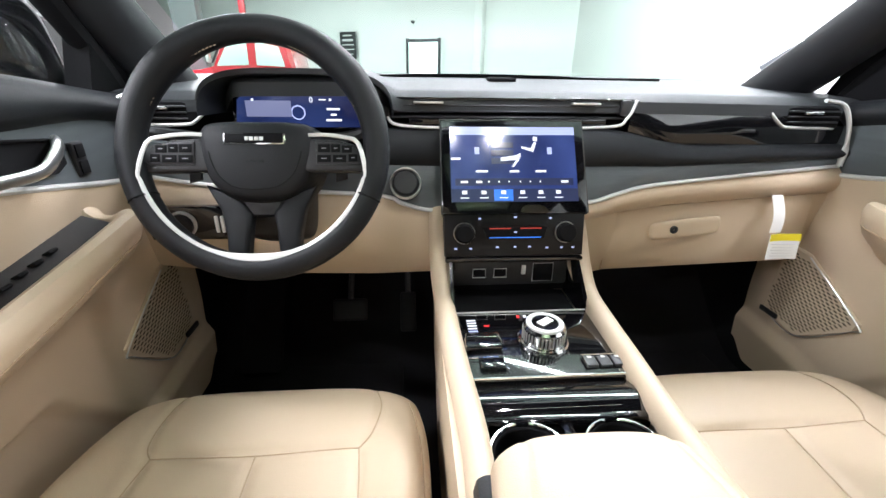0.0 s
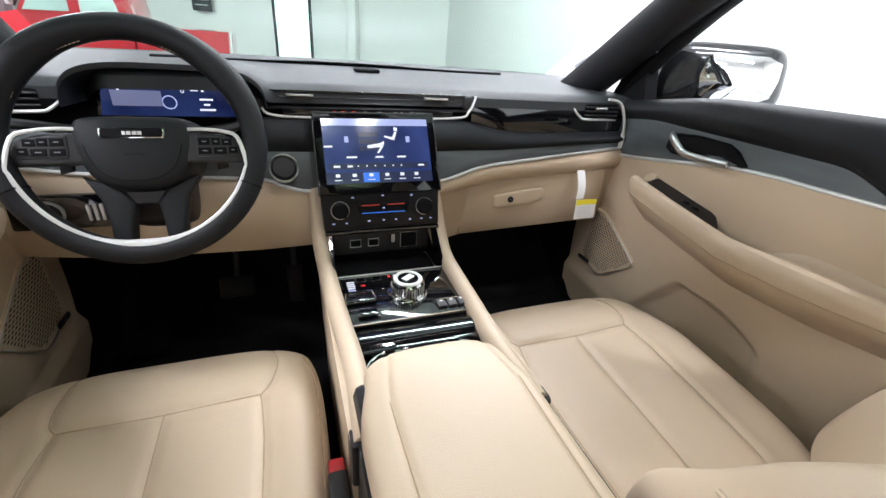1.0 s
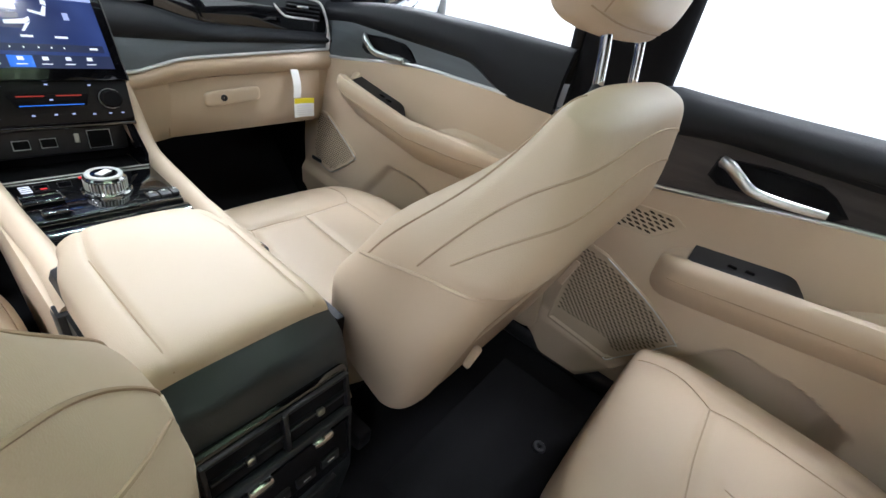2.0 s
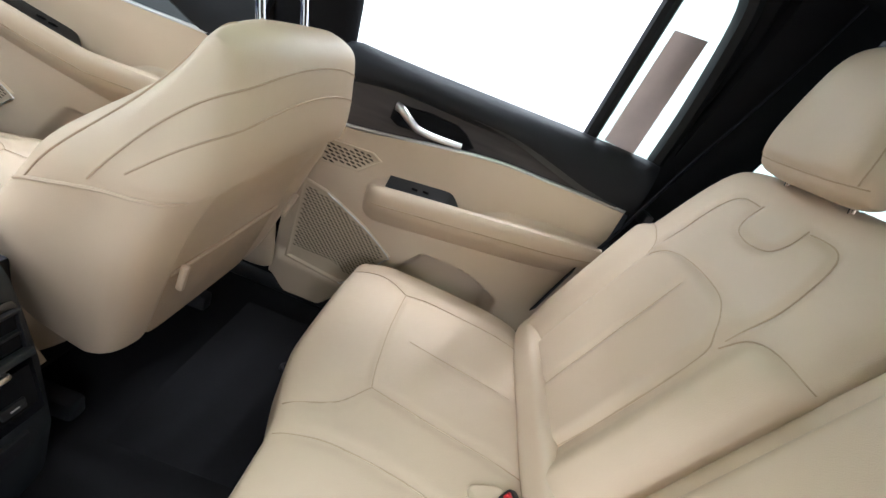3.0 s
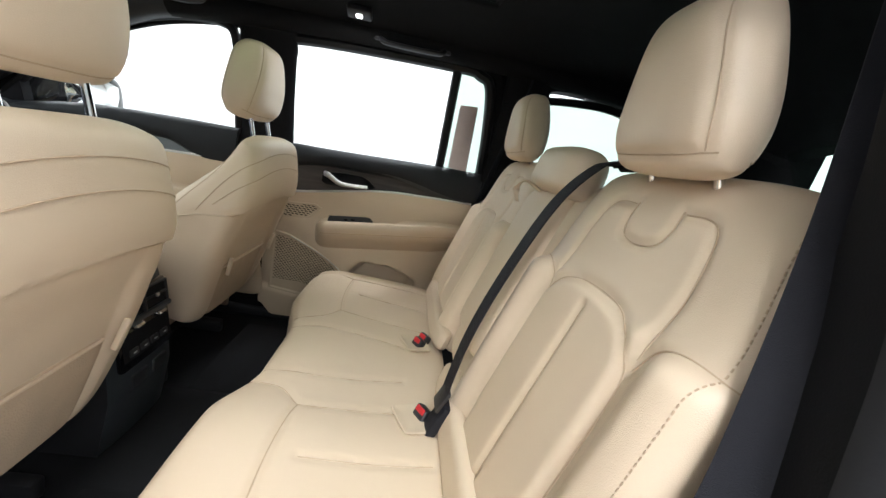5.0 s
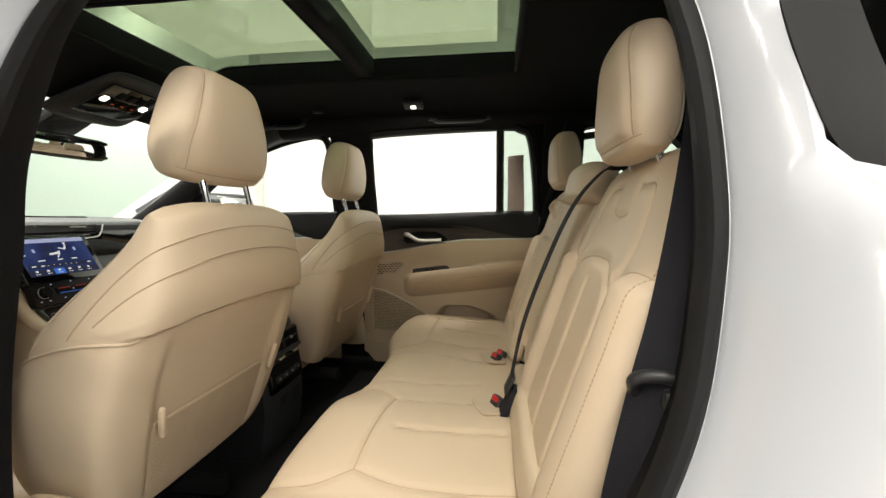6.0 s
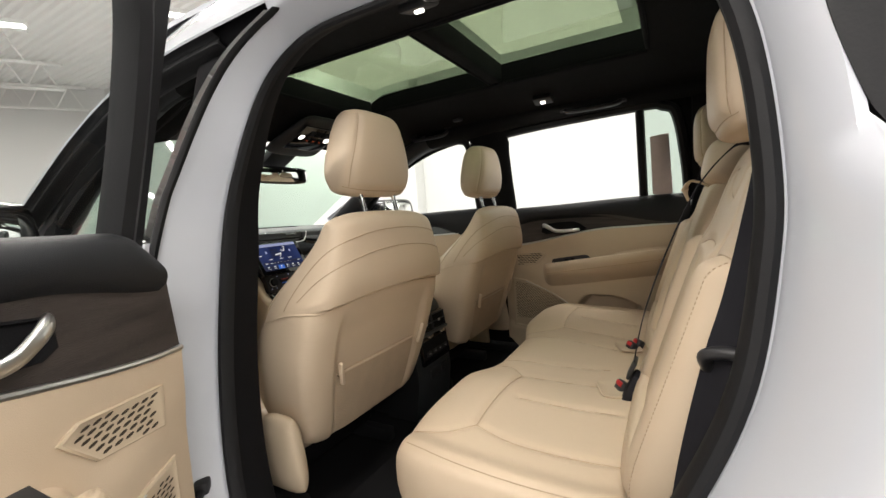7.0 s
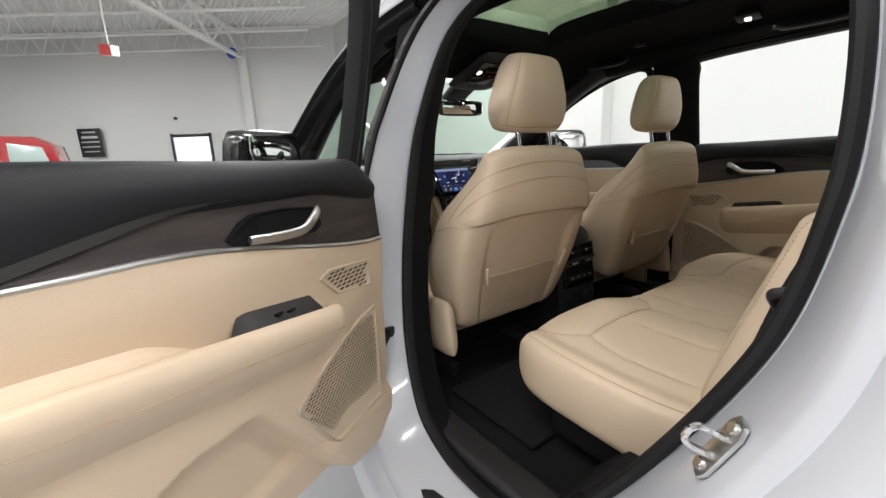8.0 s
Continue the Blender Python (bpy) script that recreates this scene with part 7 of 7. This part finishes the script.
    for i in range(3):
        part("right_switch", rbox(0.062 + 0.019 * i, 0.452, 0.804, 0.017, 0.020, 0.006, 0.002, 2), black_plastic, pl)
        part("switch_mark", rbox(0.062 + 0.019 * i, 0.458, 0.8075, 0.006, 0.004, 0.0006, 0.0002, 1), silver, pl)
    # sliding cover, cup holders
    part("shutter", slab(lambda a, b: (-0.106 + 0.212 * a, 0.425 - 0.055 * b, 0.795 + 0.008 * math.sin(math.pi * b)), (0, 0, -0.008), 8, 8), piano, t, "gloss black sliding cover")
    part("cup_floor", rbox(0, 0.32, 0.715, 0.21, 0.13, 0.012, 0.004), soft_black, t)
    cf = part("cup_frame", rbox(0.0, 0.372, 0.790, 0.212, 0.016, 0.012, 0.004, 2), piano, t)
    part("frame_edge", tube([(-0.106, 0.381, 0.797), (-0.07, 0.3805, 0.798), (0.07, 0.3805, 0.798), (0.106, 0.381, 0.797)], 0.0014, 6), bright_chrome, cf)
    part("cup_bridge", rbox(0.0, 0.322, 0.786, 0.014, 0.09, 0.012, 0.004, 2), piano, t)
    part("cup_back", rbox(0, 0.372, 0.75, 0.212, 0.006, 0.07, 0.002), soft_black, t)
    for x in (-0.052, 0.052):
        r = part("cup_ring", disc(pose(x, 0.322, 0.786), 0.0450, 0.008, 40, 0.002, 0.0425), bright_chrome, t, "chrome cup holder ring")
        part("cup_liner", disc(pose(x, 0.322, 0.715), 0.042, 0.075, 32, 0.002, 0.039), soft_black, r)
    # armrest lid and the box under it
    lid = Pad(pose(-0.020, 0.141, 0.842, 0.6, 0, 0), lambda v: 0.106 + 0 * v, 0.145, lambda u, v: 0.034 - 0.004 * u * u + 0.003 * ease(-0.5, -1.0, v), lambda u, v: 0.030, p=9 + 0, q=4.2, corner=0.0, n=84, seams=[[(-0.66, -0.985), (-0.68, 0.4), (-0.66, 0.97)], [(0.80, -0.985), (0.82, 0.4), (0.80, 0.97)]], depth=0.003, wide=0.004)
    lm = lid.mesh()
    for vtx in lm.vertices:
        # the front corners are well rounded, the rear edge stays straight
        fwd = float(ease(0.16, 0.285, vtx.co.y))
        vtx.co.x = -0.020 + (vtx.co.x + 0.020) * (1 - 0.16 * fwd ** 2)
        vtx.co.y -= 0.030 * fwd * ((vtx.co.x + 0.020) / 0.1) ** 4
    lo = part("armrest_lid", lm, leather, t, "tan padded console armrest lid")
    for ln in lid.seams:
        part("seam", tube([q for q in lid.line(ln, 1, 0.0006) if q.y < 0.20], 0.0009, 5), stitch, lo)
    part("bin", rbox(-0.020, 0.150, 0.635, 0.204, 0.27, 0.38, 0.012, 2), black_plastic, t)
    # rear of the console: a dark curved face leaning out, with vents, keys and sockets in it
    def rear_y(z):
        return float(np.interp(z, (0.42, 0.58, 0.70, 0.775, 0.812, 0.828, 0.836, 0.852), (-0.062, -0.086, -0.076, -0.060, -0.050, -0.042, -0.034, -0.002)))
    def rearp(a, b):
        z = 0.852 - 0.41 * b ** 1.3
        x = -0.020 + (-0.106 + 0.212 * a) * (1 + 0.06 * b)
        return (x, rear_y(z) + 0.012 * (2 * a - 1) ** 4, z)
    part("rear_panel", slab(rearp, (0, 0.05, 0), 24, 56), rear_skin, t, "dark grey curved rear console panel")
    for s in (-1, 1):
        part("rear_cheek", slab(lambda a, b: (-0.020 + s * (0.106 + 0.008 * b), rear_y(0.846 - 0.40 * b) + 0.012 + (0.05 - rear_y(0.846 - 0.40 * b)) * a, 0.846 - 0.40 * b), (-s * 0.012, 0, 0), 6, 40), black_plastic, t)
    vm = frame_of((-0.018, rear_y(0.722) - 0.001, 0.722), (1, 0, 0), (0, 0.16, 0.987))
    def box(name, x, u, n, sx, su, sn, r, material, parent, label=""):
        bm = rbox(x, u, n, sx, su, sn, r, 2)
        bmesh.ops.transform(bm, matrix=vm, verts=bm.verts)
        return part(name, bm, material, parent, label)
    vp = box("rear_vent_panel", 0, -0.002, -0.004, 0.184, 0.168, 0.014, 0.008, piano, t, "black rear vent panel")
    for k in (-1, 1):
        box("vent_opening", k * 0.043, 0.047, 0.0025, 0.080, 0.046, 0.002, 0.0008, soft_black, vp)
        box("vent_vane", k * 0.043, 0.047, 0.0060, 0.078, 0.0040, 0.007, 0.001, black_plastic, vp)
        box("vent_frame", k * 0.043, 0.073, 0.0050, 0.084, 0.005, 0.008, 0.002, black_plastic, vp)
        box("vent_wall", k * 0.0855, 0.047, 0.0050, 0.005, 0.056, 0.008, 0.002, black_plastic, vp)
        box("vent_knob", k * 0.040, 0.006, 0.0125, 0.030, 0.013, 0.018, 0.0055, bright_chrome, vp)
        box("vent_tab", k * 0.043, 0.047, 0.0105, 0.010, 0.009, 0.006, 0.002, chrome, vp)
    box("vent_divider", 0, 0.047, 0.006, 0.007, 0.056, 0.010, 0.002, black_plastic, vp)
    box("vent_bar", 0, 0.016, 0.008, 0.178, 0.012, 0.012, 0.004, rear_skin, vp)
    box("key_recess", 0, -0.036, 0.0032, 0.168, 0.060, 0.001, 0.0004, soft_black, vp)
    for i in range(4):
        box("rear_key", -0.054 + 0.036 * i, -0.050, 0.006, 0.028, 0.016, 0.005, 0.002, black_plastic, vp)
        box("key_mark", -0.054 + 0.036 * i, -0.050, 0.009, 0.010, 0.002, 0.001, 0.0003, silver, vp)
    for x in (-0.048, 0.026):
        part("rear_socket", rbox(x, rear_y(0.60) + 0.001, 0.60, 0.052, 0.010, 0.032, 0.004, 2), black_plastic, t)


console()


# ---------- pedals, tag, roof fittings ----------
def fittings():
    for x, w, h, z, nm in ((-0.33, 0.085, 0.055, 0.60, "brake"), (-0.185, 0.040, 0.10, 0.59, "accelerator")):
        p = thing("%s_pedal" % nm, (x, 0.95, z), "black rubber %s pedal in the dark footwell" % nm, "pedal", "pedals")
        part("pad", rbox(x, 0.93, z, w, 0.012, h, 0.006, 2, pose(0, 0, 0, -35, 0, 0)), rubber, p)
        part("arm", tube([(x, 0.94, z), (x, 1.02, z + 0.10), (x, 1.04, z + 0.22)], 0.008, 6), black_plastic, p)
    fr = thing("foot_rest", (-0.60, 0.92, 0.45), "black plastic foot rest in the footwell", "foot rest")
    part("plate", rbox(-0.55, 0.95, 0.56, 0.10, 0.02, 0.26, 0.008, 2, pose(0, 0, 0, -40, 0, 0)), soft_black, fr)
    tg = thing("airbag_tag", (0.555, 0.735, 0.82), "white and yellow warning tag hanging from the glove box", "tag")
    part("strap", slab(lambda a, b: (0.553 + 0.024 * (a - 0.5) + 0.012 * (1 - b), 0.742 + 0.035 * (1 - b) - 0.008 * math.sin(math.pi * b), 0.868 + 0.068 * (1 - b) - 0.068 * 0), (0, 0.0008, 0), 4, 10), white_tag, tg)
    part("card", slab(lambda a, b: (0.536 + 0.066 * a - 0.004 * b, 0.732 - 0.010 * b + 0.004 * math.sin(3 * a), 0.868 - 0.050 * b), (0, 0.0008, 0), 6, 6), white_tag, tg)
    part("yellow_band", slab(lambda a, b: (0.536 + 0.066 * a, 0.7312 + 0.004 * math.sin(3 * a) - 0.002 * b, 0.8685 - 0.014 * b), (0, -0.0004, 0), 6, 3), yellow_tag, tg)
    for i in range(5):
        part("text_bar", rbox(0.567, 0.7295 - 0.0012 * i, 0.848 - 0.0058 * i, 0.05 - 0.006 * (i % 2), 0.0006, 0.0018, 0.0003, 1), silver, tg)
    # grab handles and side lamps
    for side in (-1, 1):
        for y0, z0 in ((-0.545, 1.548), (0.22, 1.545)):
            g = thing("grab_handle", (side * 0.575, y0, z0), "black folding grab handle on the roof edge", "grab handle", "grab handles")
            s2 = 0.11 if y0 < 0 else 0.10
            slope = 0.0 if y0 < 0 else -0.05
            part("grip", tube(spline([(side * 0.590, y0 + s2, z0 + slope * s2 + 0.012), (side * 0.568, y0 + s2 * 0.9, z0 + slope * s2 - 0.012), (side * 0.562, y0 + s2 * 0.5, z0 - 0.018), (side * 0.562, y0 - s2 * 0.5, z0 - 0.018), (side * 0.568, y0 - s2 * 0.9, z0 - slope * s2 - 0.012), (side * 0.590, y0 - s2, z0 - slope * s2 + 0.012)], 5), 0.011, 8, False, 0.8), black_plastic, g)
            for k in (-1, 1):
                part("mount", rbox(side * 0.586, y0 + k * s2, z0 + slope * k * s2 + 0.004, 0.03, 0.045, 0.03, 0.008, 2), black_plastic, g)
        for y in (-0.375,):
            l = thing("reading_lamp", (side * 0.46, y, 1.59), "small lit reading lamp in the head lining", "reading lamp", "reading lamps")
            part("bezel", rbox(side * 0.47, y, 1.578, 0.05, 0.075, 0.018, 0.006, 2, pose(0, 0, 0, 0, side * 18, 0)), black_plastic, l)
            part("lens", rbox(side * 0.468, y, 1.567, 0.014, 0.020, 0.008, 0.003, 2, pose(0, 0, 0, 0, side * 18, 0)), cabin_glow, l)
        h = thing("coat_hook", (side * 0.5, 0.12, 1.56), "small grey hook cap in the head lining", "hook", "hooks")
        part("cap", rbox(side * 0.50, 0.03, 1.572, 0.02, 0.045, 0.014, 0.005, 2), black_plastic, h)
    # overhead console and mirror
    o = thing("overhead_console", (0, 0.47, 1.50), "black overhead console with two lit map lamps", "overhead console")
    om = pose(0, 0.470, 1.500, -24, 0, 0)
    part("body", Pad(om, lambda v: 0.118 + 0.02 * v, 0.130, lambda u, v: 0.012, lambda u, v: 0.026, p=4, n=34).mesh(), black_plastic, o)
    def inset(name, x, y, z, sx, sy, sz, r, material, parent):
        bm = rbox(x, y, z, sx, sy, sz, r, 2)
        bmesh.ops.transform(bm, matrix=om, verts=bm.verts)
        return part(name, bm, material, parent)
    pn = inset("panel", 0, -0.020, -0.026, 0.175, 0.150, 0.008, 0.003, piano, o)
    part("panel_rim", tube([om @ Vector(c) for c in ((-0.088, -0.094, -0.029), (0.088, -0.094, -0.029), (0.095, 0.054, -0.029), (-0.095, 0.054, -0.029))], 0.0016, 6, True), bevel_grey, pn)
    for s in (-1, 1):
        inset("map_lamp", s * 0.066, -0.030, -0.031, 0.018, 0.022, 0.006, 0.003, cabin_glow, o)
    for i in range(3):
        inset("roof_key", -0.033 + 0.033 * i, -0.060, -0.031, 0.028, 0.030, 0.006, 0.003, soft_black, o)
        inset("roof_key", -0.033 + 0.033 * i, -0.018, -0.031, 0.028, 0.030, 0.006, 0.003, soft_black, o)
        inset("key_lamp", -0.033 + 0.033 * i, -0.018, -0.0345, 0.008, 0.003, 0.001, 0.0003, red_dim, o)
    r = thing("rear_view_mirror", (0, 0.64, 1.36), "dark frameless interior mirror on the windscreen", "mirror")
    part("housing", Pad(frame_of((-0.005, 0.640, 1.362), (-1, 0.10, 0), (0, -0.12, 1)), lambda v: 0.124 + 0 * v, 0.037, lambda u, v: 0.020, lambda u, v: 0.015, p=4.5, n=34).mesh(), piano, r)
    mg = [(-0.112, -0.026), (0.112, -0.026), (0.117, 0.0), (0.109, 0.030), (-0.109, 0.030), (-0.117, 0.0)]
    part("glass", prism(mg, frame_of((-0.003, 0.624, 1.360), (1, -0.10, 0), (0, -0.12, 1)), 0.002, 0.0005), mirror_glass, r, "mirror glass")
    part("stem", tube([(0, 0.655, 1.37), (0, 0.70, 1.395), (0, 0.72, 1.41)], 0.013, 8), black_plastic, r)
    part("sensor_box", rbox(0, 0.665, 1.435, 0.13, 0.13, 0.035, 0.012, 2, pose(0, 0, 0, -27, 0, 0)), black_plastic, r)


cabin_glow = glow("cabin_lamp", (1.0, 0.96, 0.88), 6.0)
for x, y, z in ((-0.070, 0.432, 1.468), (0.070, 0.432, 1.468), (-0.468, -0.375, 1.558), (0.468, -0.375, 1.558)):
    li = bpy.data.lights.new("cabin_light", "AREA")
    li.shape, li.size, li.energy, li.color = "DISK", 0.024, 0.7, (1.0, 0.96, 0.88)
    lo = new("cabin_lamp", li)
    lo.location = (x, y, z)
red_dim = glow("dim_red_light", (1.0, 0.12, 0.02), 0.7)
fittings()
